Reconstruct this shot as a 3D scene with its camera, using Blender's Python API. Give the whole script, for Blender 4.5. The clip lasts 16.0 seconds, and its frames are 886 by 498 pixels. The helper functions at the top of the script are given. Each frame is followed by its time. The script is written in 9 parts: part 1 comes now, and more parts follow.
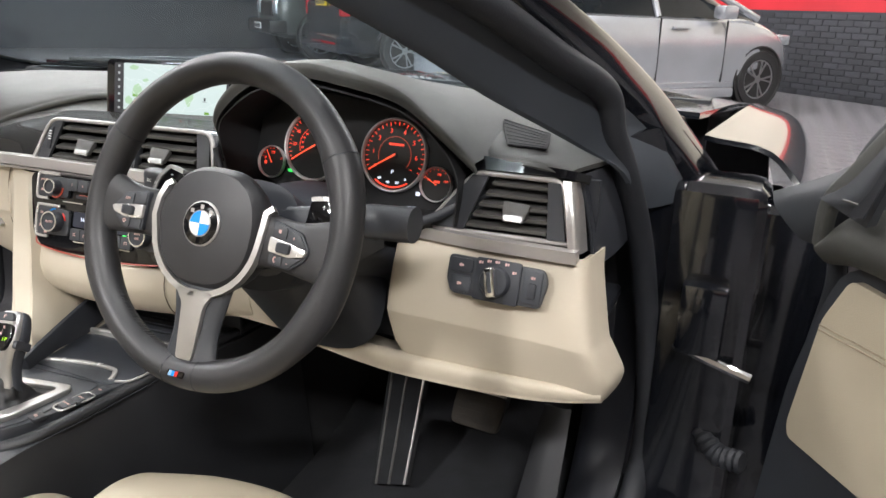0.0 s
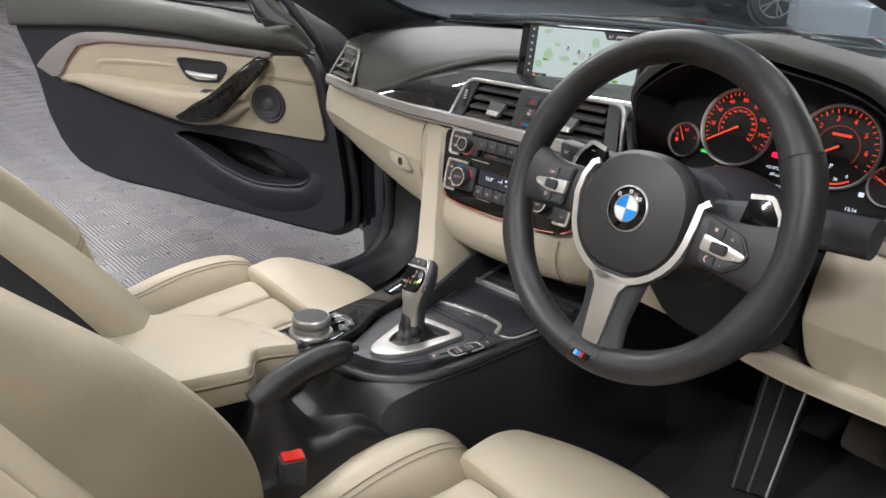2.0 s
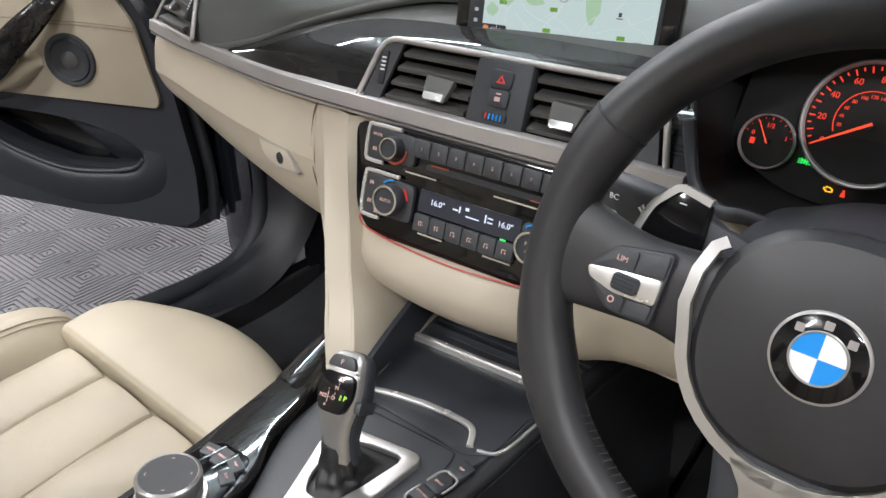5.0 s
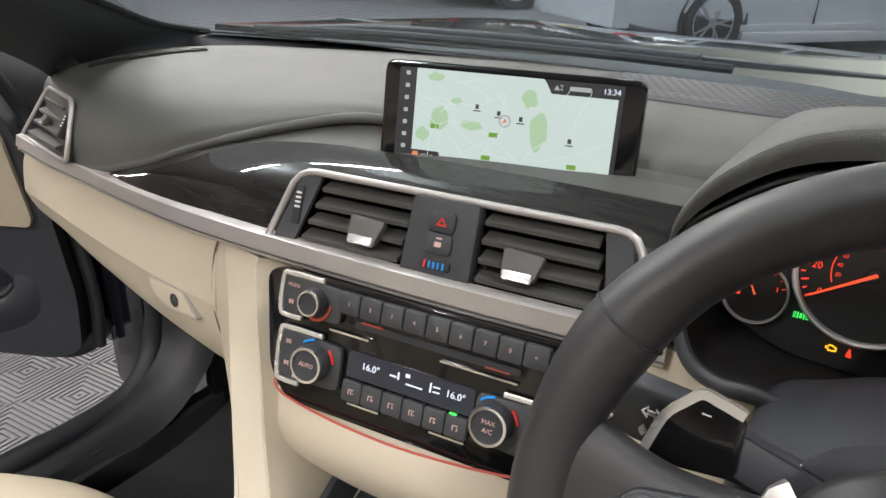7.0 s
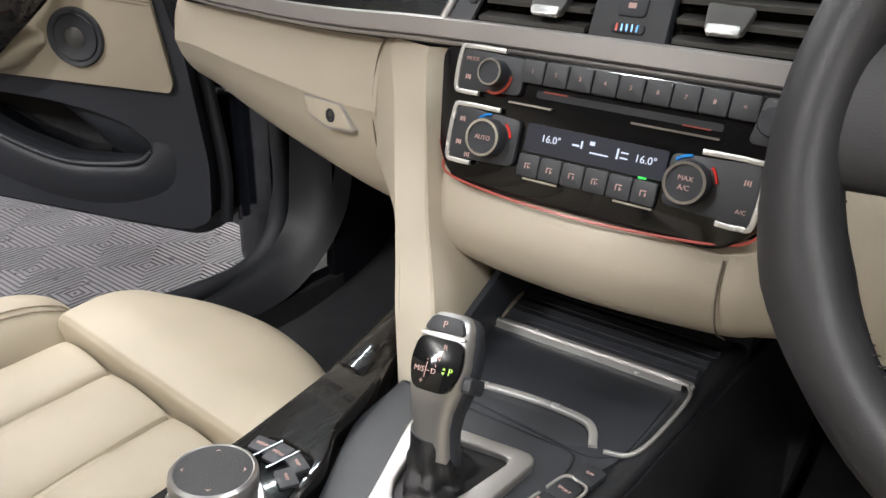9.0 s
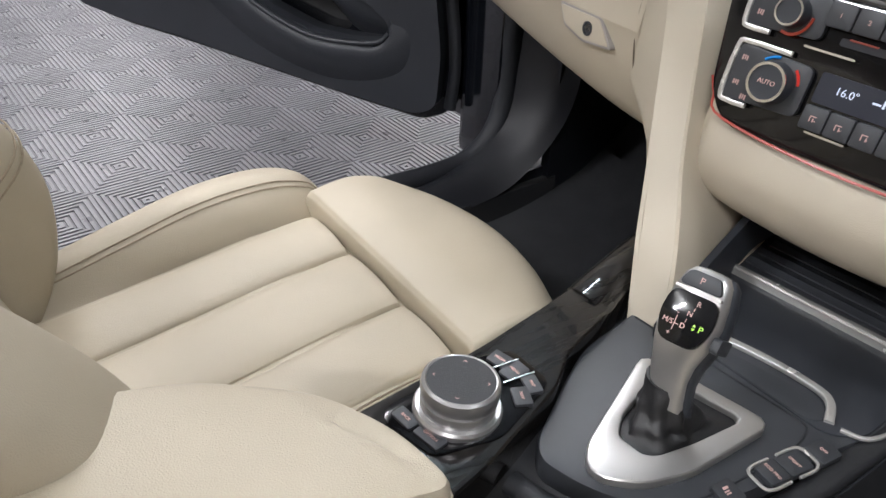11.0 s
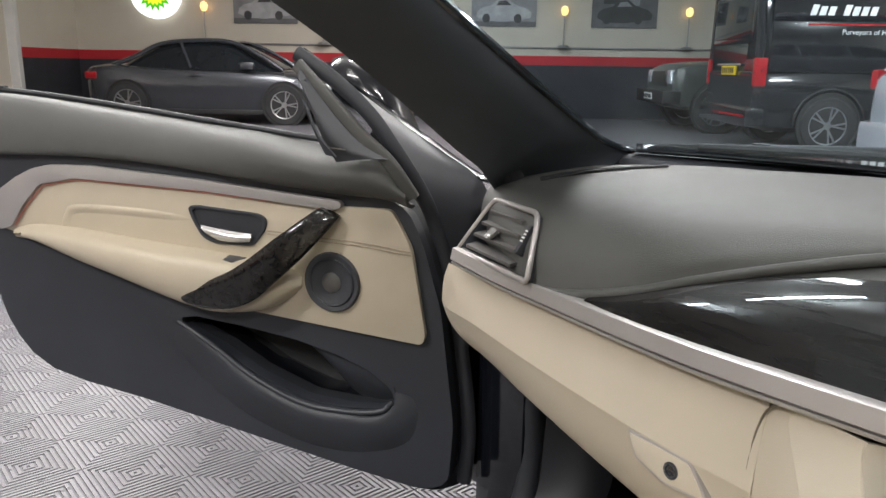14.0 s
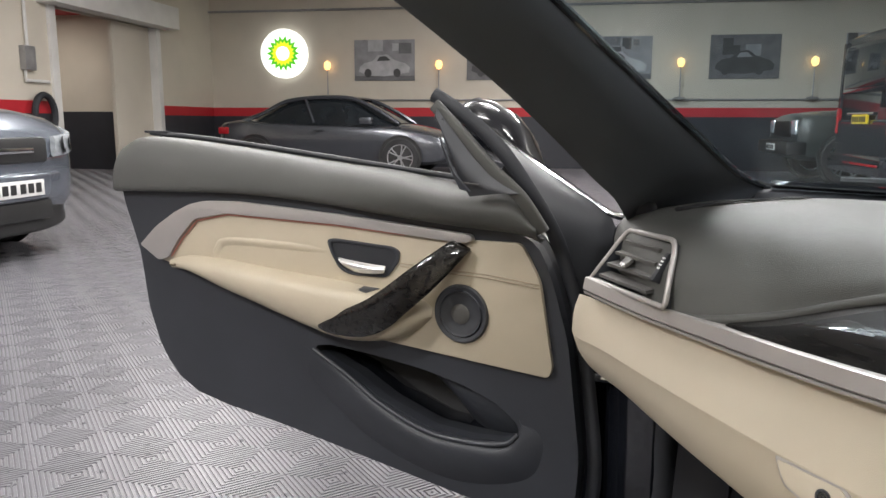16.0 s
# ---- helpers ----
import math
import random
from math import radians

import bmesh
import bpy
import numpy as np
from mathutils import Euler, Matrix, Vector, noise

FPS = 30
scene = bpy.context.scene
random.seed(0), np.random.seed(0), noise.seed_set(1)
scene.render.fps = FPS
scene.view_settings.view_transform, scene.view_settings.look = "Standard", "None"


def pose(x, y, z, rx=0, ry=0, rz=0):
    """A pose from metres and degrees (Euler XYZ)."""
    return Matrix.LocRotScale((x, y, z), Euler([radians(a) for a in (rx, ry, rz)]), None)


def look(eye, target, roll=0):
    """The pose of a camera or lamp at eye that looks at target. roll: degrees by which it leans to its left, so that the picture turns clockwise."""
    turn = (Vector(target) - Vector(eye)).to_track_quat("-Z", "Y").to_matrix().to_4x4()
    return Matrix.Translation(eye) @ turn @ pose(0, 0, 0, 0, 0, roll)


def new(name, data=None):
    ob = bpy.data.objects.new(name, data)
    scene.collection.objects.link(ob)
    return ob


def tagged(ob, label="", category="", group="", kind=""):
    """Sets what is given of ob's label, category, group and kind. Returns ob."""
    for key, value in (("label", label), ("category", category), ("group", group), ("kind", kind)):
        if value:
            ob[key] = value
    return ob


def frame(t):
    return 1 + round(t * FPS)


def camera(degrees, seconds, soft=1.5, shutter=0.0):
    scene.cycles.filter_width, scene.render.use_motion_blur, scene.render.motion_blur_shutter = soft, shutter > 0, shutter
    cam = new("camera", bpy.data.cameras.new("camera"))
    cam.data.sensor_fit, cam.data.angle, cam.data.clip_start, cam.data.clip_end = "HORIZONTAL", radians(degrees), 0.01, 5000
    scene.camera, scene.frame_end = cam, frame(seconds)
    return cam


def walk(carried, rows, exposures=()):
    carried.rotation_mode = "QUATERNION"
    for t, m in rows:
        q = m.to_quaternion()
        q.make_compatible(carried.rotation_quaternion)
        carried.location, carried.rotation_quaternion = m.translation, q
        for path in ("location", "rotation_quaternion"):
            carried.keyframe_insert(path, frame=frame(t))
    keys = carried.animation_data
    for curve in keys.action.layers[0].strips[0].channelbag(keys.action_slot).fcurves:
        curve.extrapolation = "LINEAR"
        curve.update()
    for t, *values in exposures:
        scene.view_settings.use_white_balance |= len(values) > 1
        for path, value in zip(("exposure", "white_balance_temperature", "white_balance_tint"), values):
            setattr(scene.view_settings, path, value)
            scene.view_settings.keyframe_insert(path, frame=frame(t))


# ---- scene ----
cam = camera(61.18, 16.0)
PATH = [
    (0, (0.8899, -0.5669, 1.0427), (0.4807, 0.2906, 0.7310), 1.62),
    (0.5, (0.8753, -0.6040, 1.0570), (0.3356, 0.1744, 0.7364), 1.25),
    (1, (0.8588, -0.6296, 1.0649), (0.2265, 0.0714, 0.7351), 0.98),
    (1.5, (0.8262, -0.6338, 1.0666), (0.1355, -0.0008, 0.7168), 0.89),
    (2, (0.7804, -0.5961, 1.0693), (0.0626, -0.0149, 0.6858), 0.43),
    (2.5, (0.7199, -0.5445, 1.0658), (0.0109, 0.0259, 0.6512), 0.45),
    (3, (0.6482, -0.4841, 1.0570), (-0.0218, 0.1138, 0.6170), 0.44),
    (3.2, (0.6232, -0.4636, 1.0517), (-0.0292, 0.1492, 0.6057), 0.45),
    (5.3, (0.3640, -0.3382, 1.0436), (-0.1750, 0.3476, 0.5547), 0.84),
    (5.5, (0.3520, -0.3292, 1.0478), (-0.1770, 0.3729, 0.5711), 1.24),
    (6, (0.3274, -0.3007, 1.0692), (-0.1762, 0.4338, 0.6142), 1.43),
    (6.5, (0.3032, -0.2746, 1.0748), (-0.1824, 0.4916, 0.6540), 1.70),
    (7, (0.2856, -0.2588, 1.0581), (-0.1936, 0.5235, 0.6600), 1.62),
    (7.5, (0.2772, -0.2560, 1.0241), (-0.2056, 0.5285, 0.6350), 1.33),
    (8, (0.2678, -0.2667, 0.9809), (-0.2253, 0.5102, 0.5895), 1.07),
    (8.5, (0.2589, -0.2967, 0.9393), (-0.2623, 0.4553, 0.5357), 0.83),
    (9, (0.2537, -0.3437, 0.8957), (-0.3040, 0.3704, 0.4726), 2.10),
    (9.5, (0.2568, -0.3814, 0.8672), (-0.3378, 0.2753, 0.4032), 2.49),
    (11.8, (0.1632, -0.3637, 0.9742), (-0.5302, 0.0810, 0.4072), 1.36),
    (12, (0.1525, -0.3573, 0.9829), (-0.5553, 0.0946, 0.4398), 1.18),
    (12.5, (0.1153, -0.3309, 1.0044), (-0.6343, 0.1458, 0.5452), 0.63),
    (13, (0.0740, -0.3135, 1.0148), (-0.7004, 0.1996, 0.6448), 0.61),
    (13.5, (0.0282, -0.2997, 1.0086), (-0.7495, 0.2581, 0.7188), 0.74),
    (14, (-0.0055, -0.2965, 1.0025), (-0.7711, 0.3021, 0.7670), 0.83),
    (14.5, (-0.0282, -0.2996, 0.9979), (-0.7851, 0.3209, 0.7927), 0.73),
    (15, (-0.0366, -0.3235, 0.9945), (-0.7925, 0.3034, 0.8060), 0.93),
    (15.5, (-0.0324, -0.3392, 0.9859), (-0.8112, 0.2622, 0.8078), 0.96),
    (16, (0.0076, -0.3442, 0.9792), (-0.8499, 0.1420, 0.8109), 0.20),
]
# stops, white balance
EXPOSE = [(0, 0.36, 6300, 11), (1, 0.10, 6300, 11), (3, -0.22, 6200, 11), (5.5, -0.06, 6150, 11), (6, -0.07, 6450, 11), (7, 0.08, 6500, 11), (8, -0.05, 6800, 10), (8.6, -0.08, 6300, 11), (9.7, -0.2, 6350, 10), (11.8, -0.25, 5800, 16), (12.5, -0.22, 5700, 20), (13.1, -0.04, 6350, 14), (14, 0.02, 6350, 11), (16, 0.07, 6350, 11)]
walk(cam, [(t, look(e, g, r)) for t, e, g, r in PATH], EXPOSE)

# ---- world and light ----
world = bpy.data.worlds.new("world")
scene.world = world
world.use_nodes = True
world.node_tree.nodes["Background"].inputs[0].default_value = (0.78, 0.86, 1.0, 1)
world.node_tree.nodes["Background"].inputs[1].default_value = 0.25


def area_lamp(name, m, sx, sy, watts, colour):
    d = bpy.data.lights.new(name, "AREA")
    d.shape, d.size, d.size_y, d.energy, d.color = "RECTANGLE", sx, sy, watts, colour
    ob = new(name, d)
    ob.matrix_world = m
    return ob


# Tubes at (-1.7, -4.3) and (2.4, -3.2) are unseen extras, brightening the door cards.
LAMPS = [(-0.9, -1.2, 17), (-1.7, -4.3, 230), (-2.7, 1.9, 100), (1.6, 0.6, 50), (-4.2, 0.2, 165), (-4.4, 5.6, 185), (-8.5, 1.2, 190), (-8.8, 6.4, 200), (1.8, 6.2, 185), (-2.0, 9.2, 190), (2.4, -3.2, 190)]
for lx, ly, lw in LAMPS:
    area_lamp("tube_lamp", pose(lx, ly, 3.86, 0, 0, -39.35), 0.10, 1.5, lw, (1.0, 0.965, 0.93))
    # Added fill above each housing, throwing light onto the ceiling.
    area_lamp("tube_up_fill", pose(lx, ly, 3.985, 180, 0, 39.35), 0.16, 1.5, 0.4 * max(lw, 80), (1.0, 0.965, 0.93))


# ---- materials ----
def mat(name, base, rough=0.5, metal=0.0, bump=0.0, bscale=400.0, var=0.12, vscale=6.0, coat=0.0, alt=None, rvar=0.0, spec=0.5, sheen=0.0, rand=0.0):
    m = bpy.data.materials.new(name)
    m.use_nodes = True
    nt = m.node_tree
    b = nt.nodes["Principled BSDF"]
    b.inputs["Roughness"].default_value = rough
    b.inputs["Metallic"].default_value = metal
    b.inputs["Specular IOR Level"].default_value = spec
    b.inputs["Coat Weight"].default_value = coat
    b.inputs["Coat Roughness"].default_value = 0.04
    b.inputs["Sheen Weight"].default_value = sheen
    tc = nt.nodes.new("ShaderNodeTexCoord")
    n1 = nt.nodes.new("ShaderNodeTexNoise")
    n1.inputs["Scale"].default_value = vscale
    n1.inputs["Detail"].default_value = 6
    nt.links.new(tc.outputs["Object"], n1.inputs["Vector"])
    ramp = nt.nodes.new("ShaderNodeValToRGB")
    lo = alt or tuple(c * (1 - var) for c in base)
    hi = tuple(min(1, c * (1 + var * 0.5)) for c in base)
    ramp.color_ramp.elements[0].position, ramp.color_ramp.elements[0].color = 0.3, (*lo, 1)
    ramp.color_ramp.elements[1].position, ramp.color_ramp.elements[1].color = 0.7, (*hi, 1)
    nt.links.new(n1.outputs["Fac"], ramp.inputs["Fac"])
    out = ramp.outputs["Color"]
    if rand:
        oi = nt.nodes.new("ShaderNodeObjectInfo")
        mr = nt.nodes.new("ShaderNodeMapRange")
        mr.inputs["To Min"].default_value, mr.inputs["To Max"].default_value = 1 - rand, 1 + rand
        nt.links.new(oi.outputs["Random"], mr.inputs["Value"])
        vm = nt.nodes.new("ShaderNodeVectorMath")
        vm.operation = "SCALE"
        nt.links.new(out, vm.inputs[0])
        nt.links.new(mr.outputs["Result"], vm.inputs["Scale"])
        out = vm.outputs["Vector"]
    nt.links.new(out, b.inputs["Base Color"])
    if rvar:
        mr = nt.nodes.new("ShaderNodeMapRange")
        mr.inputs["To Min"].default_value, mr.inputs["To Max"].default_value = max(0, rough - rvar), min(1, rough + rvar)
        n3 = nt.nodes.new("ShaderNodeTexNoise")
        n3.inputs["Scale"].default_value, n3.inputs["Detail"].default_value = vscale * 3.1, 5
        nt.links.new(tc.outputs["Object"], n3.inputs["Vector"])
        nt.links.new(n3.outputs["Fac"], mr.inputs["Value"])
        nt.links.new(mr.outputs["Result"], b.inputs["Roughness"])
    if bump:
        n2 = nt.nodes.new("ShaderNodeTexVoronoi")
        n2.inputs["Scale"].default_value = bscale
        nt.links.new(tc.outputs["Object"], n2.inputs["Vector"])
        n4 = nt.nodes.new("ShaderNodeTexNoise")
        n4.inputs["Scale"].default_value, n4.inputs["Detail"].default_value = bscale * 0.08, 3
        nt.links.new(tc.outputs["Object"], n4.inputs["Vector"])
        ad = nt.nodes.new("ShaderNodeMath")
        ad.operation = "ADD"
        nt.links.new(n2.outputs["Distance"], ad.inputs[0])
        nt.links.new(n4.outputs["Fac"], ad.inputs[1])
        bp = nt.nodes.new("ShaderNodeBump")
        bp.inputs["Strength"].default_value = bump
        bp.inputs["Distance"].default_value = 0.0006
        nt.links.new(ad.outputs[0], bp.inputs["Height"])
        nt.links.new(bp.outputs["Normal"], b.inputs["Normal"])
    return m


def glow(name, colour, strength, base=(0.02, 0.02, 0.02)):
    m = bpy.data.materials.new(name)
    m.use_nodes = True
    b = m.node_tree.nodes["Principled BSDF"]
    b.inputs["Base Color"].default_value = (*base, 1)
    b.inputs["Roughness"].default_value = 0.3
    b.inputs["Emission Color"].default_value = (*colour, 1)
    b.inputs["Emission Strength"].default_value = strength
    return m


def glass(name, tint=(0.92, 0.96, 0.99), gloss=0.05):
    m = bpy.data.materials.new(name)
    m.use_nodes = True
    nt = m.node_tree
    nt.nodes.remove(nt.nodes["Principled BSDF"])
    o = nt.nodes["Material Output"]
    tr = nt.nodes.new("ShaderNodeBsdfTransparent")
    tr.inputs["Color"].default_value = (*tint, 1)
    gl = nt.nodes.new("ShaderNodeBsdfGlossy")
    gl.inputs["Roughness"].default_value = gloss
    lw = nt.nodes.new("ShaderNodeLayerWeight")
    lw.inputs["Blend"].default_value = 0.5
    pw = nt.nodes.new("ShaderNodeMath")
    pw.operation, pw.inputs[1].default_value = "POWER", 4.0
    nt.links.new(lw.outputs["Facing"], pw.inputs[0])
    fr = nt.nodes.new("ShaderNodeMath")
    fr.operation, fr.inputs[1].default_value, fr.inputs[2].default_value = "MULTIPLY_ADD", 0.22, 0.015
    nt.links.new(pw.outputs[0], fr.inputs[0])
    mx = nt.nodes.new("ShaderNodeMixShader")
    nt.links.new(fr.outputs[0], mx.inputs[0])
    nt.links.new(tr.outputs[0], mx.inputs[1])
    nt.links.new(gl.outputs[0], mx.inputs[2])
    nt.links.new(mx.outputs[0], o.inputs["Surface"])
    return m


def grained(name, dark, light, stretch, rough, coat):
    """Streaky grain along x for veneer."""
    m = bpy.data.materials.new(name)
    m.use_nodes = True
    nt = m.node_tree
    b = nt.nodes["Principled BSDF"]
    b.inputs["Roughness"].default_value = rough
    b.inputs["Specular IOR Level"].default_value = 0.1
    b.inputs["Coat Weight"].default_value, b.inputs["Coat Roughness"].default_value = coat, 0.03
    tc = nt.nodes.new("ShaderNodeTexCoord")
    mp = nt.nodes.new("ShaderNodeMapping")
    mp.inputs["Scale"].default_value = stretch
    n = nt.nodes.new("ShaderNodeTexNoise")
    n.inputs["Scale"].default_value, n.inputs["Detail"].default_value, n.inputs["Distortion"].default_value = 5.0, 8, 1.2
    r = nt.nodes.new("ShaderNodeValToRGB")
    r.color_ramp.elements[0].position, r.color_ramp.elements[0].color = 0.38, (*dark, 1)
    r.color_ramp.elements[1].position, r.color_ramp.elements[1].color = 0.66, (*light, 1)
    nt.links.new(tc.outputs["Object"], mp.inputs["Vector"])
    nt.links.new(mp.outputs[0], n.inputs["Vector"])
    nt.links.new(n.outputs["Fac"], r.inputs["Fac"])
    nt.links.new(r.outputs[0], b.inputs["Base Color"])
    return m


CREAM = mat("cream_leather", (0.450, 0.396, 0.298), 0.46, bump=0.35, bscale=900, var=0.06, vscale=9, rvar=0.06)
CREAM_TRIM = mat("cream_dash_plastic", (0.50, 0.447, 0.352), 0.50, bump=0.3, bscale=1300, var=0.05, vscale=7, rvar=0.05)
PILLAR_GREY = mat("slate_pillar_trim", (0.042, 0.049, 0.060), 0.6, bump=0.3, bscale=900, var=0.1, vscale=6)
BUFF_DARK = mat("dark_seam", (0.14, 0.115, 0.085), 0.8)
STITCH = mat("tan_thread", (0.33, 0.275, 0.20), 0.7, var=0.2, vscale=300)
GREY_STITCH = mat("grey_thread", (0.075, 0.075, 0.077), 0.7, var=0.2, vscale=300)
DASH = mat("charcoal_soft_dash", (0.068, 0.069, 0.064), 0.50, bump=0.6, bscale=1100, var=0.12, vscale=5, rvar=0.05)
DARK = mat("black_soft_plastic", (0.028, 0.031, 0.038), 0.50, bump=0.16, bscale=1200, var=0.15, vscale=6, rvar=0.06)
DARK2 = mat("dark_grey_plastic", (0.039, 0.042, 0.048), 0.45, bump=0.14, bscale=1500, var=0.12, vscale=8, rvar=0.06)
SLAT = mat("vent_grey_plastic", (0.070, 0.068, 0.064), 0.45, bump=0.2, bscale=1500, var=0.1, vscale=20)
LEATHER = mat("black_leather", (0.026, 0.026, 0.028), 0.44, bump=0.10, bscale=1400, var=0.2, vscale=14, rvar=0.07)
PIANO = mat("piano_black", (0.006, 0.006, 0.007), 0.07, var=0.3, vscale=30, rvar=0.03)
PAINT = mat("black_car_paint", (0.006, 0.007, 0.010), 0.14, coat=1.0, var=0.3, vscale=3)
RUBBER = mat("black_rubber", (0.019, 0.021, 0.026), 0.62, bump=0.3, bscale=500, var=0.25, vscale=12)
# GAITER and CONSOLE carry the shade between the seats as darker base colours.
GAITER = mat("shaded_gaiter_leather", (0.013, 0.013, 0.014), 0.42, bump=0.3, bscale=1100, var=0.25, vscale=20, rvar=0.08)
CONSOLE = mat("shaded_console_plastic", (0.024, 0.025, 0.028), 0.42, bump=0.35, bscale=1300, var=0.2, vscale=8, rvar=0.06)
# Darker than the other black trim: footwell shade is put into the colour.
FOOTWELL = mat("shaded_footwell_trim", (0.011, 0.012, 0.016), 0.42, bump=0.4, bscale=1200, var=0.2, vscale=6, rvar=0.05)
PEDAL = mat("worn_pedal_rubber", (0.034, 0.029, 0.024), 0.8, bump=0.5, bscale=500, var=0.3, vscale=30)
CARPET = mat("charcoal_carpet", (0.0095, 0.0105, 0.013), 0.95, bump=1.0, bscale=700, var=0.35, vscale=25, sheen=0.05)
SILVER = mat("satin_aluminium", (0.52, 0.51, 0.495), 0.33, metal=0.8, var=0.06, vscale=20, rvar=0.08, bump=0.05, bscale=2500)
STRIP = mat("pearl_silver_trim", (0.42, 0.40, 0.385), 0.36, metal=0.45, var=0.06, vscale=12, rvar=0.06)
CHROME = mat("bright_chrome", (0.78, 0.78, 0.78), 0.10, metal=1.0, var=0.04, vscale=20, rvar=0.04)
WOOD = grained("dark_gloss_veneer", (0.004, 0.0038, 0.0036), (0.012, 0.0105, 0.0095), (1.2, 14, 14), 0.55, 1.0)
WOOD_Y = grained("dark_gloss_veneer_lengthways", (0.004, 0.0038, 0.0036), (0.011, 0.0095, 0.0085), (16, 1.6, 16), 0.5, 1.0)
WHITE_MARK = mat("white_marking", (0.75, 0.75, 0.74), 0.5, var=0.03)
PINK_MARK = mat("pale_red_marking", (0.62, 0.40, 0.36), 0.5, var=0.05)
RED = mat("red_plastic", (0.62, 0.025, 0.015), 0.35, var=0.08)
BLUE = mat("blue_enamel", (0.02, 0.26, 0.72), 0.25, var=0.05)
LIGHTBLUE = mat("pale_blue_enamel", (0.25, 0.45, 0.7), 0.3, var=0.05)
WHITE = mat("white_enamel", (0.78, 0.78, 0.78), 0.3, var=0.03)
CLUSTER = mat("cluster_black", (0.009, 0.009, 0.010), 0.68, bump=0.2, bscale=1500, var=0.15, vscale=8, rvar=0.05)
FACE = mat("gauge_face_black", (0.008, 0.008, 0.008), 0.35, var=0.2)
DIAL_RING = mat("satin_dial_ring", (0.62, 0.61, 0.60), 0.38, metal=0.25, var=0.05, vscale=20)
RED_GLOW = glow("red_backlight", (1.0, 0.055, 0.02), 1.05)
NEEDLE = glow("needle_red", (1.0, 0.09, 0.03), 1.1)
DIM_RED = glow("dim_red_backlight", (1.0, 0.12, 0.05), 0.25)
ORANGE_GLOW = glow("amber_lamp", (1.0, 0.50, 0.02), 1.4)
GREEN_GLOW = glow("green_lamp", (0.05, 0.85, 0.12), 1.2)
LIME_GLOW = glow("lime_lamp", (0.45, 0.9, 0.02), 1.2)
WHITE_GLOW = glow("white_digits", (0.80, 0.86, 1.0), 1.1)
MAP_GLOW = glow("map_ground", (0.76, 0.90, 0.85), 0.70)
MAP_ROAD = glow("map_road", (0.80, 0.88, 0.86), 0.80)
MAP_GREEN = glow("map_park", (0.56, 0.82, 0.52), 0.66)
MAP_SIGN = glow("map_road_sign", (0.20, 0.50, 0.02), 0.6)
MAP_INK = glow("map_ink", (0.10, 0.12, 0.14), 0.3)
SCREEN_BAR = glow("screen_side_bar", (0.02, 0.025, 0.035), 0.4)
GREY_GLOW = glow("screen_grey_text", (0.62, 0.66, 0.66), 0.6)
AMBIENT = glow("ambient_red_line", (1.0, 0.20, 0.13), 0.14, (0.3, 0.05, 0.04))
BRIGHT = mat("brushed_bright_metal", (0.70, 0.69, 0.67), 0.26, metal=0.65, var=0.05, vscale=20, rvar=0.05)
DIAL = mat("dark_bright_dial", (0.46, 0.455, 0.45), 0.30, metal=0.8, var=0.05, vscale=20, rvar=0.05)
DOOR_LINE = glow("faint_red_line", (1.0, 0.16, 0.10), 0.05, (0.45, 0.20, 0.16))
GLASS = glass("windscreen_glass", (0.86, 0.94, 0.98))


# ---- mesh helpers ----
def V(*a):
    return Vector(a)


def cr(pts, n):
    """Resamples a line of points as a smooth curve of n steps a span."""
    P = [Vector(p) for p in pts]
    if len(P) < 3:
        return [P[0].lerp(P[-1], i / n) for i in range(n + 1)]
    P = [2 * P[0] - P[1]] + P + [2 * P[-1] - P[-2]]
    out = []
    for i in range(1, len(P) - 2):
        a, b, c, d = P[i - 1:i + 3]
        for k in range(n):
            t = k / n
            out.append(0.5 * ((2 * b) + (c - a) * t + (2 * a - 5 * b + 4 * c - d) * t * t + (3 * b - a - 3 * c + d) * t ** 3))
    return out + [P[-2].copy()]


def grid(rows, close_u=False, close_v=False):
    """A surface through rows of points. close_u: each row is a ring; close_v: the last row meets the first."""
    bm = bmesh.new()
    vs = [[bm.verts.new(p) for p in r] for r in rows]
    nr, nc = len(vs), len(vs[0])
    for i in range(nr if close_v else nr - 1):
        for j in range(nc if close_u else nc - 1):
            a, b, c, d = vs[i][j], vs[i][(j + 1) % nc], vs[(i + 1) % nr][(j + 1) % nc], vs[(i + 1) % nr][j]
            bm.faces.new((a, b, c, d))
    return bm


def caps(bm):
    es = [e for e in bm.edges if e.is_boundary]
    if es:
        bmesh.ops.holes_fill(bm, edges=es, sides=0)
    bmesh.ops.recalc_face_normals(bm, faces=bm.faces)
    return bm


def patch(ctrl, nu=6, nv=6, thick=0.0):
    """A smooth sheet through a net of control points, with a thickness."""
    rows = [cr(r, nu) for r in ctrl]
    cols = [cr([r[j] for r in rows], nv) for j in range(len(rows[0]))]
    bm = grid([[c[i] for c in cols] for i in range(len(cols[0]))])
    if thick:
        bmesh.ops.recalc_face_normals(bm, faces=bm.faces)
        bm.normal_update()
        vs, fs = bm.verts[:], bm.faces[:]
        rim = [e.verts[:] for e in bm.edges if e.is_boundary]
        low = {v: bm.verts.new(v.co - v.normal * thick) for v in vs}
        for f in fs:
            bm.faces.new([low[v] for v in reversed(f.verts[:])])
        for a, b in rim:
            bm.faces.new((a, b, low[b], low[a]))
    bmesh.ops.recalc_face_normals(bm, faces=bm.faces)
    return bm


def loft(rings):
    return caps(grid(rings, close_u=True))


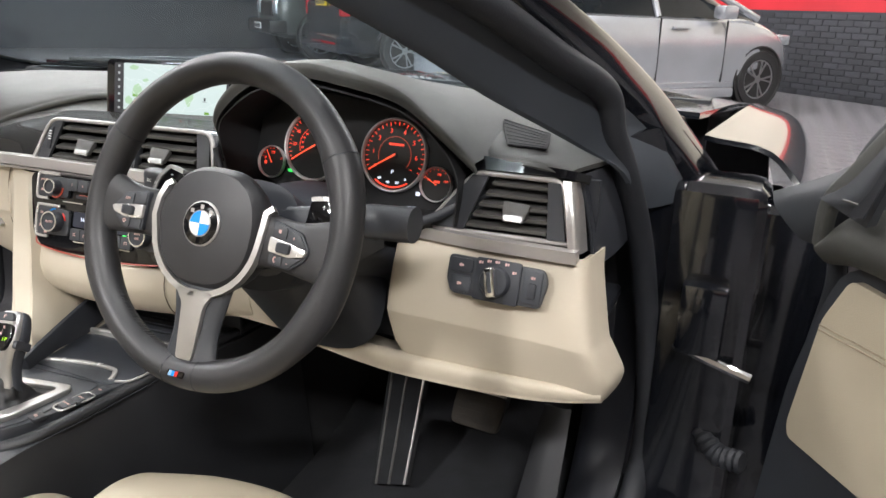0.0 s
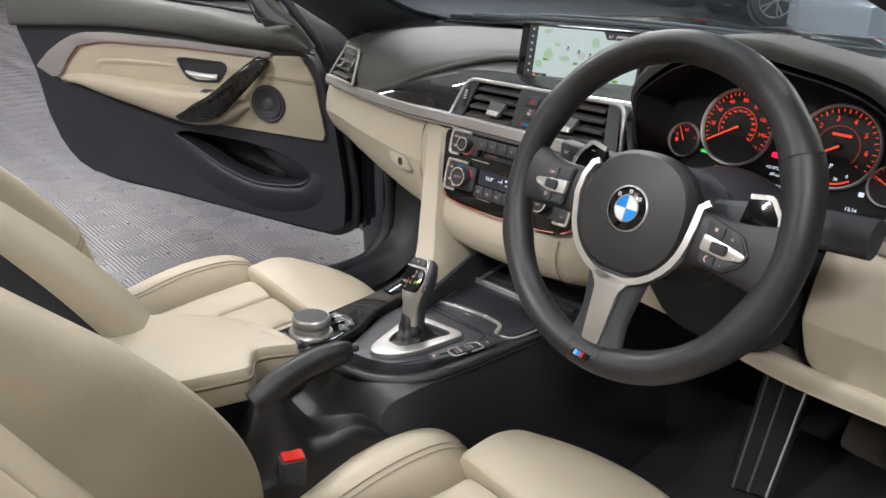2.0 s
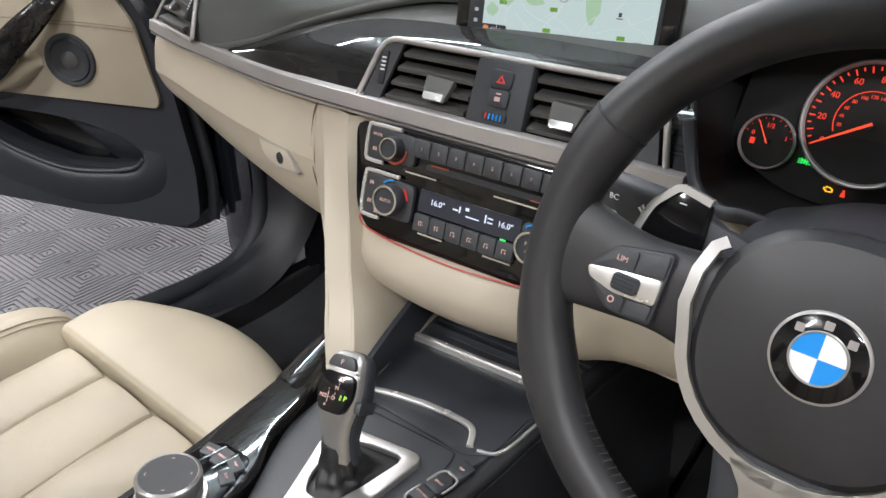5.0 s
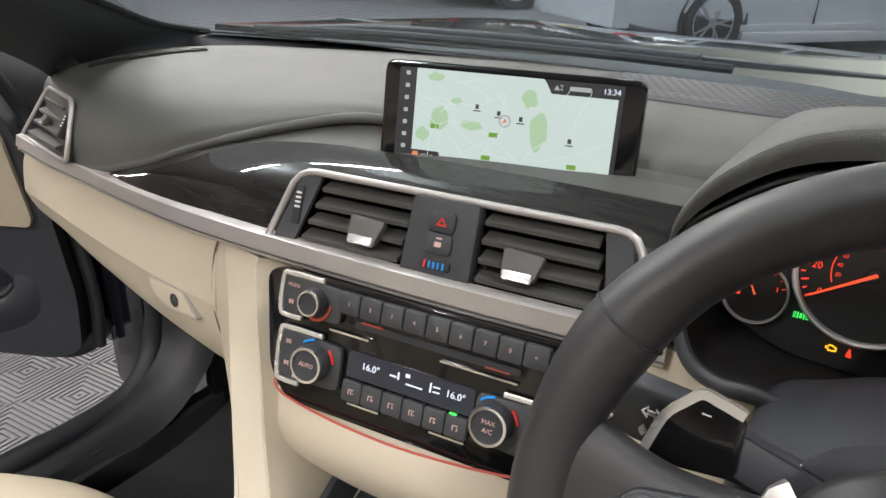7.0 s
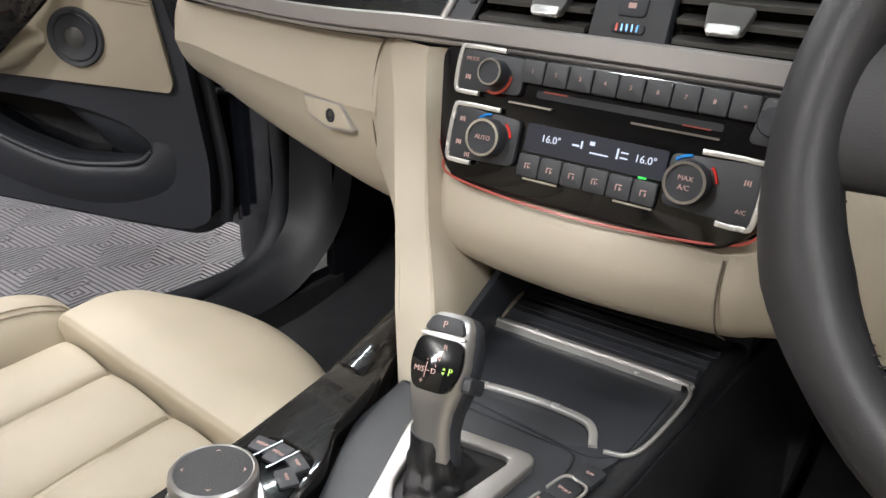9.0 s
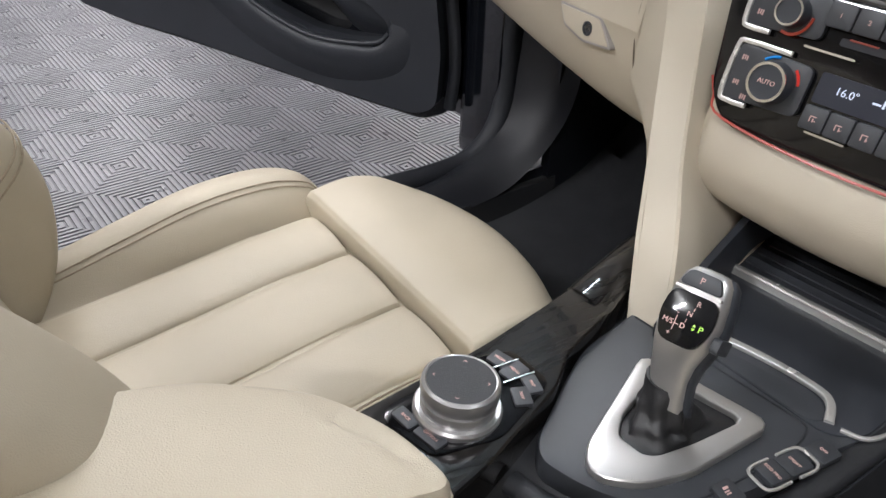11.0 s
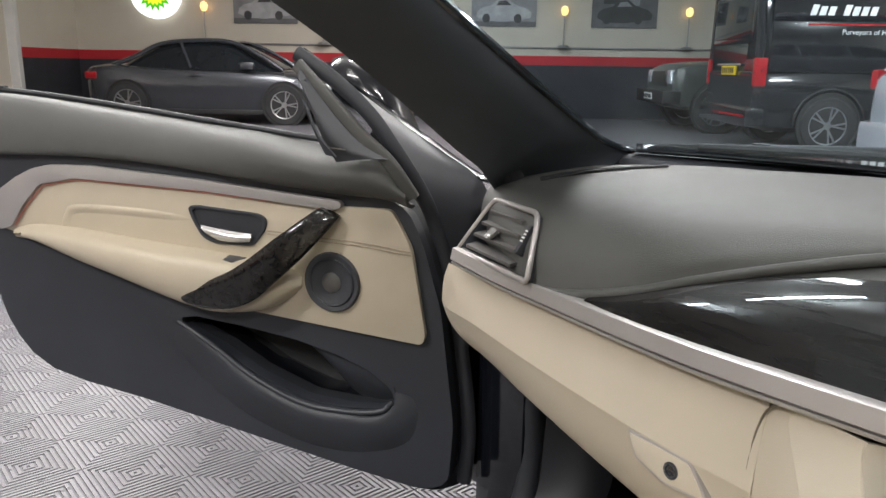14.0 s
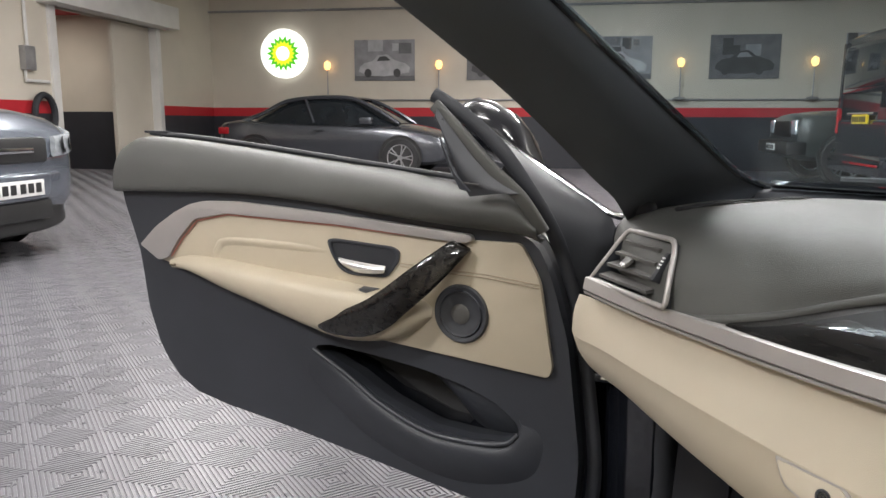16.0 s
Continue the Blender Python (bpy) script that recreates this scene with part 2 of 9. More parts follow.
def ring(c, rx, ry, n=20, ux=(1, 0, 0), uy=(0, 1, 0), p=2.0):
    """A superellipse round c."""
    out = []
    for i in range(n):
        a = 2 * math.pi * i / n
        ca, sa = math.cos(a), math.sin(a)
        out.append(Vector(c) + Vector(ux) * (rx * math.copysign(abs(ca) ** (2 / p), ca)) + Vector(uy) * (ry * math.copysign(abs(sa) ** (2 / p), sa)))
    return out


def sweep(path, prof, up=(0, 0, 1), closed=False):
    """A profile of (side, up) pairs, or one per point, along a line."""
    path = [Vector(p) for p in path]
    rows, n = [], len(path)
    for i, p in enumerate(path):
        t = (path[(i + 1) % n] - path[i - 1]) if closed else (path[min(i + 1, n - 1)] - path[max(i - 1, 0)])
        t.normalize()
        s = t.cross(Vector(up))
        s.normalize()
        u = s.cross(t)
        pr = prof[i] if isinstance(prof[0][0], (tuple, list)) else prof
        rows.append([p + s * a + u * b for a, b in pr])
    bm = grid(rows, close_u=True, close_v=closed)
    return caps(bm) if not closed else bm


def circle(r, n=10, r2=None):
    return [(r * math.cos(2 * math.pi * i / n), (r2 or r) * math.sin(2 * math.pi * i / n)) for i in range(n)]


def tube(path, r, n=8, up=(0, 0, 1), closed=False):
    if isinstance(r, (list, tuple)):
        return sweep(path, [circle(x, n) for x in r], up, closed)
    return sweep(path, circle(r, n), up, closed)


def bevelled(bm, w, seg=2):
    if w:
        es = [e for e in bm.edges if len(e.link_faces) == 2 and e.calc_face_angle() > 0.5]
        bmesh.ops.bevel(bm, geom=es, offset=w, segments=seg, affect="EDGES", profile=0.6, clamp_overlap=True)
    return bm


def box(x0, x1, y0, y1, z0, z1, bev=0.0, seg=2):
    bm = bmesh.new()
    bmesh.ops.create_cube(bm, size=1)
    for v in bm.verts:
        v.co = Vector(((x0 + x1) / 2 + v.co.x * (x1 - x0), (y0 + y1) / 2 + v.co.y * (y1 - y0), (z0 + z1) / 2 + v.co.z * (z1 - z0)))
    return bevelled(bm, bev, seg)


def prism(pts, w0, w1, bev=0.0, seg=2, hole=None):
    """A flat outline of (u, v), from depth w0 to w1."""
    bm = bmesh.new()
    if hole is None:
        lo = [bm.verts.new((u, v, w0)) for u, v in pts]
        hi = [bm.verts.new((u, v, w1)) for u, v in pts]
        n = len(pts)
        bm.faces.new(lo[::-1])
        bm.faces.new(hi)
        for i in range(n):
            bm.faces.new((lo[i], lo[(i + 1) % n], hi[(i + 1) % n], hi[i]))
    else:
        n = len(pts)
        L = [[bm.verts.new((u, v, w)) for u, v in ps] for ps, w in ((pts, w0), (pts, w1), (hole, w1), (hole, w0))]
        for k in range(4):
            a, b = L[k], L[(k + 1) % 4]
            for i in range(n):
                bm.faces.new((a[i], a[(i + 1) % n], b[(i + 1) % n], b[i]))
    bmesh.ops.recalc_face_normals(bm, faces=bm.faces)
    return bevelled(bm, bev, seg)


def lathe(prof, n=32):
    """Turns (radius, height) pairs round the local z axis."""
    bm = grid([[V(r * math.cos(2 * math.pi * i / n), r * math.sin(2 * math.pi * i / n), h) for i in range(n)] for r, h in prof], close_u=True)
    bmesh.ops.remove_doubles(bm, verts=bm.verts, dist=0.000001)
    bmesh.ops.recalc_face_normals(bm, faces=bm.faces)
    return bm


def rrect(x0, x1, y0, y1, r, k=4):
    out = []
    for cx, cy, a0 in ((x1 - r, y1 - r, 0), (x0 + r, y1 - r, 90), (x0 + r, y0 + r, 180), (x1 - r, y0 + r, 270)):
        for i in range(k + 1):
            a = radians(a0 + 90 * i / k)
            out.append((cx + r * math.cos(a), cy + r * math.sin(a)))
    return out


def rpoly(pts, r, k=4):
    """A polygon with rounded corners."""
    out, n = [], len(pts)
    for i in range(n):
        p, a, b = Vector(pts[i]), Vector(pts[i - 1]), Vector(pts[(i + 1) % n])
        da, db = (a - p), (b - p)
        ra = min(r, da.length * 0.45, db.length * 0.45)
        q0, q1 = p + da.normalized() * ra, p + db.normalized() * ra
        for j in range(k + 1):
            t = j / k
            q = q0 * (1 - t) ** 2 + p * 2 * t * (1 - t) + q1 * t * t
            out.append((q.x, q.y))
    return out


def shrunk(pts, d):
    """The outline pulled in by d."""
    n, out = len(pts), []
    area = sum(pts[i][0] * pts[(i + 1) % n][1] - pts[(i + 1) % n][0] * pts[i][1] for i in range(n))
    sg = 1 if area > 0 else -1
    for i in range(n):
        a, b = Vector(pts[i - 1]), Vector(pts[(i + 1) % n])
        t = (b - a).normalized()
        out.append((pts[i][0] - sg * t.y * d, pts[i][1] + sg * t.x * d))
    return out


def star(poly, c, angles):
    """Where rays from c leave the outline."""
    out, n = [], len(poly)
    for a in angles:
        dx, dy, best = math.cos(a), math.sin(a), 0.0
        for i in range(n):
            x0, y0 = poly[i][0] - c[0], poly[i][1] - c[1]
            ex, ey = poly[(i + 1) % n][0] - poly[i][0], poly[(i + 1) % n][1] - poly[i][1]
            det = dx * ey - dy * ex
            if abs(det) > 1e-12:
                t, u = (x0 * ey - y0 * ex) / det, (x0 * dy - y0 * dx) / det
                if t > 0 and -1e-9 <= u <= 1 + 1e-9:
                    best = max(best, t)
        out.append((c[0] + dx * best, c[1] + dy * best))
    return out


def axes_at(o, u, w):
    """Local right u, up v and out w at o."""
    u, w = Vector(u).normalized(), Vector(w)
    w = (w - u * w.dot(u)).normalized()
    v = w.cross(u)
    return Matrix(((u.x, v.x, w.x, o[0]), (u.y, v.y, w.y, o[1]), (u.z, v.z, w.z, o[2]), (0, 0, 0, 1)))


def moved(bm, m):
    bmesh.ops.transform(bm, matrix=m, verts=bm.verts)
    return bm


def joined(*bms):
    out = bmesh.new()
    for b in bms:
        me = bpy.data.meshes.new("tmp")
        b.to_mesh(me)
        b.free()
        out.from_mesh(me)
        bpy.data.meshes.remove(me)
    return out


def part(name, bm, material, parent=None, label="", m=None):
    if m is not None:
        bmesh.ops.transform(bm, matrix=m, verts=bm.verts)
    for f in bm.faces:
        f.smooth = True
    for e in bm.edges:
        if len(e.link_faces) == 2 and e.calc_face_angle() > 0.62:
            e.smooth = False
    me = bpy.data.meshes.new(name)
    bm.to_mesh(me)
    bm.free()
    me.materials.append(material)
    ob = new(name, me)
    if parent is not None:
        ob.parent = parent
        ob.matrix_parent_inverse = Matrix.Translation(parent.matrix_basis.translation).inverted() if parent.type == "EMPTY" else Matrix()
    if label:
        ob["label"] = label
    return ob


def thing(name, at, label, category, group="", kind=""):
    ob = new(name)
    ob.empty_display_size = 0.05
    ob.location = at
    ob.matrix_basis = Matrix.Translation(at)
    return tagged(ob, label, category, group, kind)


def letters(text, size, m, material, parent, name="lettering", depth=0.0003, align="CENTER"):
    cu = bpy.data.curves.new("text", "FONT")
    cu.body, cu.size, cu.extrude = text, size, depth
    cu.align_x, cu.align_y = align, "CENTER"
    cu.resolution_u = 3
    tmp = bpy.data.objects.new("tmp", cu)
    scene.collection.objects.link(tmp)
    dg = bpy.context.evaluated_depsgraph_get()
    me = bpy.data.meshes.new_from_object(tmp.evaluated_get(dg))
    bpy.data.objects.remove(tmp)
    bpy.data.curves.remove(cu)
    me.transform(m)
    me.materials.clear()
    me.materials.append(material)
    me.name = name
    ob = new(name, me)
    ob.parent = parent
    if parent.type == "EMPTY":
        ob.matrix_parent_inverse = Matrix.Translation(parent.matrix_basis.translation).inverted()
    return ob


def at(m, x, y, z=0.0, rz=0.0):
    return m @ Matrix.Translation((x, y, z)) @ Matrix.Rotation(radians(rz), 4, "Z")


# ---- the car: dashboard ----
dash = thing("dashboard", (0, 0.3, 0.55), "charcoal soft dashboard with cream lower half and dark veneer", "dashboard")

PAD = [
    (-0.715, [(0.318, 0.800), (0.322, 0.840), (0.345, 0.862), (0.40, 0.868), (0.50, 0.870), (0.62, 0.862)]),
    (-0.66, [(0.288, 0.792), (0.294, 0.838), (0.322, 0.866), (0.39, 0.876), (0.50, 0.878), (0.64, 0.868)]),
    (-0.56, [(0.243, 0.784), (0.254, 0.826), (0.290, 0.868), (0.37, 0.886), (0.50, 0.888), (0.66, 0.874)]),
    (-0.50, [(0.238, 0.785), (0.251, 0.828), (0.290, 0.870), (0.37, 0.889), (0.50, 0.891), (0.66, 0.876)]),
    (-0.42, [(0.249, 0.805), (0.258, 0.836), (0.292, 0.872), (0.37, 0.892), (0.50, 0.895), (0.67, 0.880)]),
    (-0.30, [(0.269, 0.849), (0.277, 0.865), (0.304, 0.884), (0.37, 0.897), (0.50, 0.900), (0.68, 0.884)]),
    (-0.16, [(0.308, 0.884), (0.312, 0.889), (0.326, 0.896), (0.38, 0.904), (0.50, 0.907), (0.69, 0.888)]),
    (0.00, [(0.350, 0.866), (0.352, 0.876), (0.362, 0.888), (0.40, 0.904), (0.50, 0.911), (0.69, 0.890)]),
    (0.16, [(0.350, 0.866), (0.352, 0.876), (0.362, 0.888), (0.40, 0.904), (0.50, 0.911), (0.69, 0.890)]),
    (0.36, [(0.330, 0.890), (0.333, 0.894), (0.346, 0.900), (0.39, 0.908), (0.50, 0.909), (0.68, 0.888)]),
    (0.52, [(0.268, 0.862), (0.272, 0.868), (0.288, 0.878), (0.37, 0.892), (0.50, 0.898), (0.67, 0.882)]),
    (0.61, [(0.240, 0.868), (0.246, 0.871), (0.264, 0.875), (0.35, 0.880), (0.48, 0.884), (0.65, 0.874)]),
    (0.70, [(0.240, 0.862), (0.246, 0.864), (0.264, 0.867), (0.35, 0.869), (0.48, 0.870), (0.63, 0.862)]),
]
part("top_pad", patch([[V(x - (0.045, 0.042, 0.036, 0.012, 0, -0.02)[i] * (x > 0.69), y, z) for i, (y, z) in enumerate(col)] for x, col in PAD], 5, 4, 0.006), DASH, dash, "charcoal grained soft top pad")

WD = [
    (-0.462, (0.232, 0.788), (0.235, 0.789), (0.240, 0.790)),
    (-0.42, (0.222, 0.789), (0.232, 0.797), (0.247, 0.803)),
    (-0.36, (0.212, 0.791), (0.230, 0.811), (0.257, 0.826)),
    (-0.29, (0.203, 0.794), (0.228, 0.826), (0.266, 0.846)),
    (-0.20, (0.197, 0.798), (0.232, 0.842), (0.274, 0.860)),
    (-0.10, (0.196, 0.800), (0.237, 0.848), (0.282, 0.865)),
    (0.04, (0.202, 0.800), (0.243, 0.849), (0.288, 0.867)),
    (0.185, (0.210, 0.798), (0.250, 0.848), (0.294, 0.866)),
]
part("wood_trim", patch([[V(x, *p) for p in (a, b, c)] for x, a, b, c in WD], 6, 4, 0.005), WOOD, dash, "dark glossy ash veneer band")
part("wing_panel", patch([[V(x, c[0] - 0.004, c[1] - 0.004), V(x, c[0] + 0.030, c[1] * 0.40 + lz * 0.60), V(x, 0.330, lz + 0.001), V(x, 0.356, lz + 0.003)] for (x, a, b, c), lz in zip(WD, (0.790, 0.806, 0.834, 0.862, 0.8795, 0.8785, 0.868, 0.870))], 4, 3, 0.004), DASH, dash, "charcoal recessed panel round the screen")
part("pad_lip", sweep(cr([V(-0.56, 0.2430, 0.7830), V(-0.50, 0.2380, 0.7840), V(-0.42, 0.2485, 0.8040), V(-0.36, 0.2580, 0.8270), V(-0.30, 0.2690, 0.8480), V(-0.23, 0.2880, 0.8690), V(-0.16, 0.3085, 0.8835), V(-0.10, 0.326, 0.8800)], 5), circle(0.0042, 10, 0.0050)), DASH, dash, "soft rolled edge of the pad")
part("recess_seam", tube(cr([V(-0.30, 0.290, 0.8600), V(-0.24, 0.302, 0.8720), V(-0.19, 0.312, 0.8795), V(-0.13, 0.322, 0.8815)], 4), 0.0010, 6), DARK, dash)
SP = cr([V(-0.708, 0.2765, 0.7765), V(-0.60, 0.254, 0.776), V(-0.50, 0.238, 0.777), V(-0.40, 0.219, 0.780), V(-0.30, 0.201, 0.785), V(-0.17, 0.186, 0.793), V(0.0, 0.187, 0.796), V(0.13, 0.199, 0.795), V(0.185, 0.206, 0.793)], 6)
part("silver_ledge", sweep([p + V(0, -0.0015, -0.0095) for p in SP], [(0.008, 0.0015), (-0.005, 0.0015), (-0.005, -0.0025), (0.006, -0.0025), (0.008, -0.0005)]), STRIP, dash, "narrow silver ledge under the strip")
part("silver_strip", sweep(SP, [(0.0078, 0.0088), (0.0060, 0.0098), (-0.006, 0.009), (-0.006, -0.007), (0.0085, -0.007), (0.0108, -0.0050)]), STRIP, dash, "pearl silver trim strip")
part("shadow_gap", sweep([p + V(0, 0.006, -0.010) for p in SP], [(0.005, 0.003), (-0.008, 0.003), (-0.008, -0.005), (0.005, -0.005)]), DARK, dash)

# demister slots at both ends of the pad
def pad_z(x, y):
    """Height of the pad at a place."""
    def along(col):
        for (y0, z0), (y1, z1) in zip(col, col[1:]):
            if y0 <= y <= y1:
                return z0 + (z1 - z0) * (y - y0) / (y1 - y0)
        return col[-1][1]
    for (x0, a), (x1, b) in zip(PAD, PAD[1:]):
        if x0 <= x <= x1:
            t = (x - x0) / (x1 - x0)
            return along(a) * (1 - t) + along(b) * t
    return PAD[-1][1][3][1]


for pts in ([(-0.640, 0.345), (-0.555, 0.470), (-0.541, 0.460), (-0.625, 0.333)], [(0.517, 0.386), (0.596, 0.364), (0.615, 0.288), (0.566, 0.287)]):
    def pad_at(u, v, up):
        a, b = Vector(pts[0]).lerp(Vector(pts[1]), u), Vector(pts[3]).lerp(Vector(pts[2]), u)
        q = a.lerp(b, v)
        return V(q.x, q.y, pad_z(q.x, q.y) + up)

    slot = part("demister_slot", patch([[pad_at(u / 5, v / 3, 0.0046) for u in range(6)] for v in range(4)], 2, 2, 0.0015), CLUSTER, dash, "black slatted demister outlet")
    for i in range(7):
        t = (i + 0.5) / 7
        ends = [(0.05, t), (0.5, t), (0.95, t)] if pts[0][0] > 0 else [(t - 0.055, 0.06), (t, 0.5), (t + 0.055, 0.94)]
        part("slat", tube([pad_at(*q, 0.0048) for q in ends], 0.0007, 6), RUBBER, slot)
# speaker grille in the middle of the top
gm = pose(0.16, 0.50, 0.9105)
gr = part("speaker_grille", prism(rrect(-0.17, 0.14, -0.055, 0.075, 0.05), -0.01, 0.001, 0.0015), DARK, dash, "perforated centre speaker cover", gm)
dots = bmesh.new()
for i in range(26):
    for j in range(11):
        u, v = -0.155 + i * 0.0112 + (j % 2) * 0.0056, -0.045 + j * 0.0106
        bmesh.ops.create_circle(dots, cap_ends=True, segments=6, radius=0.0034, matrix=gm @ Matrix.Translation((u, v, 0.0022)))
part("perforated_insert", dots, RUBBER, gr)

# cream lower half, passenger side
GL = [
    (-0.255, [(0.203, 0.771), (0.197, 0.75), (0.1902, 0.706), (0.1915, 0.6928), (0.205, 0.64), (0.238, 0.588), (0.3, 0.58)]),
    (-0.33, [(0.216, 0.768), (0.209, 0.748), (0.1996, 0.704), (0.2004, 0.6913), (0.213, 0.642), (0.246, 0.594), (0.31, 0.585)]),
    (-0.42, [(0.232, 0.765), (0.224, 0.745), (0.2119, 0.7054), (0.2125, 0.6938), (0.226, 0.648), (0.258, 0.606), (0.33, 0.598)]),
    (-0.55, [(0.254, 0.761), (0.246, 0.742), (0.2357, 0.7070), (0.2365, 0.697), (0.25, 0.658), (0.28, 0.624), (0.35, 0.615)]),
    (-0.66, [(0.273, 0.757), (0.266, 0.738), (0.2592, 0.7080), (0.2605, 0.700), (0.274, 0.668), (0.302, 0.640), (0.36, 0.632)]),
    (-0.735, [(0.292, 0.754), (0.285, 0.733), (0.2805, 0.7030), (0.2815, 0.695), (0.294, 0.668), (0.318, 0.646), (0.37, 0.638)]),
    (-0.778, [(0.318, 0.744), (0.310, 0.725), (0.3070, 0.6980), (0.3080, 0.691), (0.318, 0.670), (0.336, 0.655), (0.37, 0.650)]),
]
glove = thing("glovebox", (-0.5, 0.3, 0.6), "closed cream glovebox lid under the dashboard", "glovebox")
part("lid", patch([[V(x, y, z) for y, z in c] for x, c in GL], 5, 5, 0.006), CREAM_TRIM, glove)
lm = axes_at((-0.352, 0.2035, 0.688), (0.985, -0.13, -0.06), (-0.10, -0.97, 0.06))
bz = part("latch", prism(rpoly([(-0.0255, 0.0045), (0.0400, 0.0105), (0.0620, -0.0105), (0.0200, -0.0175), (-0.0120, -0.0125)], 0.004), -0.002, 0.0036, 0.0010), CREAM_TRIM, glove, "cream latch plate", lm)
part("bezel", prism(rpoly([(-0.0290, 0.0070), (0.0420, 0.0135), (0.0665, -0.0125), (0.0200, -0.0205), (-0.0140, -0.0150)], 0.005), -0.006, 0.0026, 0.001), STRIP, bz, "", lm)
part("lock", lathe([(0.0075, 0.0), (0.0075, 0.0045), (0.0052, 0.0045), (0.005, 0.0036), (0.0, 0.0036)], 20), DARK2, bz, "round chrome key lock", at(lm, 0.0258, -0.0042))

# cream console pillars each side of the centre stack
PIL = [
    (0.776, [(-0.240, 0.200), (-0.228, 0.192), (-0.207, 0.186), (-0.180, 0.182), (-0.146, 0.206)]),
    (0.764, [(-0.256, 0.2020), (-0.234, 0.190), (-0.207, 0.182), (-0.180, 0.178), (-0.148, 0.205)]),
    (0.728, [(-0.2625, 0.1975), (-0.210, 0.168), (-0.188, 0.164), (-0.166, 0.160), (-0.138, 0.205)]),
    (0.672, [(-0.2625, 0.1985), (-0.178, 0.134), (-0.163, 0.1375), (-0.148, 0.141), (-0.130, 0.215)]),
    (0.634, [(-0.258, 0.212), (-0.158, 0.113), (-0.144, 0.1175), (-0.130, 0.122), (-0.124, 0.240)]),
    (0.600, [(-0.170, 0.27), (-0.142, 0.096), (-0.124, 0.098), (-0.106, 0.100), (-0.120, 0.250)]),
    (0.574, [(-0.150, 0.26), (-0.124, 0.076), (-0.105, 0.0775), (-0.086, 0.079), (-0.116, 0.250)]),
    (0.520, [(-0.130, 0.24), (-0.096, 0.050), (-0.079, 0.051), (-0.062, 0.052), (-0.104, 0.250)]),
]
part("pillar_seam", tube(cr([V(-0.232, 0.1920, 0.7765), V(-0.246, 0.1955, 0.7725), V(-0.2565, 0.1985, 0.760), V(-0.2610, 0.1960, 0.735), V(-0.2610, 0.1925, 0.705), V(-0.2600, 0.1965, 0.668), V(-0.2575, 0.2080, 0.634), V(-0.250, 0.226, 0.604)], 5), 0.0010, 6), BUFF_DARK, dash)
part("stack_pillar", patch([[V(*row[1], z), V(*row[3], z)] for z, row in PIL], 5, 4, 0.004), CREAM_TRIM, dash, "cream side pillar of the centre stack")
part("pillar_side", patch([[V(row[0][0], row[0][1], z), V(row[1][0] + 0.0005, row[1][1] + 0.0005, z)] for z, row in PIL], 5, 4, 0.004), CREAM_TRIM, dash, "")
part("pillar_side", patch([[V(row[3][0] - 0.0005, row[3][1] + 0.0005, z), V(row[4][0], row[4][1], z)] for z, row in PIL], 5, 4, 0.004), CREAM_TRIM, dash, "")

# ---- centre stack ----
CS = axes_at((0.001, 0.1475, 0.7235), (0.9973, 0.073, 0), (0.07, -0.957, 0.27))
stack = thing("radio_and_climate_unit", (0, 0.2, 0.67), "gloss black radio and climate panel with silver-framed knobs", "car radio")
out = rpoly([(-0.146, 0.067), (0.147, 0.067), (0.136, -0.022), (0.112, -0.045), (-0.110, -0.045), (-0.131, -0.022)], 0.016)
part("panel", prism(out, -0.02, -0.004, 0.003), PIANO, stack, "", CS)


def knob_block(u, v, r, w, h, lab, mirror, sub):
    """A silver-framed dark plate with a turning knob."""
    s = -1 if mirror else 1
    pl = part("control_plate", prism(rpoly([(u - s * w * 0.5, v + h), (u + s * w * 0.62, v + h * 0.86), (u + s * w * 0.62, v - h * 0.86), (u - s * w * 0.5, v - h)], 0.006), -0.004, 0.001, 0.001), DARK2, stack, "dark grey control plate", CS)
    fr = [CS @ V(u + s * x, v + y, 0.001) for x, y in ((w * 0.25, h + 0.0015), (-w * 0.40, h + 0.0015), (-w * 0.5 - 0.0015, h * 0.85), (-w * 0.5 - 0.0015, -h * 0.85), (-w * 0.40, -h - 0.0015), (-w * 0.1, -h - 0.0015))]
    part("silver_edge", sweep(cr(fr, 3), rrect(-0.0021, 0.0021, -0.002, 0.0012, 0.0008, 2), up=(0.07, -0.957, 0.27)), BRIGHT, pl, "bright silver edge")
    ku = u + s * sub
    kb = part("knob", lathe([(r, -0.002), (r, 0.010), (r * 0.94, 0.0125), (0, 0.0125)], 32), DARK, stack, "black turning knob", at(CS, ku, v))
    part("ring", lathe([(r * 0.80, 0.0126), (r * 0.93, 0.0126), (r * 0.93, 0.0142), (r * 0.80, 0.0142), (r * 0.80, 0.0126)], 32), CHROME, kb, "bright ring", at(CS, ku, v))
    return pl, kb, ku


pl, kb, ku = knob_block(-0.095, 0.049, 0.0112, 0.052, 0.0165, "", False, 0.008)
for tx, dx, dy in (("MODE", 0, 0),):
    letters(tx, 0.0042, at(CS, -0.111, 0.0575, 0.0014), PINK_MARK, pl)
part("dial_mark", sweep([at(CS, ku, 0.049) @ V(0.0140 * math.cos(a), 0.0155 * math.sin(a), 0.0016) for a in [radians(-110 + 12 * i) for i in range(10)]], circle(0.0011, 6), up=(0.07, -0.957, 0.27)), DIM_RED, kb, "dim red dial arc")
pl, kb, ku = knob_block(-0.0905, -0.002, 0.0160, 0.054, 0.0215, "", False, 0.0085)
letters("AUTO", 0.0050, at(CS, ku, -0.002, 0.0128), PINK_MARK, kb)
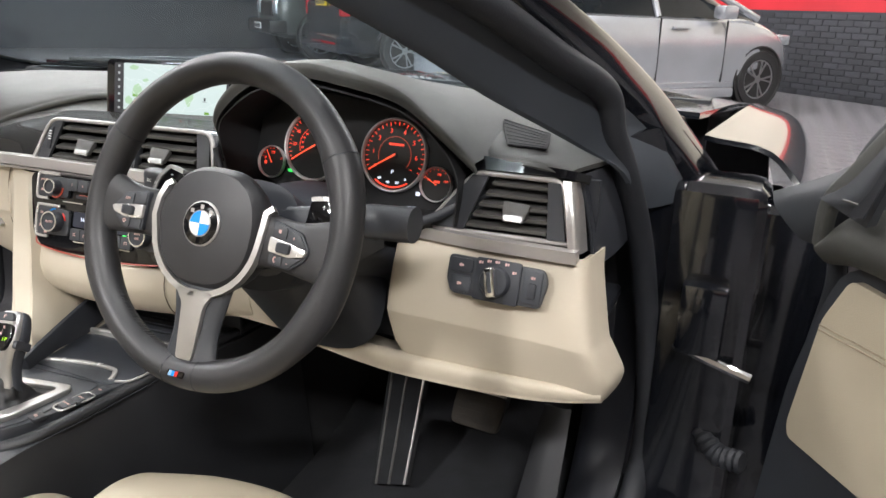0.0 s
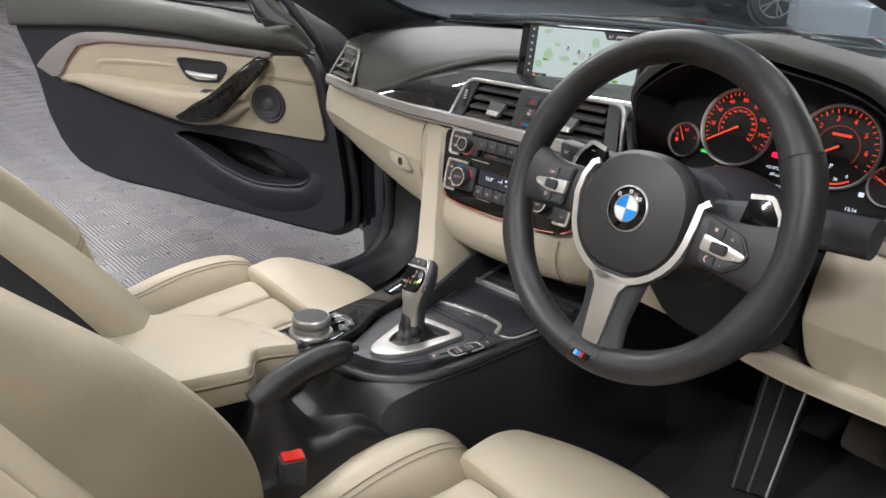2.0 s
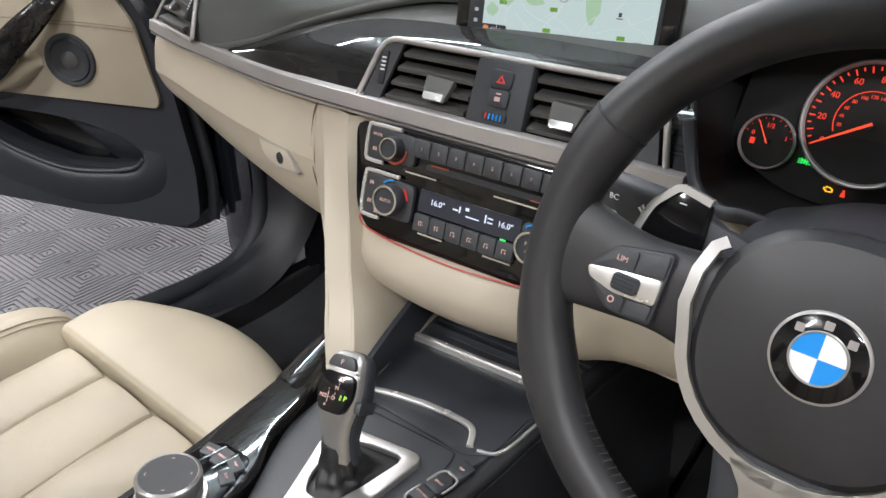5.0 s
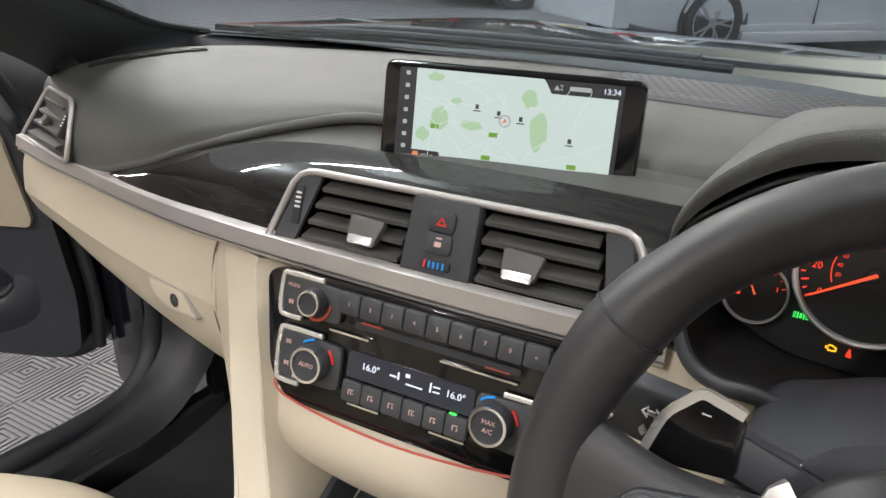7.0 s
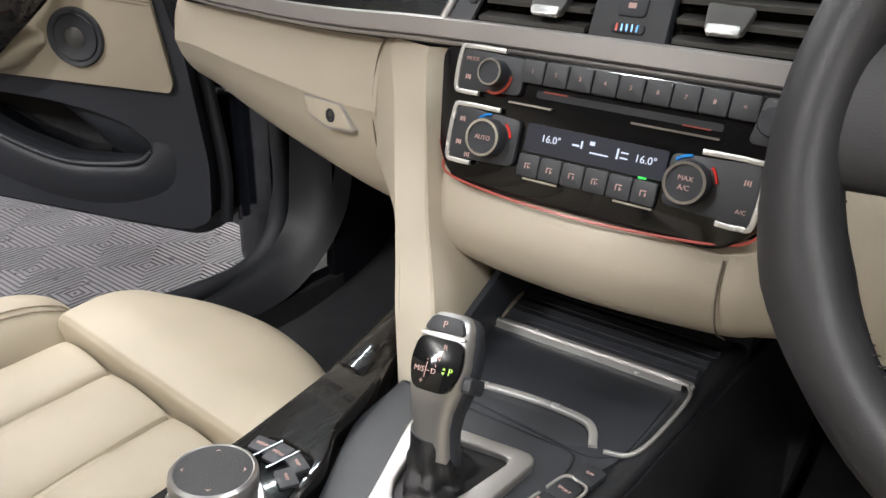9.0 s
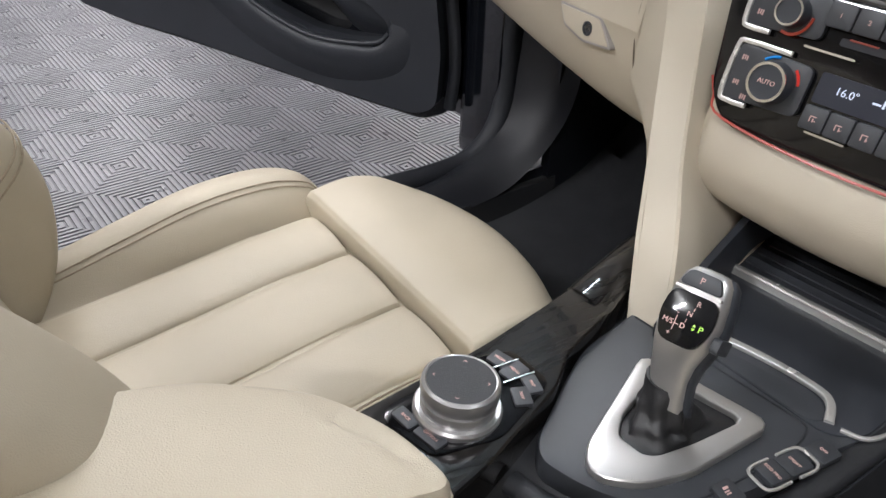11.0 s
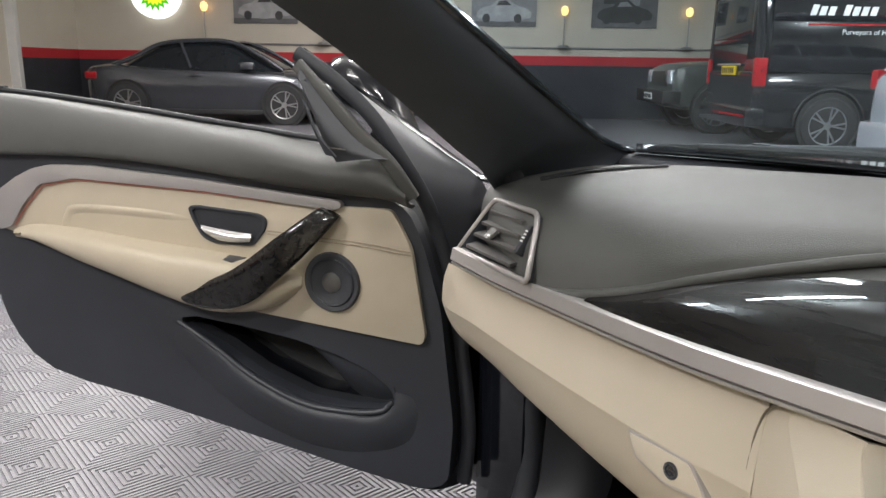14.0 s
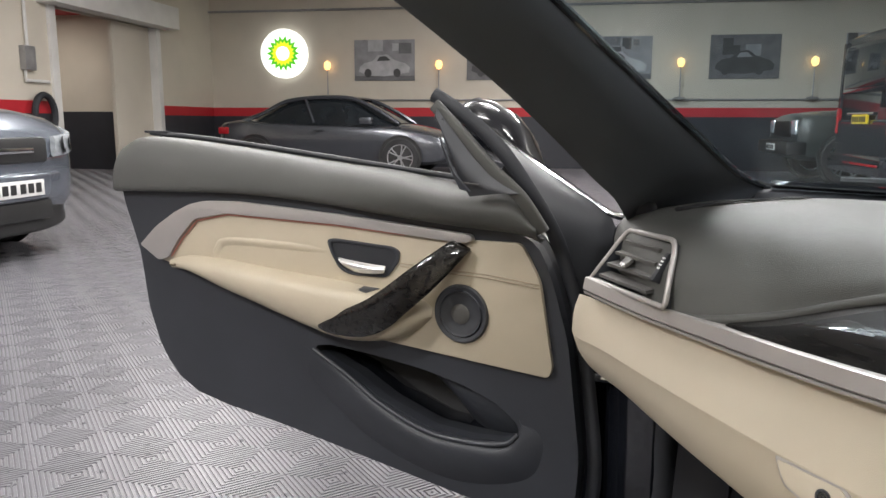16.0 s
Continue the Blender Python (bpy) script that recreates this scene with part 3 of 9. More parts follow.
pr, kr, kru = knob_block(0.0995, -0.002, 0.0160, 0.056, 0.0215, "", True, 0.0183)
letters("MAX", 0.0050, at(CS, kru, 0.0010, 0.0128), PINK_MARK, kr)
letters("A/C", 0.0050, at(CS, kru, -0.0055, 0.0128), PINK_MARK, kr)
letters("A/C", 0.0044, at(CS, 0.1195, -0.014, 0.0014), PINK_MARK, pr)
for k, kuu in ((kb, ku), (kr, kru)):
    for a0, mm in ((95, BLUE), (10, RED)):
        part("dial_mark", sweep([at(CS, kuu, -0.002) @ V(0.0188 * math.cos(radians(a0 + 6 * i)), 0.0188 * math.sin(radians(a0 + 6 * i)), 0.0016) for i in range(7)], circle(0.0012, 6), up=(0.07, -0.957, 0.27)), mm, k, "coloured dial arc")
for (px, py) in ((-0.1125, 0.043), (-0.110, 0.009), (-0.110, -0.010), (0.1195, 0.006), (-0.100, -0.019)):
    part("symbol", joined(*[prism(rrect(px - 0.0024 + i * 0.0018, px - 0.0014 + i * 0.0018, py - 0.002 + 0.0006 * (i % 2), py + 0.002, 0.0003, 2), 0.001, 0.0014) for i in range(3)]), PINK_MARK, stack, "", CS)
part("control_plate", prism(rpoly([(0.116, 0.064), (0.140, 0.063), (0.136, 0.032), (0.112, 0.032)], 0.005), -0.004, 0.001, 0.001), DARK2, stack, "dark grey control plate", CS)
part("knob", lathe([(0.0100, -0.002), (0.0100, 0.010), (0.0092, 0.0125), (0, 0.0125)], 28), DARK, stack, "black turning knob", at(CS, 0.126, 0.048))
for i in range(9):
    u = -0.0548 + i * 0.0200
    b = part("preset_button", prism(rrect(u - 0.0096, u + 0.0096, 0.0460, 0.0635, 0.0016), -0.004, 0.003, 0.0012), DARK2, stack, "dark grey preset key", CS)
    letters("12345678"[i] if i < 8 else "<", 0.0046, at(CS, u, 0.0548, 0.0032), PINK_MARK, b)
part("disc_slot", prism(rrect(-0.050, 0.094, 0.0360, 0.0415, 0.002), -0.004, -0.002, 0.0), RUBBER, stack, "dark disc slot", CS)
part("slot_glow", prism(rrect(-0.044, -0.024, 0.0408, 0.0420, 0.0005), -0.003, -0.001), DIM_RED, stack, "", CS)
part("slot_glow", prism(rrect(0.066, 0.086, 0.0356, 0.0366, 0.0005), -0.003, -0.001), DIM_RED, stack, "", CS)
for x0, x1, y0 in ((-0.072, -0.034, 0.0285), (0.030, 0.094, 0.0300), (-0.046, -0.016, -0.0275), (0.030, 0.060, -0.0275)):
    part("bright_edge", prism(rrect(x0, x1, y0, y0 + 0.0016, 0.0006, 2), -0.004, 0.0005), CHROME, stack, "bright key edge", CS)
dsp = part("climate_display", prism(rrect(-0.052, 0.062, -0.0055, 0.0165, 0.002), -0.004, -0.0025), glow("climate_screen", (0.01, 0.02, 0.06), 0.35), stack, "dark blue climate display", CS)
letters("16.0°", 0.0080, at(CS, -0.030, 0.0065, -0.0022), WHITE_GLOW, dsp)
letters("16.0°", 0.0080, at(CS, 0.0465, 0.0065, -0.0022), WHITE_GLOW, dsp)
for x0, x1, y0, y1 in ((-0.018, -0.012, 0.003, 0.0045), (-0.011, -0.0095, 0.002, 0.008), (-0.004, 0.000, 0.006, 0.009), (-0.003, 0.012, 0.000, 0.0012), (0.018, 0.0195, 0.000, 0.008), (0.021, 0.027, 0.005, 0.0062), (0.021, 0.027, 0.001, 0.0022)):
    part("display_mark", prism(rrect(x0 + 0.006, x1 + 0.006, y0 + 0.003, y1 + 0.003, 0.0004, 2), -0.0024, -0.002), WHITE_GLOW, dsp, "", CS)
for i in range(6):
    u = -0.0435 + i * 0.0190
    b = part("climate_key", prism(rrect(u - 0.0091, u + 0.0091, -0.0250, -0.0075, 0.0016), -0.004, 0.001, 0.001), DARK2, stack, "dark grey climate key", CS)
    part("symbol", joined(prism(rrect(u - 0.0026, u + 0.0022, -0.0150, -0.0143, 0.0003, 2), 0.001, 0.0013), prism(rrect(u - 0.0026, u - 0.0018, -0.0188, -0.0148, 0.0003, 2), 0.001, 0.0013), prism(rrect(u - 0.0002 + 0.0006 * (i % 3), u + 0.0006 + 0.0006 * (i % 3), -0.0188, -0.0158, 0.0003, 2), 0.001, 0.0013), prism(rrect(u + 0.0012, u + 0.0024, -0.0180, -0.0172, 0.0003, 2), 0.001, 0.0013)), PINK_MARK, b, "", CS)
part("indicator", prism(rrect(0.045, 0.0510, -0.0068, -0.0052, 0.0006, 2), 0.0, 0.0018), GREEN_GLOW, stack, "green key lamp", CS)

LB = [
    (-0.138, [(0.166, 0.698), (0.156, 0.680), (0.152, 0.645), (0.168, 0.612), (0.215, 0.585)]),
    (-0.108, [(0.146, 0.683), (0.136, 0.669), (0.131, 0.640), (0.150, 0.606), (0.205, 0.580)]),
    (0.0, [(0.144, 0.677), (0.133, 0.665), (0.128, 0.638), (0.148, 0.604), (0.205, 0.580)]),
    (0.112, [(0.163, 0.683), (0.154, 0.669), (0.149, 0.640), (0.168, 0.606), (0.215, 0.584)]),
    (0.140, [(0.182, 0.700), (0.170, 0.682), (0.162, 0.648), (0.180, 0.610), (0.225, 0.586)]),
    (0.165, [(0.200, 0.745), (0.186, 0.705), (0.176, 0.655), (0.190, 0.613), (0.230, 0.589)]),
    (0.230, [(0.215, 0.752), (0.202, 0.708), (0.192, 0.655), (0.202, 0.612), (0.24, 0.592)]),
]
part("stack_lower_band", patch([[V(x, y, z) for y, z in c] for x, c in LB], 5, 5, 0.005), CREAM_TRIM, dash, "cream rounded band under the climate panel")
part("ambient_line", tube(cr([V(-0.139, 0.150, 0.706), V(-0.130, 0.144, 0.6955), V(-0.108, 0.131, 0.6840), V(0.0, 0.131, 0.6795), V(0.112, 0.150, 0.6840), V(0.138, 0.164, 0.697)], 5), 0.0011, 6), AMBIENT, dash, "thin red ambient light line")
part("band_seam", tube(cr([V(0.116, 0.1535, 0.672), V(0.117, 0.1485, 0.655), V(0.118, 0.1490, 0.636), V(0.119, 0.1600, 0.612), V(0.120, 0.1850, 0.594)], 5), 0.0008, 6), BUFF_DARK, dash)
for sx in (-1,):
    wall = [V(sx * 0.060, 0.045, 0.538), V(sx * 0.076, 0.10, 0.550), V(sx * 0.089, 0.17, 0.569), V(sx * 0.097, 0.215, 0.578), V(sx * 0.099, 0.26, 0.580)]
    part("tray_wall", sweep(cr(wall, 5), [(0.005, 0.004), (0.003, 0.008), (-0.003, 0.008), (-0.005, 0.004), (-0.005, -0.04), (0.005, -0.04)]), DARK, dash, "black raised tray edge")
part("storage_back", box(-0.10, 0.115, 0.30, 0.305, 0.50, 0.60), DARK, dash, "black storage recess wall")


# ---- air vents ----
def vent(q, label, n, tabs, wheel, splits=(0.0, 1.0), depth=0.03):
    """q: corners top left, top right, bottom right, bottom left."""
    tl, tr, br, bl = [Vector(p) for p in q]
    c = (tl + tr + br + bl) / 4
    nrm = (tr - tl).cross(bl - tl).normalized() * -1
    if nrm.y > 0:
        nrm = -nrm
    th = thing("air_vent", bl, label, "air vent", "dashboard air vents")

    def at_uv(u, v):
        return tl.lerp(tr, u).lerp(bl.lerp(br, u), v)

    rc_ = 0.06 if (tr - tl).length > 0.2 else 0.10
    pts = [at_uv(u, v) for u, v in ((rc_, 0.0), (0.5, 0.0), (1 - rc_, 0.0), (1 - rc_ * 0.55, 0.015), (1 - rc_ * 0.2, 0.07), (1.0, 0.20), (1.0, 0.5), (1.0, 0.94), (0.985, 1.0), (0.5, 1.0), (0.015, 1.0), (0.0, 0.94), (0.0, 0.5), (0.0, 0.20), (rc_ * 0.2, 0.07), (rc_ * 0.55, 0.015))]
    part("surround", tube(pts, 0.0032, 8, up=nrm, closed=True), STRIP, th, "satin silver surround")
    inn = [at_uv(u, v) for u, v in ((0.02, 0.03), (0.98, 0.03), (0.98, 0.97), (0.02, 0.97))]
    bk = [p - nrm * depth for p in inn]
    part("duct", grid([inn, bk], close_u=True), DARK, th, "black duct wall")
    part("duct_back", grid([[bk[0], bk[1]], [bk[3], bk[2]]]), RUBBER, th)
    for a, b in zip(splits[::2], splits[1::2]):
        for i in range(n):
            v = (i + 0.75) / (n + 0.5)
            p0, p1 = at_uv(a + 0.012, v), at_uv(b - 0.012, v)
            part("slat", sweep([p0 - nrm * 0.006, p1 - nrm * 0.006], [(0.0075, 0.0018), (-0.0075, 0.0046), (-0.0078, -0.0006), (0.0075, -0.0018)], up=(0, 0, 1)), SLAT, th, "dark grey slat")
    for u, v in tabs:
        p = at_uv(u, v)
        mm = axes_at(p, tr - tl, nrm + V(0, 0, 0.35)) @ Matrix.Scale(0.6 if tl.x < -0.5 else 1.0, 4)
        tb = part("tab", moved(prism(rpoly([(-0.016, 0.012), (0.018, 0.010), (0.013, -0.010), (-0.013, -0.010)], 0.003), 0.0, 0.007, 0.0015), mm), SLAT, th, "grey adjuster tab")
        part("tab_edge", moved(prism(rrect(-0.0118, 0.0118, -0.0125, -0.0050, 0.002), 0.003, 0.0085, 0.001), mm), BRIGHT, tb, "bright tab edge")
    if wheel is not None:
        u, v = wheel
        p = at_uv(u, v)
        mm = axes_at(p, tr - tl, nrm)
        wh = part("thumb_wheel", moved(prism(rpoly([(-0.003, 0.017), (0.0045, 0.017), (0.0035, -0.017), (-0.0045, -0.017)], 0.002), -0.006, 0.003, 0.001), mm), RUBBER, th, "ribbed thumb wheel")
        for i in range(4):
            part("rib", moved(box(-0.002, 0.003, -0.003 + i * 0.004, -0.0012 + i * 0.004, 0.003, 0.004), mm), WHITE_MARK, wh)
    return th, at_uv, nrm


vent(((-0.676, 0.306, 0.848), (-0.556, 0.262, 0.854), (-0.536, 0.228, 0.789), (-0.708, 0.276, 0.783)), "slatted air vent at the end of the dashboard with silver surround", 4, [(0.36, 0.55)], (0.86, 0.45), (0.06, 0.78))
vd, uvd, vnd = vent(((0.545, 0.238, 0.853), (0.654, 0.238, 0.855), (0.671, 0.224, 0.787), (0.487, 0.224, 0.781)), "slatted air vent at the end of the dashboard with silver surround", 5, [(0.60, 0.60)], (0.12, 0.50), (0.26, 0.86))
for u0, u1, u2, u3 in ((0.02, 0.20, 0.28, 0.02), (0.85, 0.98, 0.98, 0.86)):
    part("vent_cheek", patch([[uvd(u0, 0.04) + vnd * 0.001, uvd(u1, 0.04) + vnd * 0.001], [uvd(u3, 0.96) + vnd * 0.001, uvd(u2, 0.96) + vnd * 0.001]], 2, 2, 0.004), DARK2, vd, "dark grey cheek")
part("end_cap", patch([[V(0.655, 0.234, 0.857), V(0.666, 0.238, 0.856), V(0.671, 0.256, 0.853)], [V(0.665, 0.221, 0.820), V(0.676, 0.225, 0.818), V(0.680, 0.248, 0.815)], [V(0.672, 0.214, 0.782), V(0.684, 0.219, 0.779), V(0.687, 0.244, 0.777)]], 5, 5, 0.004), SILVER, dash, "satin silver end cap")
part("vent_gloss_band", patch([[V(0.532, 0.240, 0.856), V(0.58, 0.236, 0.859), V(0.65, 0.236, 0.860), V(0.684, 0.238, 0.857)], [V(0.528, 0.256, 0.872), V(0.58, 0.246, 0.870), V(0.65, 0.243, 0.868), V(0.684, 0.245, 0.864)]], 5, 3, 0.004), PIANO, dash, "gloss black band over the vent")
part("end_panel", patch([[V(0.672, 0.250, 0.862), V(0.680, 0.34, 0.858), V(0.684, 0.45, 0.85)], [V(0.688, 0.252, 0.80), V(0.694, 0.34, 0.80), V(0.696, 0.45, 0.80)], [V(0.696, 0.250, 0.755), V(0.700, 0.34, 0.75), V(0.70, 0.45, 0.75)]], 4, 4, 0.004), DARK, dash, "black dashboard end panel")
part("vent_backing", prism([(0.53, 0.77), (0.69, 0.77), (0.69, 0.855), (0.545, 0.855)], -0.272, -0.262), DARK, dash, "", pose(0, 0, 0, 90, 0, 0))
part("silver_strip", sweep([V(0.472, 0.220, 0.776), V(0.56, 0.216, 0.775), V(0.684, 0.214, 0.777)], [(0.008, 0.007), (-0.006, 0.007), (-0.006, -0.006), (0.006, -0.008)]), STRIP, dash, "pearl silver trim strip")

# middle vents with the hazard switch between them
vm, uvf, vn = vent(((-0.146, 0.206, 0.860), (0.150, 0.229, 0.862), (0.168, 0.206, 0.799), (-0.168, 0.181, 0.798)), "pair of slatted middle air vents with silver surround", 4, [(0.285, 0.62), (0.715, 0.62)], (0.050, 0.45), (0.090, 0.405, 0.592, 0.912))
part("vent_cheek", patch([[uvf(0.02, 0.04) + vn * 0.001, uvf(0.086, 0.04) + vn * 0.001], [uvf(0.02, 0.96) + vn * 0.001, uvf(0.086, 0.96) + vn * 0.001]], 2, 2, 0.004), DARK2, vm, "dark grey cheek")
part("vent_cheek", patch([[uvf(0.915, 0.04) + vn * 0.001, uvf(0.98, 0.04) + vn * 0.001], [uvf(0.915, 0.96) + vn * 0.001, uvf(0.98, 0.96) + vn * 0.001]], 2, 2, 0.004), DARK2, vm, "dark grey cheek")
HM = axes_at(uvf(0.5, 0.5) + vn * 0.004, uvf(1, 0.5) - uvf(0, 0.5), vn)
hz = thing("hazard_switch_panel", uvf(0.5, 1), "dark grey panel with hazard and door lock switches", "switch")
part("plate", prism(rpoly([(-0.029, 0.031), (0.029, 0.031), (0.030, -0.031), (-0.031, -0.031)], 0.003), -0.012, 0.002, 0.0015), DARK2, hz, "", HM)
b = part("hazard_key", prism(rrect(-0.0115, 0.0115, 0.0055, 0.0225, 0.004), 0.0, 0.0045, 0.0015), DARK, hz, "black hazard key", HM)
part("triangle", prism([(-0.0045, 0.0105), (0.0050, 0.0105), (0.0002, 0.0178)], 0.0045, 0.005, 0, hole=[(-0.0024, 0.0118), (0.0029, 0.0118), (0.0002, 0.0158)]), RED, b, "red triangle", HM)
b = part("lock_key", prism(rrect(-0.0115, 0.0115, -0.0120, 0.0048, 0.004), 0.0, 0.0042, 0.0015), DARK, hz, "black lock key", HM)
part("symbol", joined(prism(rrect(-0.003, 0.003, -0.006, -0.002, 0.0006, 2), 0.0042, 0.0046), prism(rrect(-0.002, 0.003, 0.0002, 0.0016, 0.0003, 2), 0.0042, 0.0046)), PINK_MARK, b, "", HM)
tw = part("temperature_wheel", prism(rrect(-0.013, 0.013, -0.0245, -0.0165, 0.003), 0.0, 0.004, 0.001), RUBBER, hz, "ribbed temperature wheel", HM)
for i in range(5):
    part("rib", prism(rrect(-0.009 + i * 0.004, -0.0075 + i * 0.004, -0.0232, -0.0178, 0.0003, 2), 0.004, 0.005), RED if i == 0 else BLUE, tw, "", HM)

# ---- navigation screen ----
SM = axes_at((-0.006, 0.3135, 0.9035), (0.9775, 0.211, 0), (0.21, -0.955, 0.19))
scr = thing("navigation_screen", (0, 0.33, 0.86), "free-standing wide screen showing a pale navigation map", "screen")
SW, SH = 0.116, 0.0435
part("housing", prism(rpoly([(-SW, -0.0500), (SW, -0.0500), (SW, SH), (-SW, SH)], 0.010), -0.016, -0.0012, 0.003), PIANO, scr, "thin gloss black housing", SM)
part("foot", box(-0.06, 0.06, -0.058, -0.034, -0.04, -0.013, 0.004), DARK, scr, "", SM)
AX0, AX1, AY0, AY1 = -0.101, 0.098, -0.0440, 0.0375
dis = part("display", prism(rrect(AX0, AX1, AY0, AY1, 0.002), -0.0012, -0.0006), SCREEN_BAR, scr, "lit display", SM)
MX0 = AX0 + 0.0165
part("map", prism(rrect(MX0, AX1 - 0.004, AY0, AY1, 0.001), -0.0006, -0.0003), MAP_GLOW, dis, "pale map", SM)
rng = random.Random(4)
for cx, cy, rx, ry in ((-0.060, -0.004, 0.009, 0.010), (-0.030, -0.008, 0.010, 0.004), (0.030, -0.006, 0.008, 0.016), (-0.066, 0.031, 0.008, 0.004), (0.020, 0.020, 0.007, 0.008), (-0.075, -0.020, 0.006, 0.006), (-0.045, 0.012, 0.005, 0.003)):
    part("park", prism([(cx + rx * (0.8 + 0.4 * rng.random()) * math.cos(a), cy + ry * (0.8 + 0.4 * rng.random()) * math.sin(a)) for a in [k * math.pi / 7 for k in range(14)]], -0.0003, -0.0002), MAP_GREEN, dis, "", SM)
for k in range(22):
    x, y = rng.uniform(MX0 + 0.01, AX1 - 0.03), rng.uniform(AY0, AY0 + 0.05)
    pts, a = [], rng.uniform(0, 6.28)
    for i in range(7):
        x, y, a = x + 0.011 * math.cos(a), y + 0.011 * math.sin(a), a + rng.uniform(-0.6, 0.6)
        if MX0 + 0.002 < x < AX1 - 0.006 and AY0 + 0.002 < y < AY1 - 0.002:
            pts.append(SM @ V(x, y, -0.0002))
    if len(pts) > 2:
        part("road", sweep(pts, [(0.00022, 0.0), (-0.00022, 0.0), (-0.00022, 0.0002), (0.00022, 0.0002)], up=(0.21, -0.955, 0.19)), MAP_ROAD, dis)
for x, y in ((-0.064, -0.012), (-0.009, -0.014), (-0.014, -0.0345), (0.062, -0.0335), (0.079, -0.0375)):
    part("road_sign", prism(rrect(x - 0.004, x + 0.004, y - 0.002, y + 0.002, 0.0005, 2), -0.0002, 0.0), MAP_SIGN, dis, "", SM)
for x, y in ((-0.026, 0.007), (-0.006, 0.003), (0.014, 0.000), (0.058, -0.014)):
    part("fuel_pin", joined(prism(rrect(x - 0.0016, x + 0.0016, y, y + 0.004, 0.0004, 2), -0.0002, 0.0), prism(rrect(x - 0.0034, x + 0.0034, y - 0.0022, y - 0.0012, 0.0003, 2), -0.0002, 0.0)), MAP_INK, dis, "", SM)
part("position_ring", prism([(0.000 + 0.0056 * math.cos(a), -0.001 + 0.0056 * math.sin(a)) for a in [k * math.pi / 12 for k in range(24)]], -0.0002, 0.0, 0, hole=[(0.000 + 0.0040 * math.cos(a), -0.001 + 0.0040 * math.sin(a)) for a in [k * math.pi / 12 for k in range(24)]]), GREY_GLOW, dis, "", SM)
part("position_arrow", prism([(0.0, 0.0015), (-0.0022, -0.0035), (0.0022, -0.0015)], -0.0002, 0.0001), glow("arrow_red", (0.9, 0.25, 0.15), 0.8), dis, "", SM)
part("status_bar", prism(rpoly([(0.030, AY1), (AX1, AY1), (AX1, AY1 - 0.0115), (0.038, AY1 - 0.0115), (0.033, AY1 - 0.003)], 0.001), -0.0003, -0.0001), SCREEN_BAR, dis, "dark status bar", SM)
letters("2", 0.0062, at(SM, 0.046, AY1 - 0.006, 0.0), GREY_GLOW, dis)
part("station_bar", prism(rrect(0.053, 0.071, AY1 - 0.0078, AY1 - 0.0042, 0.0006, 2), -0.0001, 0.0001), GREY_GLOW, dis, "", SM)
letters("13:34", 0.0066, at(SM, 0.0880, AY1 - 0.006, 0.0), WHITE_GLOW, dis)
part("warning_mark", prism([(0.0395, AY1 - 0.0082), (0.0445, AY1 - 0.0082), (0.042, AY1 - 0.0040)], -0.0001, 0.0001), GREY_GLOW, dis, "", SM)
part("scale_bar", prism(rrect(MX0, MX0 + 0.027, AY0, AY0 + 0.0095, 0.001), -0.0003, -0.0001), SCREEN_BAR, dis, "", SM)
letters("450 yd", 0.0042, at(SM, MX0 + 0.015, AY0 + 0.005, 0.0), GREY_GLOW, dis)
part("scale_mark", prism(rrect(MX0 + 0.001, MX0 + 0.007, AY0 + 0.002, AY0 + 0.008, 0.002), -0.0001, 0.0001), glow("scale_amber", (0.8, 0.3, 0.1), 0.8), dis, "", SM)
for i in range(7):
    y = AY1 - 0.005 - i * 0.0108
    part("menu_icon", prism(rrect(AX0 + 0.0062, AX0 + 0.0102, y - 0.0018, y + 0.0018, 0.0009, 2), -0.0005, -0.0003), GREY_GLOW, dis, "", SM)


# ---- instrument cluster ----
clu = thing("instrument_cluster", (0.35, 0.27, 0.78), "instrument cluster with red-lit dials under a charcoal hood", "gauges")
HOOD = [(0.170, 0.860), (0.180, 0.895), (0.205, 0.928), (0.250, 0.957), (0.325, 0.969), (0.378, 0.964), (0.458, 0.947), (0.508, 0.913), (0.552, 0.866)]


def hood_row(y, k, dz, base):
    return [V(x, y + (0.02 if i in (0, 8) else 0.0), base + (z - base) * k + dz) for i, (x, z) in enumerate(HOOD)]


part("hood", patch([hood_row(0.205, 0.94, -0.012, 0.85), hood_row(0.200, 0.99, -0.003, 0.85), hood_row(0.210, 1.0, 0.002, 0.85), hood_row(0.27, 0.96, 0.004, 0.855), hood_row(0.36, 0.72, 0.004, 0.880), hood_row(0.46, 0.45, 0.003, 0.895), hood_row(0.56, 0.1, 0.0, 0.900)], 5, 4, 0.004), DASH, clu, "charcoal grained binnacle hood")
LIP = [(0.192, 0.815)] + [(x, 0.85 + (z - 0.85) * 0.93 - 0.018) for x, z in HOOD[1:-1]] + [(0.536, 0.850), (0.534, 0.790)]
part("hood_lining", patch([[V(x, 0.208, z) for x, z in LIP], [V(x * 0.97 + 0.010, 0.255, z - 0.004) for x, z in LIP], [V(x * 0.93 + 0.024, 0.302, 0.79 + (z - 0.79) * 0.90) for x, z in LIP]], 5, 4, 0.002), CLUSTER, clu, "black hood lining")
GM = axes_at((0.3505, 0.2674, 0.8534), (1, 0, 0), (0, -0.97, 0.24))
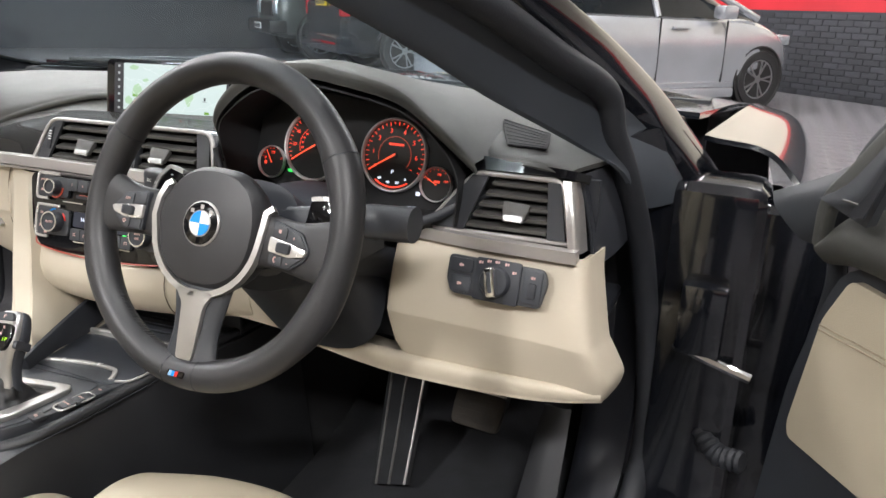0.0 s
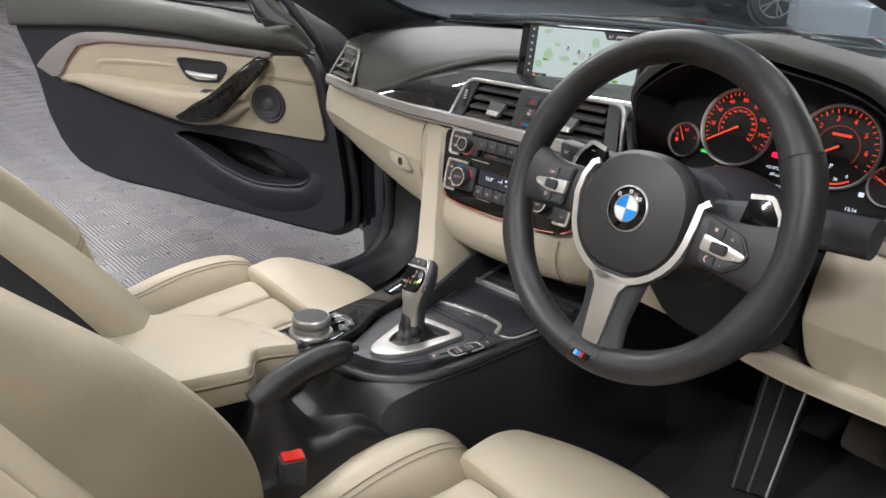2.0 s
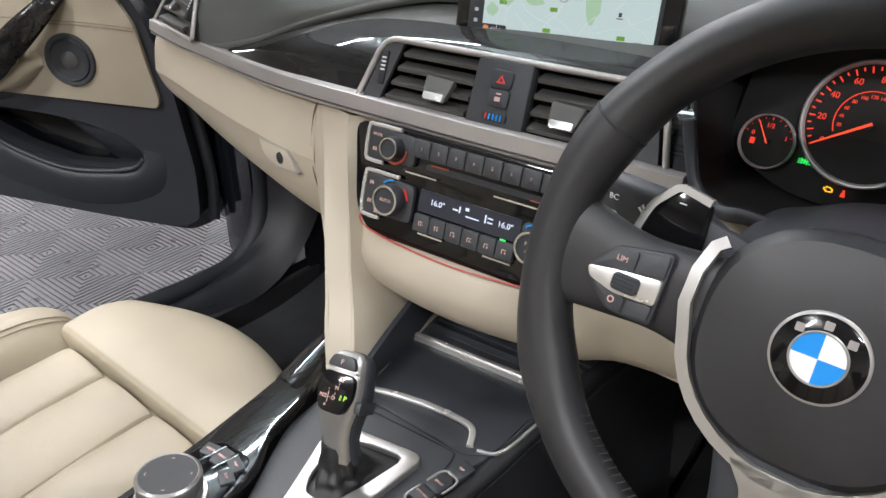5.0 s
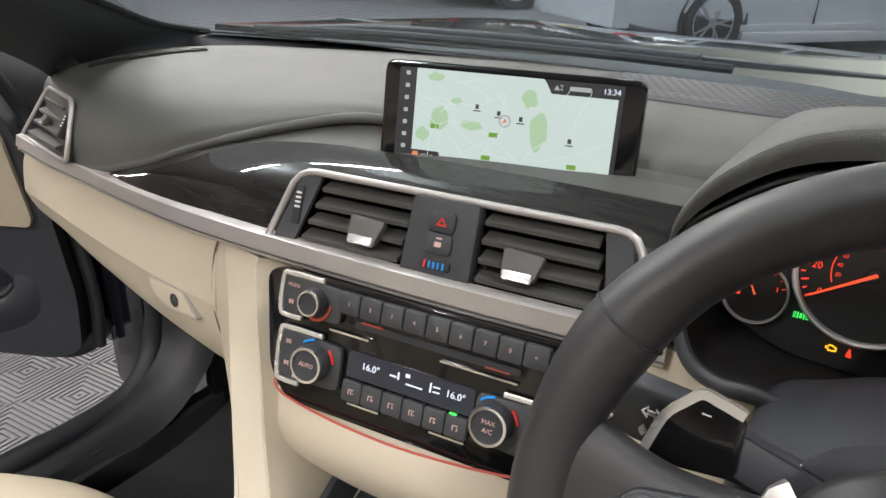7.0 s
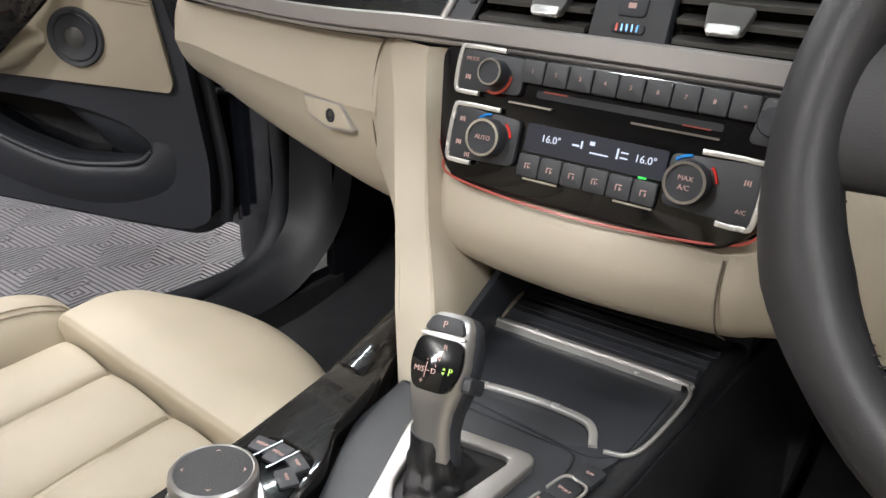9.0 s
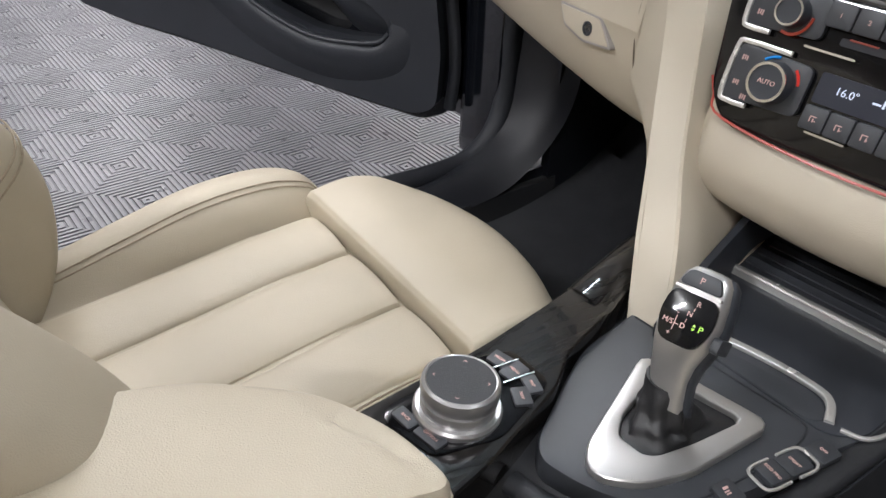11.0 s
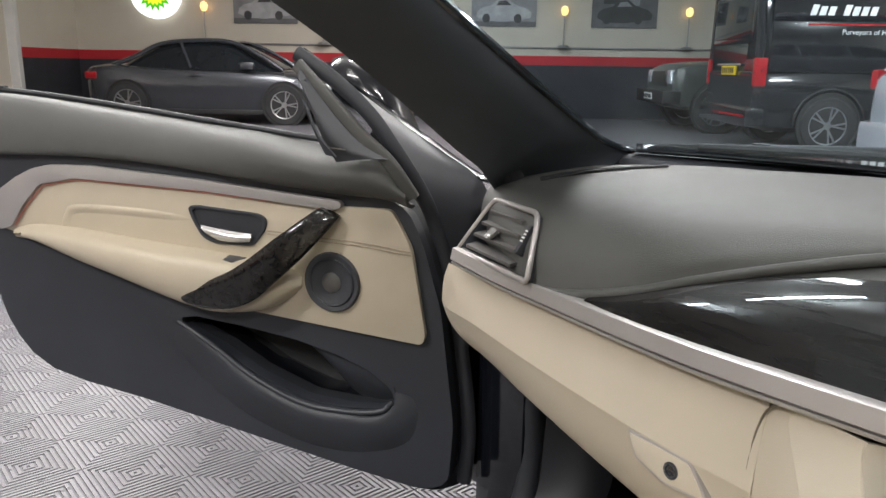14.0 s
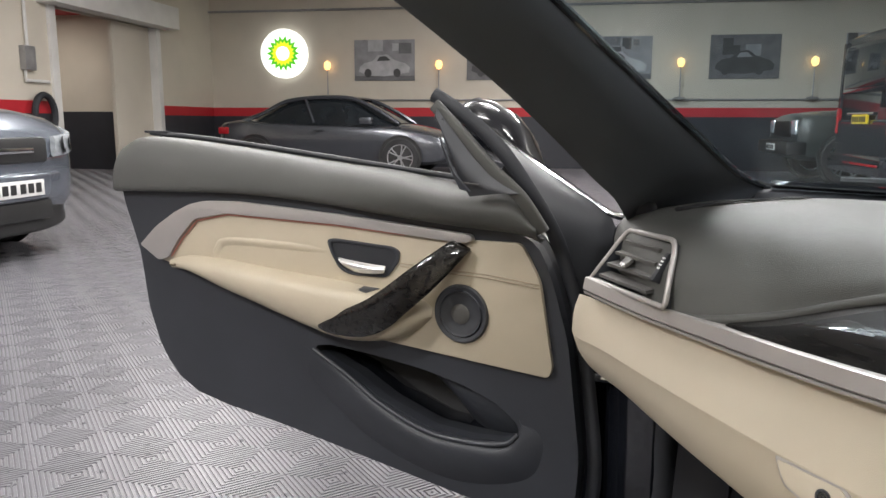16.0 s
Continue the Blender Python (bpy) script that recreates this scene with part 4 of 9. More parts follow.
part("fascia", prism(rpoly([(-0.158, -0.040), (-0.10, -0.066), (0.10, -0.072), (0.165, -0.050), (0.160, 0.0), (0.10, 0.062), (-0.06, 0.075), (-0.150, 0.045)], 0.02), -0.012, -0.004, 0.002), CLUSTER, clu, "black dial fascia", GM)
part("cowl_floor", patch([[V(0.190, 0.198, 0.822), V(0.203, 0.190, 0.800), V(0.226, 0.184, 0.792), V(0.258, 0.173, 0.797), V(0.35, 0.168, 0.785), V(0.44, 0.180, 0.783), V(0.50, 0.205, 0.797), V(0.528, 0.225, 0.812)], [V(0.192, 0.24, 0.818), V(0.206, 0.235, 0.798), V(0.228, 0.230, 0.790), V(0.262, 0.226, 0.786), V(0.35, 0.225, 0.782), V(0.44, 0.230, 0.786), V(0.50, 0.240, 0.797), V(0.528, 0.255, 0.812)], [V(0.194, 0.298, 0.818), V(0.208, 0.298, 0.800), V(0.232, 0.298, 0.792), V(0.262, 0.298, 0.789), V(0.35, 0.298, 0.784), V(0.44, 0.298, 0.789), V(0.50, 0.298, 0.799), V(0.528, 0.298, 0.812)]], 5, 4, 0.004), CLUSTER, clu, "black cowl under the dials")
part("cowl_lip", sweep(cr([V(0.182, 0.200, 0.850), V(0.190, 0.197, 0.822), V(0.203, 0.189, 0.799), V(0.226, 0.183, 0.791), V(0.258, 0.172, 0.797), V(0.35, 0.167, 0.784), V(0.44, 0.179, 0.782), V(0.50, 0.204, 0.796), V(0.530, 0.224, 0.812)], 5), circle(0.0045, 10, 0.006)), DARK, clu, "soft black rolled cowl edge")
part("cowl_under", patch([[V(0.275, 0.182, 0.790), V(0.30, 0.178, 0.786), V(0.35, 0.172, 0.775), V(0.44, 0.184, 0.779), V(0.50, 0.209, 0.793)], [V(0.285, 0.215, 0.762), V(0.30, 0.213, 0.760), V(0.35, 0.210, 0.755), V(0.44, 0.215, 0.760), V(0.50, 0.230, 0.772)]], 5, 4, 0.003), CLUSTER, clu)



def gauge(x, y, r, label, marks, text, needle, cut=False):
    m = at(GM, x, y, 0.0)
    r *= 0.9
    g = part("gauge", lathe([(0, -0.003), (r, -0.003), (r, -0.0025), (0, -0.0025)], 48), FACE, clu, label, m)
    part("bezel_ring", lathe([(r * 0.955, -0.002), (r * 0.975, 0.002), (r * 1.01, 0.003), (r * 1.04, 0.001), (r * 1.04, -0.003), (r * 0.965, -0.003)], 48), DIAL_RING, g, "satin silver ring", m)
    ticks = bmesh.new()
    a0, a1, n = marks
    for i in range(n + 1):
        a = radians(a0 + (a1 - a0) * i / n)
        l = 0.10 if i % 2 == 0 else 0.06
        tmp = box(r * (0.92 - l), r * 0.92, -r * 0.012, r * 0.012, -0.0024, -0.0019)
        moved(tmp, m @ Matrix.Rotation(a, 4, "Z"))
        me = bpy.data.meshes.new("tmp")
        tmp.to_mesh(me)
        tmp.free()
        ticks.from_mesh(me)
        bpy.data.meshes.remove(me)
    part("ticks", ticks, RED_GLOW, g)
    for tx, a, rr, sz in text:
        letters(tx, sz * 0.84, at(m, rr * r * math.cos(radians(a)), rr * r * math.sin(radians(a)), -0.0020), RED_GLOW, g)
    a, l = needle
    nm = m @ Matrix.Rotation(radians(a), 4, "Z")
    part("needle", prism([(-r * 0.06, -r * 0.025), (l * r, -r * 0.012), (l * r, r * 0.012), (-r * 0.06, r * 0.025)], 0.0006, 0.0014), NEEDLE, g, "lit red needle", nm)
    part("needle_hub", lathe([(0, 0), (r * 0.10, 0), (r * 0.08, 0.0008), (0, 0.0008)], 20), RUBBER, g, "", m)
    if cut:
        part("lower_screen", prism([(r * 0.93 * math.cos(radians(a)), r * 0.93 * math.sin(radians(a))) for a in range(213, 328, 6)] + [(r * 0.30, -r * 0.22), (-r * 0.30, -r * 0.22)], -0.0024, -0.0015), CLUSTER, g, "dark lower display", m)
    return g, m


sp_txt = [(str(20 * i), 212 - 249 * i / 8, 0.72, 0.0080) for i in range(9)]
sp_txt += [(str(20 * i), 210 - 245 * i / 13, 0.44, 0.0044) for i in range(1, 14)]
g, m = gauge(-0.0572, 0.0005, 0.0520, "round speedometer lit in red", (212, -37, 32), sp_txt, (212, 0.86), True)
part("inner_scale", sweep([m @ V(0.0248 * math.cos(radians(a)), 0.0248 * math.sin(radians(a)), -0.002) for a in range(-37, 213, 10)], circle(0.0004, 5), up=(0, -0.97, 0.24)), RED_GLOW, g)
g, m = gauge(0.0670, 0.0012, 0.0520, "round rev counter lit in red", (212, -37, 28), [(str(i), 212 - 249 * i / 7, 0.68, 0.0100) for i in range(8)], (212, 0.86), True)
part("inner_scale", sweep([m @ V(0.0240 * math.cos(radians(a)), 0.0240 * math.sin(radians(a)), -0.002) for a in range(-40, 206, 8)], circle(0.0006, 5), up=(0, -0.97, 0.24)), DIM_RED, g)
part("scale_legend", prism(rrect(-0.010, 0.012, 0.0125, 0.0155, 0.0008, 2), -0.0022, -0.0018), RED_GLOW, g, "", m)
part("economy_arc", sweep([m @ V(0.0414 * math.cos(radians(a)), 0.0414 * math.sin(radians(a)), -0.001) for a in range(235, 306, 7)], circle(0.0012, 5), up=(0, -0.97, 0.24)), RED_GLOW, g)
letters("P", 0.0075, at(m, 0.0, -0.022, -0.001), WHITE_GLOW, g)
for tx, a in (("60", 240), ("40", 262), ("20", 284), ("0", 304)):
    letters(tx, 0.0052, at(m, 0.036 * math.cos(radians(a)), 0.036 * math.sin(radians(a)), -0.001), WHITE_GLOW, g)
g, m = gauge(-0.1250, -0.0285, 0.0240, "small round fuel gauge lit in red", (160, 20, 8), [("0", 158, 0.62, 0.0062), ("1/2", 92, 0.60, 0.0062), ("1", 20, 0.68, 0.0062)], (121, 0.85))
part("pump_mark", prism(rrect(-0.0135, -0.0095, -0.004, 0.001, 0.0006, 2), -0.0022, -0.0018), RED_GLOW, g, "", m)
g, m = gauge(0.1320, -0.029, 0.0240, "small round oil gauge lit in red", (160, 20, 8), [("70", 158, 0.60, 0.0050), ("120", 80, 0.60, 0.0050), ("150", 22, 0.60, 0.0050)], (152, 0.85))
part("oil_mark", prism(rrect(-0.004, 0.004, 0.002, 0.005, 0.0006, 2), -0.0022, -0.0018), RED_GLOW, g, "", m)
for nm, x, y, w, h, mm, lab in (("side_light_lamp", -0.093, -0.0370, 0.0050, 0.0022, GREEN_GLOW, "green side light lamp"), ("engine_lamp", -0.0702, -0.0535, 0.0036, 0.0022, ORANGE_GLOW, "amber engine lamp"), ("belt_lamp", -0.0590, -0.0540, 0.0018, 0.0028, RED_GLOW, "red seat belt lamp"), ("parking_lamp", 0.000, -0.0222, 0.0042, 0.0030, glow("red_lamp", (1, 0.01, 0.06), 2.0), "red parking brake lamp"), ("warning_lamp", 0.107, -0.0440, 0.0030, 0.0026, WHITE_GLOW, "white warning lamp")):
    if nm == "engine_lamp":
        o = [(-w, -0.4 * h), (-w, 0.4 * h), (-0.6 * w, 0.4 * h), (-0.5 * w, h), (0.4 * w, h), (0.6 * w, 0.5 * h), (w, 0.5 * h), (w, -0.8 * h), (0.5 * w, -h), (-0.5 * w, -h), (-0.6 * w, -0.4 * h)]
        bm = prism([(x + u, y + v) for u, v in o], -0.0035, -0.0025, hole=[(x + u * 0.66, y + v * 0.60) for u, v in o])
    elif nm == "side_light_lamp":
        bm = joined(*[prism(rrect(x + a * w, x + b * w, y + c * h, y + d * h, 0.0002, 2), -0.0035, -0.0025) for a, b, c, d in ((-1, -0.6, 0.55, 0.85), (-1, -0.6, -0.15, 0.15), (-1, -0.6, -0.85, -0.55), (-0.5, -0.3, -1, 1), (-0.15, 0.15, -0.8, 0.8), (0.3, 0.5, -1, 1), (0.6, 1, 0.55, 0.85), (0.6, 1, -0.15, 0.15), (0.6, 1, -0.85, -0.55))])
    elif nm == "belt_lamp":
        bm = joined(prism(rpoly([(x - w, y - h), (x + w, y - h), (x + 0.7 * w, y + 0.3 * h), (x - 0.7 * w, y + 0.3 * h)], 0.0004, 2), -0.0035, -0.0025), prism([(x + 0.5 * w * math.cos(k), y + 0.72 * h + 0.5 * w * math.sin(k)) for k in [q * math.pi / 5 for q in range(10)]], -0.0035, -0.0025))
    else:
        bm = prism(rrect(x - w, x + w, y - h, y + h, 0.0012, 2), -0.0035, -0.0025)
    part(nm, bm, mm, clu, lab, GM)
letters("+21.0°C", 0.0052, at(GM, 0.001, -0.0375, -0.003), WHITE_GLOW, clu)
letters("69 mi", 0.0052, at(GM, 0.006, -0.0450, -0.003), WHITE_GLOW, clu)
letters("1558.2", 0.0052, at(GM, 0.010, -0.0580, -0.003), WHITE_GLOW, clu)
letters("13:34", 0.0060, at(GM, 0.1010, -0.0630, -0.003), WHITE_GLOW, clu)

# ---- steering column and wheel ----
col = thing("steering_column", (0.345, 0.12, 0.70), "black steering column shroud with two stalks", "steering column")
cm = axes_at((0.345, 0.03, 0.805), (1, 0, 0), (0, -0.94, 0.342))
part("shroud", loft([[cm @ p for p in ring((0, 0.010 - 0.019 * k, -0.035 - 0.045 * k), 0.066 + 0.007 * k, 0.050 + 0.005 * k, 24, p=2.8)] for k in range(5)]), DARK, col, "black two-part shroud")
rows = []
for y, dz in ((0.060, -0.012), (0.075, -0.003), (0.11, 0.0), (0.16, 0.0), (0.20, -0.004)):
    rows.append([V(0.247, y, 0.752), V(0.250, y, 0.788 + dz), V(0.262, y, 0.803 + dz), V(0.284, y, 0.812 + dz), V(0.312, y, 0.824 + dz), V(0.345, y, 0.829 + dz), V(0.378, y, 0.824 + dz), V(0.406, y, 0.812 + dz), V(0.428, y, 0.803 + dz), V(0.440, y, 0.788 + dz), V(0.443, y, 0.752)])
part("upper_shroud", patch(rows, 4, 4, 0.004), DARK, col, "black domed upper column cover")
part("lower_shroud", loft([[V(0.345, 0.06 + 0.035 * k, 0.757 - 0.006 * k) + V(math.cos(a) * (0.066 + 0.008 * k), 0.0, math.sin(a) * (0.032 + 0.004 * k)) for a in [i * math.pi / 12 for i in range(24)]] for k in range(6)]), DARK, col, "black lower column cover")
st = part("indicator_stalk", loft([[V(x, y, z) + V(0, math.copysign(abs(math.cos(a)) ** 0.5, math.cos(a)) * d, math.copysign(abs(math.sin(a)) ** 0.5, math.sin(a)) * h) for a in [i * math.pi / 10 for i in range(20)]] for x, y, z, d, h in ((0.290, 0.082, 0.812, 0.008, 0.010), (0.262, 0.082, 0.815, 0.009, 0.012), (0.246, 0.083, 0.819, 0.010, 0.0165), (0.225, 0.084, 0.822, 0.010, 0.0185), (0.180, 0.087, 0.825, 0.009, 0.0180), (0.172, 0.088, 0.825, 0.006, 0.0150))]), DARK2, col, "black indicator stalk")
IM = axes_at((0.206, 0.0848, 0.824), (0.998, -0.065, 0), (-0.065, -0.998, 0.02))
letters("BC", 0.0058, at(IM, -0.0190, 0.0055, 0.0093), WHITE_MARK, st)
part("arrow_marks", joined(prism([(0.0, 0.004), (0.0035, 0.0075), (0.0035, 0.0052), (0.0075, 0.0052), (0.0075, 0.0075), (0.011, 0.004), (0.0075, 0.0005), (0.0075, 0.0028), (0.0035, 0.0028), (0.0035, 0.0005)], 0.0085, 0.0106, hole=[(0.0008, 0.004), (0.0030, 0.0062), (0.0030, 0.0046), (0.0080, 0.0046), (0.0080, 0.0062), (0.0102, 0.004), (0.0080, 0.0018), (0.0080, 0.0034), (0.0030, 0.0034), (0.0030, 0.0018)]), prism([(0.000, -0.0070), (0.0044, -0.0070), (0.0022, -0.0040)], 0.0085, 0.0106), prism([(0.000, -0.0080), (0.0022, -0.0110), (0.0044, -0.0080)], 0.0085, 0.0106)), WHITE_MARK, st, "white printed arrows", IM)
for dz in (0.0, 0.0018, 0.0036):
    part("beam_mark", prism(rrect(-0.0235, -0.0205, -0.0085 + dz, -0.0077 + dz, 0.0003, 2), 0.0085, 0.0106), WHITE_MARK, st, "", IM)
part("beam_mark", prism([(-0.0195, -0.0088), (-0.0165, -0.0085), (-0.0150, -0.0066), (-0.0165, -0.0047), (-0.0195, -0.0044)], 0.0085, 0.0106, hole=[(-0.0188, -0.0080), (-0.0168, -0.0078), (-0.0158, -0.0066), (-0.0168, -0.0054), (-0.0188, -0.0052)]), WHITE_MARK, st, "", IM)
part("wiper_stalk", loft([[V(0.395 + 0.024 * k, 0.075 + 0.004 * k, 0.818 + 0.0005 * k) + V(0, math.cos(a) * (0.007 + 0.0018 * k), math.sin(a) * (0.009 + 0.0026 * min(k, 4))) for a in [i * math.pi / 10 for i in range(20)]] for k in range(7)]), DARK2, col, "black wiper stalk")

wheel = thing("steering_wheel", (0.343, 0.03, 0.76), "black leather three-spoke steering wheel with silver lower spoke", "steering wheel")
WM = axes_at((0.344, 0.014, 0.818), (1, 0, 0), (0, -0.94, 0.342))
RO = 0.1635


def rim_prof(a):
    thick = 0.0168 + 0.0030 * max(0.0, 1 - abs(abs(math.degrees(math.atan2(math.sin(a), abs(math.cos(a))))) - 26) / 16)
    return [((thick) * math.cos(2 * math.pi * i / 14), 0.0172 * math.sin(2 * math.pi * i / 14)) for i in range(14)]


def rim_arc(a0, a1, n, grow=0.0, w=0.0):
    rows = []
    for k in range(n + 1):
        a = radians(a0 + (a1 - a0) * k / n)
        r = RO - (0.004 if -1.9 < a - 0 < -1.2 else 0)
        rows.append([WM @ V((RO + (x + math.copysign(grow, x))) * math.cos(a), (RO + (x + math.copysign(grow, x))) * math.sin(a), y * (1 + grow * 40) + w) for x, y in rim_prof(a)])
    return rows


for a0, a1 in ((30.0, 150.0), (150.6, 262.6), (263.2, 276.8), (277.4, 389.4)):
    part("rim", caps(grid(rim_arc(a0, a1, 30), close_u=True)), LEATHER, wheel, "black leather rim")
for a in (30.3 - 0.6, 150.3, 262.9, 277.1):
    part("rim_seam", caps(grid(rim_arc(a - 0.25, a + 0.25, 1, -0.0008), close_u=True)), RUBBER, wheel)
for a0, a1 in ((152, 258), (282, 388)):
    for i in range(int((a1 - a0) / 1.9)):
        a = radians(a0 + i * 1.9)
        r = RO - 0.0163
        part("stitch", tube([WM @ V(r * math.cos(a), r * math.sin(a), 0.004), WM @ V((r - 0.0012) * math.cos(a + 0.012), (r - 0.0012) * math.sin(a + 0.012), -0.004)], 0.0004, 5, up=(1, 0.1, 0)), GREY_STITCH, wheel)
part("airbag_cover", loft([[WM @ p for p in ring((0, -0.010 + 0.0006 * k, w), rx, ry, 40, p=2.35)] for k, (rx, ry, w) in enumerate(((0.062, 0.060, -0.022), (0.067, 0.066, -0.008), (0.066, 0.065, 0.004), (0.060, 0.059, 0.0125), (0.042, 0.042, 0.0165), (0.015, 0.015, 0.0175)))]), LEATHER, wheel, "black airbag cover")
part("back_boss", loft([[WM @ p for p in ring((0, -0.010, w), r, r * 0.95, 32)] for r, w in ((0.048, -0.055), (0.060, -0.030), (0.064, -0.018))]), DARK, wheel)
WR = WM @ Matrix.Rotation(radians(-2.5), 4, "Z")
for s in (1, -1):
    arm = [V(s * 0.050, -0.008, -0.006), V(s * 0.085, -0.007, -0.004), V(s * 0.115, -0.008, -0.003), V(s * 0.155, -0.005, -0.001)]
    hh = (0.032, 0.0265, 0.0275, 0.035)
    rows = []
    for p, h in zip(cr(arm, 5), cr([V(h, 0, 0) for h in hh], 5)):
        rows.append([WR @ (p + V(0, h.x * math.copysign(abs(math.cos(a)) ** 0.7, math.cos(a)), 0.0115 * math.copysign(abs(math.sin(a)) ** 0.7, math.sin(a)))) for a in [i * math.pi / 12 for i in range(24)]])
    part("side_spoke", loft(rows), LEATHER, wheel, "dark grey side spoke")
    WP = WR @ Matrix.Translation((s * 0.106, -0.0095, 0)) @ Matrix.Diagonal((0.9, 0.9, 1, 1)) @ Matrix.Translation((-s * 0.106, 0.0095, 0))
    out = rpoly([(s * 0.0825, 0.0185), (s * 0.122, 0.0105), (s * 0.1355, -0.0070), (s * 0.1315, -0.0190), (s * 0.114, -0.0325), (s * 0.0840, -0.0310)], 0.005)
    pod = part("switch_pod", prism(out, 0.002, 0.0112, 0.002), DARK, wheel, "black multifunction switch pod", WP)
    for o in ([(0.0845, 0.0018), (0.0845, 0.0162), (0.1033, 0.0122), (0.1033, -0.0012)], [(0.1047, -0.0015), (0.1047, 0.0117), (0.1208, 0.0080), (0.1315, -0.0058)], [(0.0858, -0.0182), (0.0865, -0.0288), (0.1033, -0.0302), (0.1027, -0.0197)], [(0.1043, -0.0198), (0.1048, -0.0302), (0.1130, -0.0302), (0.1288, -0.0168)]):
        part("key", prism(rpoly([(s * u, v) for u, v in o], 0.002), 0.0108, 0.0126, 0.0008), DARK2, pod, "dark grey key", WP)
    part("silver_bar", prism(rpoly([(s * 0.0840, 0.0005), (s * 0.112, -0.0030), (s * 0.1345, -0.0072), (s * 0.1315, -0.0145), (s * 0.112, -0.0188), (s * 0.0842, -0.0168)], 0.003), 0.011, 0.0152, 0.0014), BRIGHT, pod, "bright switch bar", WP)
    part("roller", prism(rrect(*sorted((s * 0.0965, s * 0.1145)), -0.0155, -0.0040, 0.003), 0.012, 0.0190, 0.002), DARK, pod, "black ribbed roller", WP)
    for i in range(4):
        part("roller_rib", prism(rrect(*sorted((s * 0.098, s * 0.113)), -0.0140 + i * 0.0027, -0.0128 + i * 0.0027, 0.0004, 2), 0.0190, 0.0197), RUBBER, pod, "", WP)
    if s < 0:
        letters("LIM", 0.0052, at(WP, -0.1140, 0.0040, 0.0128), PINK_MARK, pod)
        part("symbol", lathe([(0.0016, 0), (0.0024, 0), (0.0024, 0.0004), (0.0016, 0.0004), (0.0016, 0)], 14), PINK_MARK, pod, "", at(WP, -0.1130, -0.0235, 0.0127))
    else:
        letters("+", 0.0070, at(WP, 0.1140, 0.0030, 0.0128), PINK_MARK, pod)
        letters("-", 0.0070, at(WP, 0.1110, -0.0250, 0.0128), PINK_MARK, pod)
        part("symbol", prism(rrect(0.0925, 0.0960, 0.0055, 0.0095, 0.001, 2), 0.0126, 0.0130), PINK_MARK, pod, "", WP)
        part("symbol", sweep([WP @ V(0.0955 + 0.003 * math.cos(radians(a)), -0.0240 + 0.003 * math.sin(radians(a)), 0.0127) for a in range(100, 261, 20)], circle(0.0008, 5), up=(0, -0.94, 0.342)), PINK_MARK, pod)
    pd = part("shift_paddle", prism(rpoly([(s * 0.0890, 0.043), (s * 0.111, 0.0465), (s * 0.1240, 0.032), (s * 0.1305, 0.010), (s * 0.123, 0.0065), (s * 0.0870, 0.012)], 0.005), -0.044, -0.037, 0.002), PIANO, wheel, "gloss black gear shift paddle", WR)
    pe = cr([V(s * x, y, 0) for x, y in ((0.0900, 0.0438), (0.102, 0.0462), (0.111, 0.0472), (0.1180, 0.0405), (0.1248, 0.032), (0.1285, 0.020), (0.1310, 0.0085))], 4)
    part("paddle_edge", sweep([WR @ (p + V(0, 0, -0.0385)) for p in pe], [(0.0022, 0.0030), (-0.0026, 0.0030), (-0.0026, -0.004), (0.0022, -0.004)], up=(0, -0.94, 0.342)), BRIGHT, pd, "satin silver paddle edge")
    part("paddle_stem", prism([(s * 0.050, 0.006), (s * 0.050, 0.026), (s * 0.092, 0.034), (s * 0.092, 0.014)], -0.046, -0.040, 0.001), DARK, pd, "", WR)
    part("paddle_mark", prism([(s * 0.1045, 0.0385), (s * 0.1090, 0.0385), (s * 0.1090, 0.0378), (s * 0.1045, 0.0378)], -0.037, -0.0366) if s < 0 else joined(prism(rrect(0.1045, 0.1090, 0.0377, 0.0384, 0.0002, 2), -0.037, -0.0366), prism(rrect(0.1064, 0.1071, 0.0358, 0.0403, 0.0002, 2), -0.037, -0.0366)), WHITE_MARK, pd, "", WR)
# lower spoke with its silver blade and bright collar
low = [(0.046, -0.040, -0.002), (0.036, -0.080, -0.003), (0.030, -0.120, -0.003), (0.036, -0.158, -0.001)]
rows = []
for i, q in enumerate(cr([V(*p) for p in low], 6)):
    rows.append([WM @ V(q.x * math.cos(a), q.y, q.z + 0.011 * math.sin(a)) for a in [k * math.pi / 10 for k in range(20)]])
part("lower_spoke", loft(rows), DARK2, wheel, "dark grey lower spoke")
part("silver_blade", prism(rpoly([(-0.026, -0.074), (0.026, -0.074), (0.015, -0.090), (0.011, -0.148), (-0.010, -0.148), (-0.014, -0.090)], 0.004), 0.004, 0.0115, 0.0018), SILVER, wheel, "satin silver blade", WM)
pts = [V(0.0695 * math.cos(radians(a)), -0.010 + 0.0685 * math.sin(radians(a)), 0.0085) for a in range(200, 351, 10)]
part("silver_collar", sweep([WM @ p for p in ([V(-0.062, 0.034, 0.002), V(-0.0670, 0.0300, 0.004), V(-0.0715, 0.0150, 0.007), V(-0.0725, -0.004, 0.0085)] + pts + [V(0.071, 0.004, 0.007), V(0.0705, 0.0165, 0.005), V(0.077, 0.0225, 0.003)])], [(0.0034, 0.003), (-0.0034, 0.003), (-0.0034, -0.006), (0.0034, -0.006)], up=(0, -0.94, 0.342)), SILVER, wheel, "satin silver collar")
BW = WM @ Matrix.Translation((0, -0.005, 0))
bd = part("badge", lathe([(0, 0.0175), (0.0225, 0.0175), (0.0225, 0.0195), (0.021, 0.0205), (0.0, 0.0205)], 48), PIANO, wheel, "round black, blue and white badge", BW)
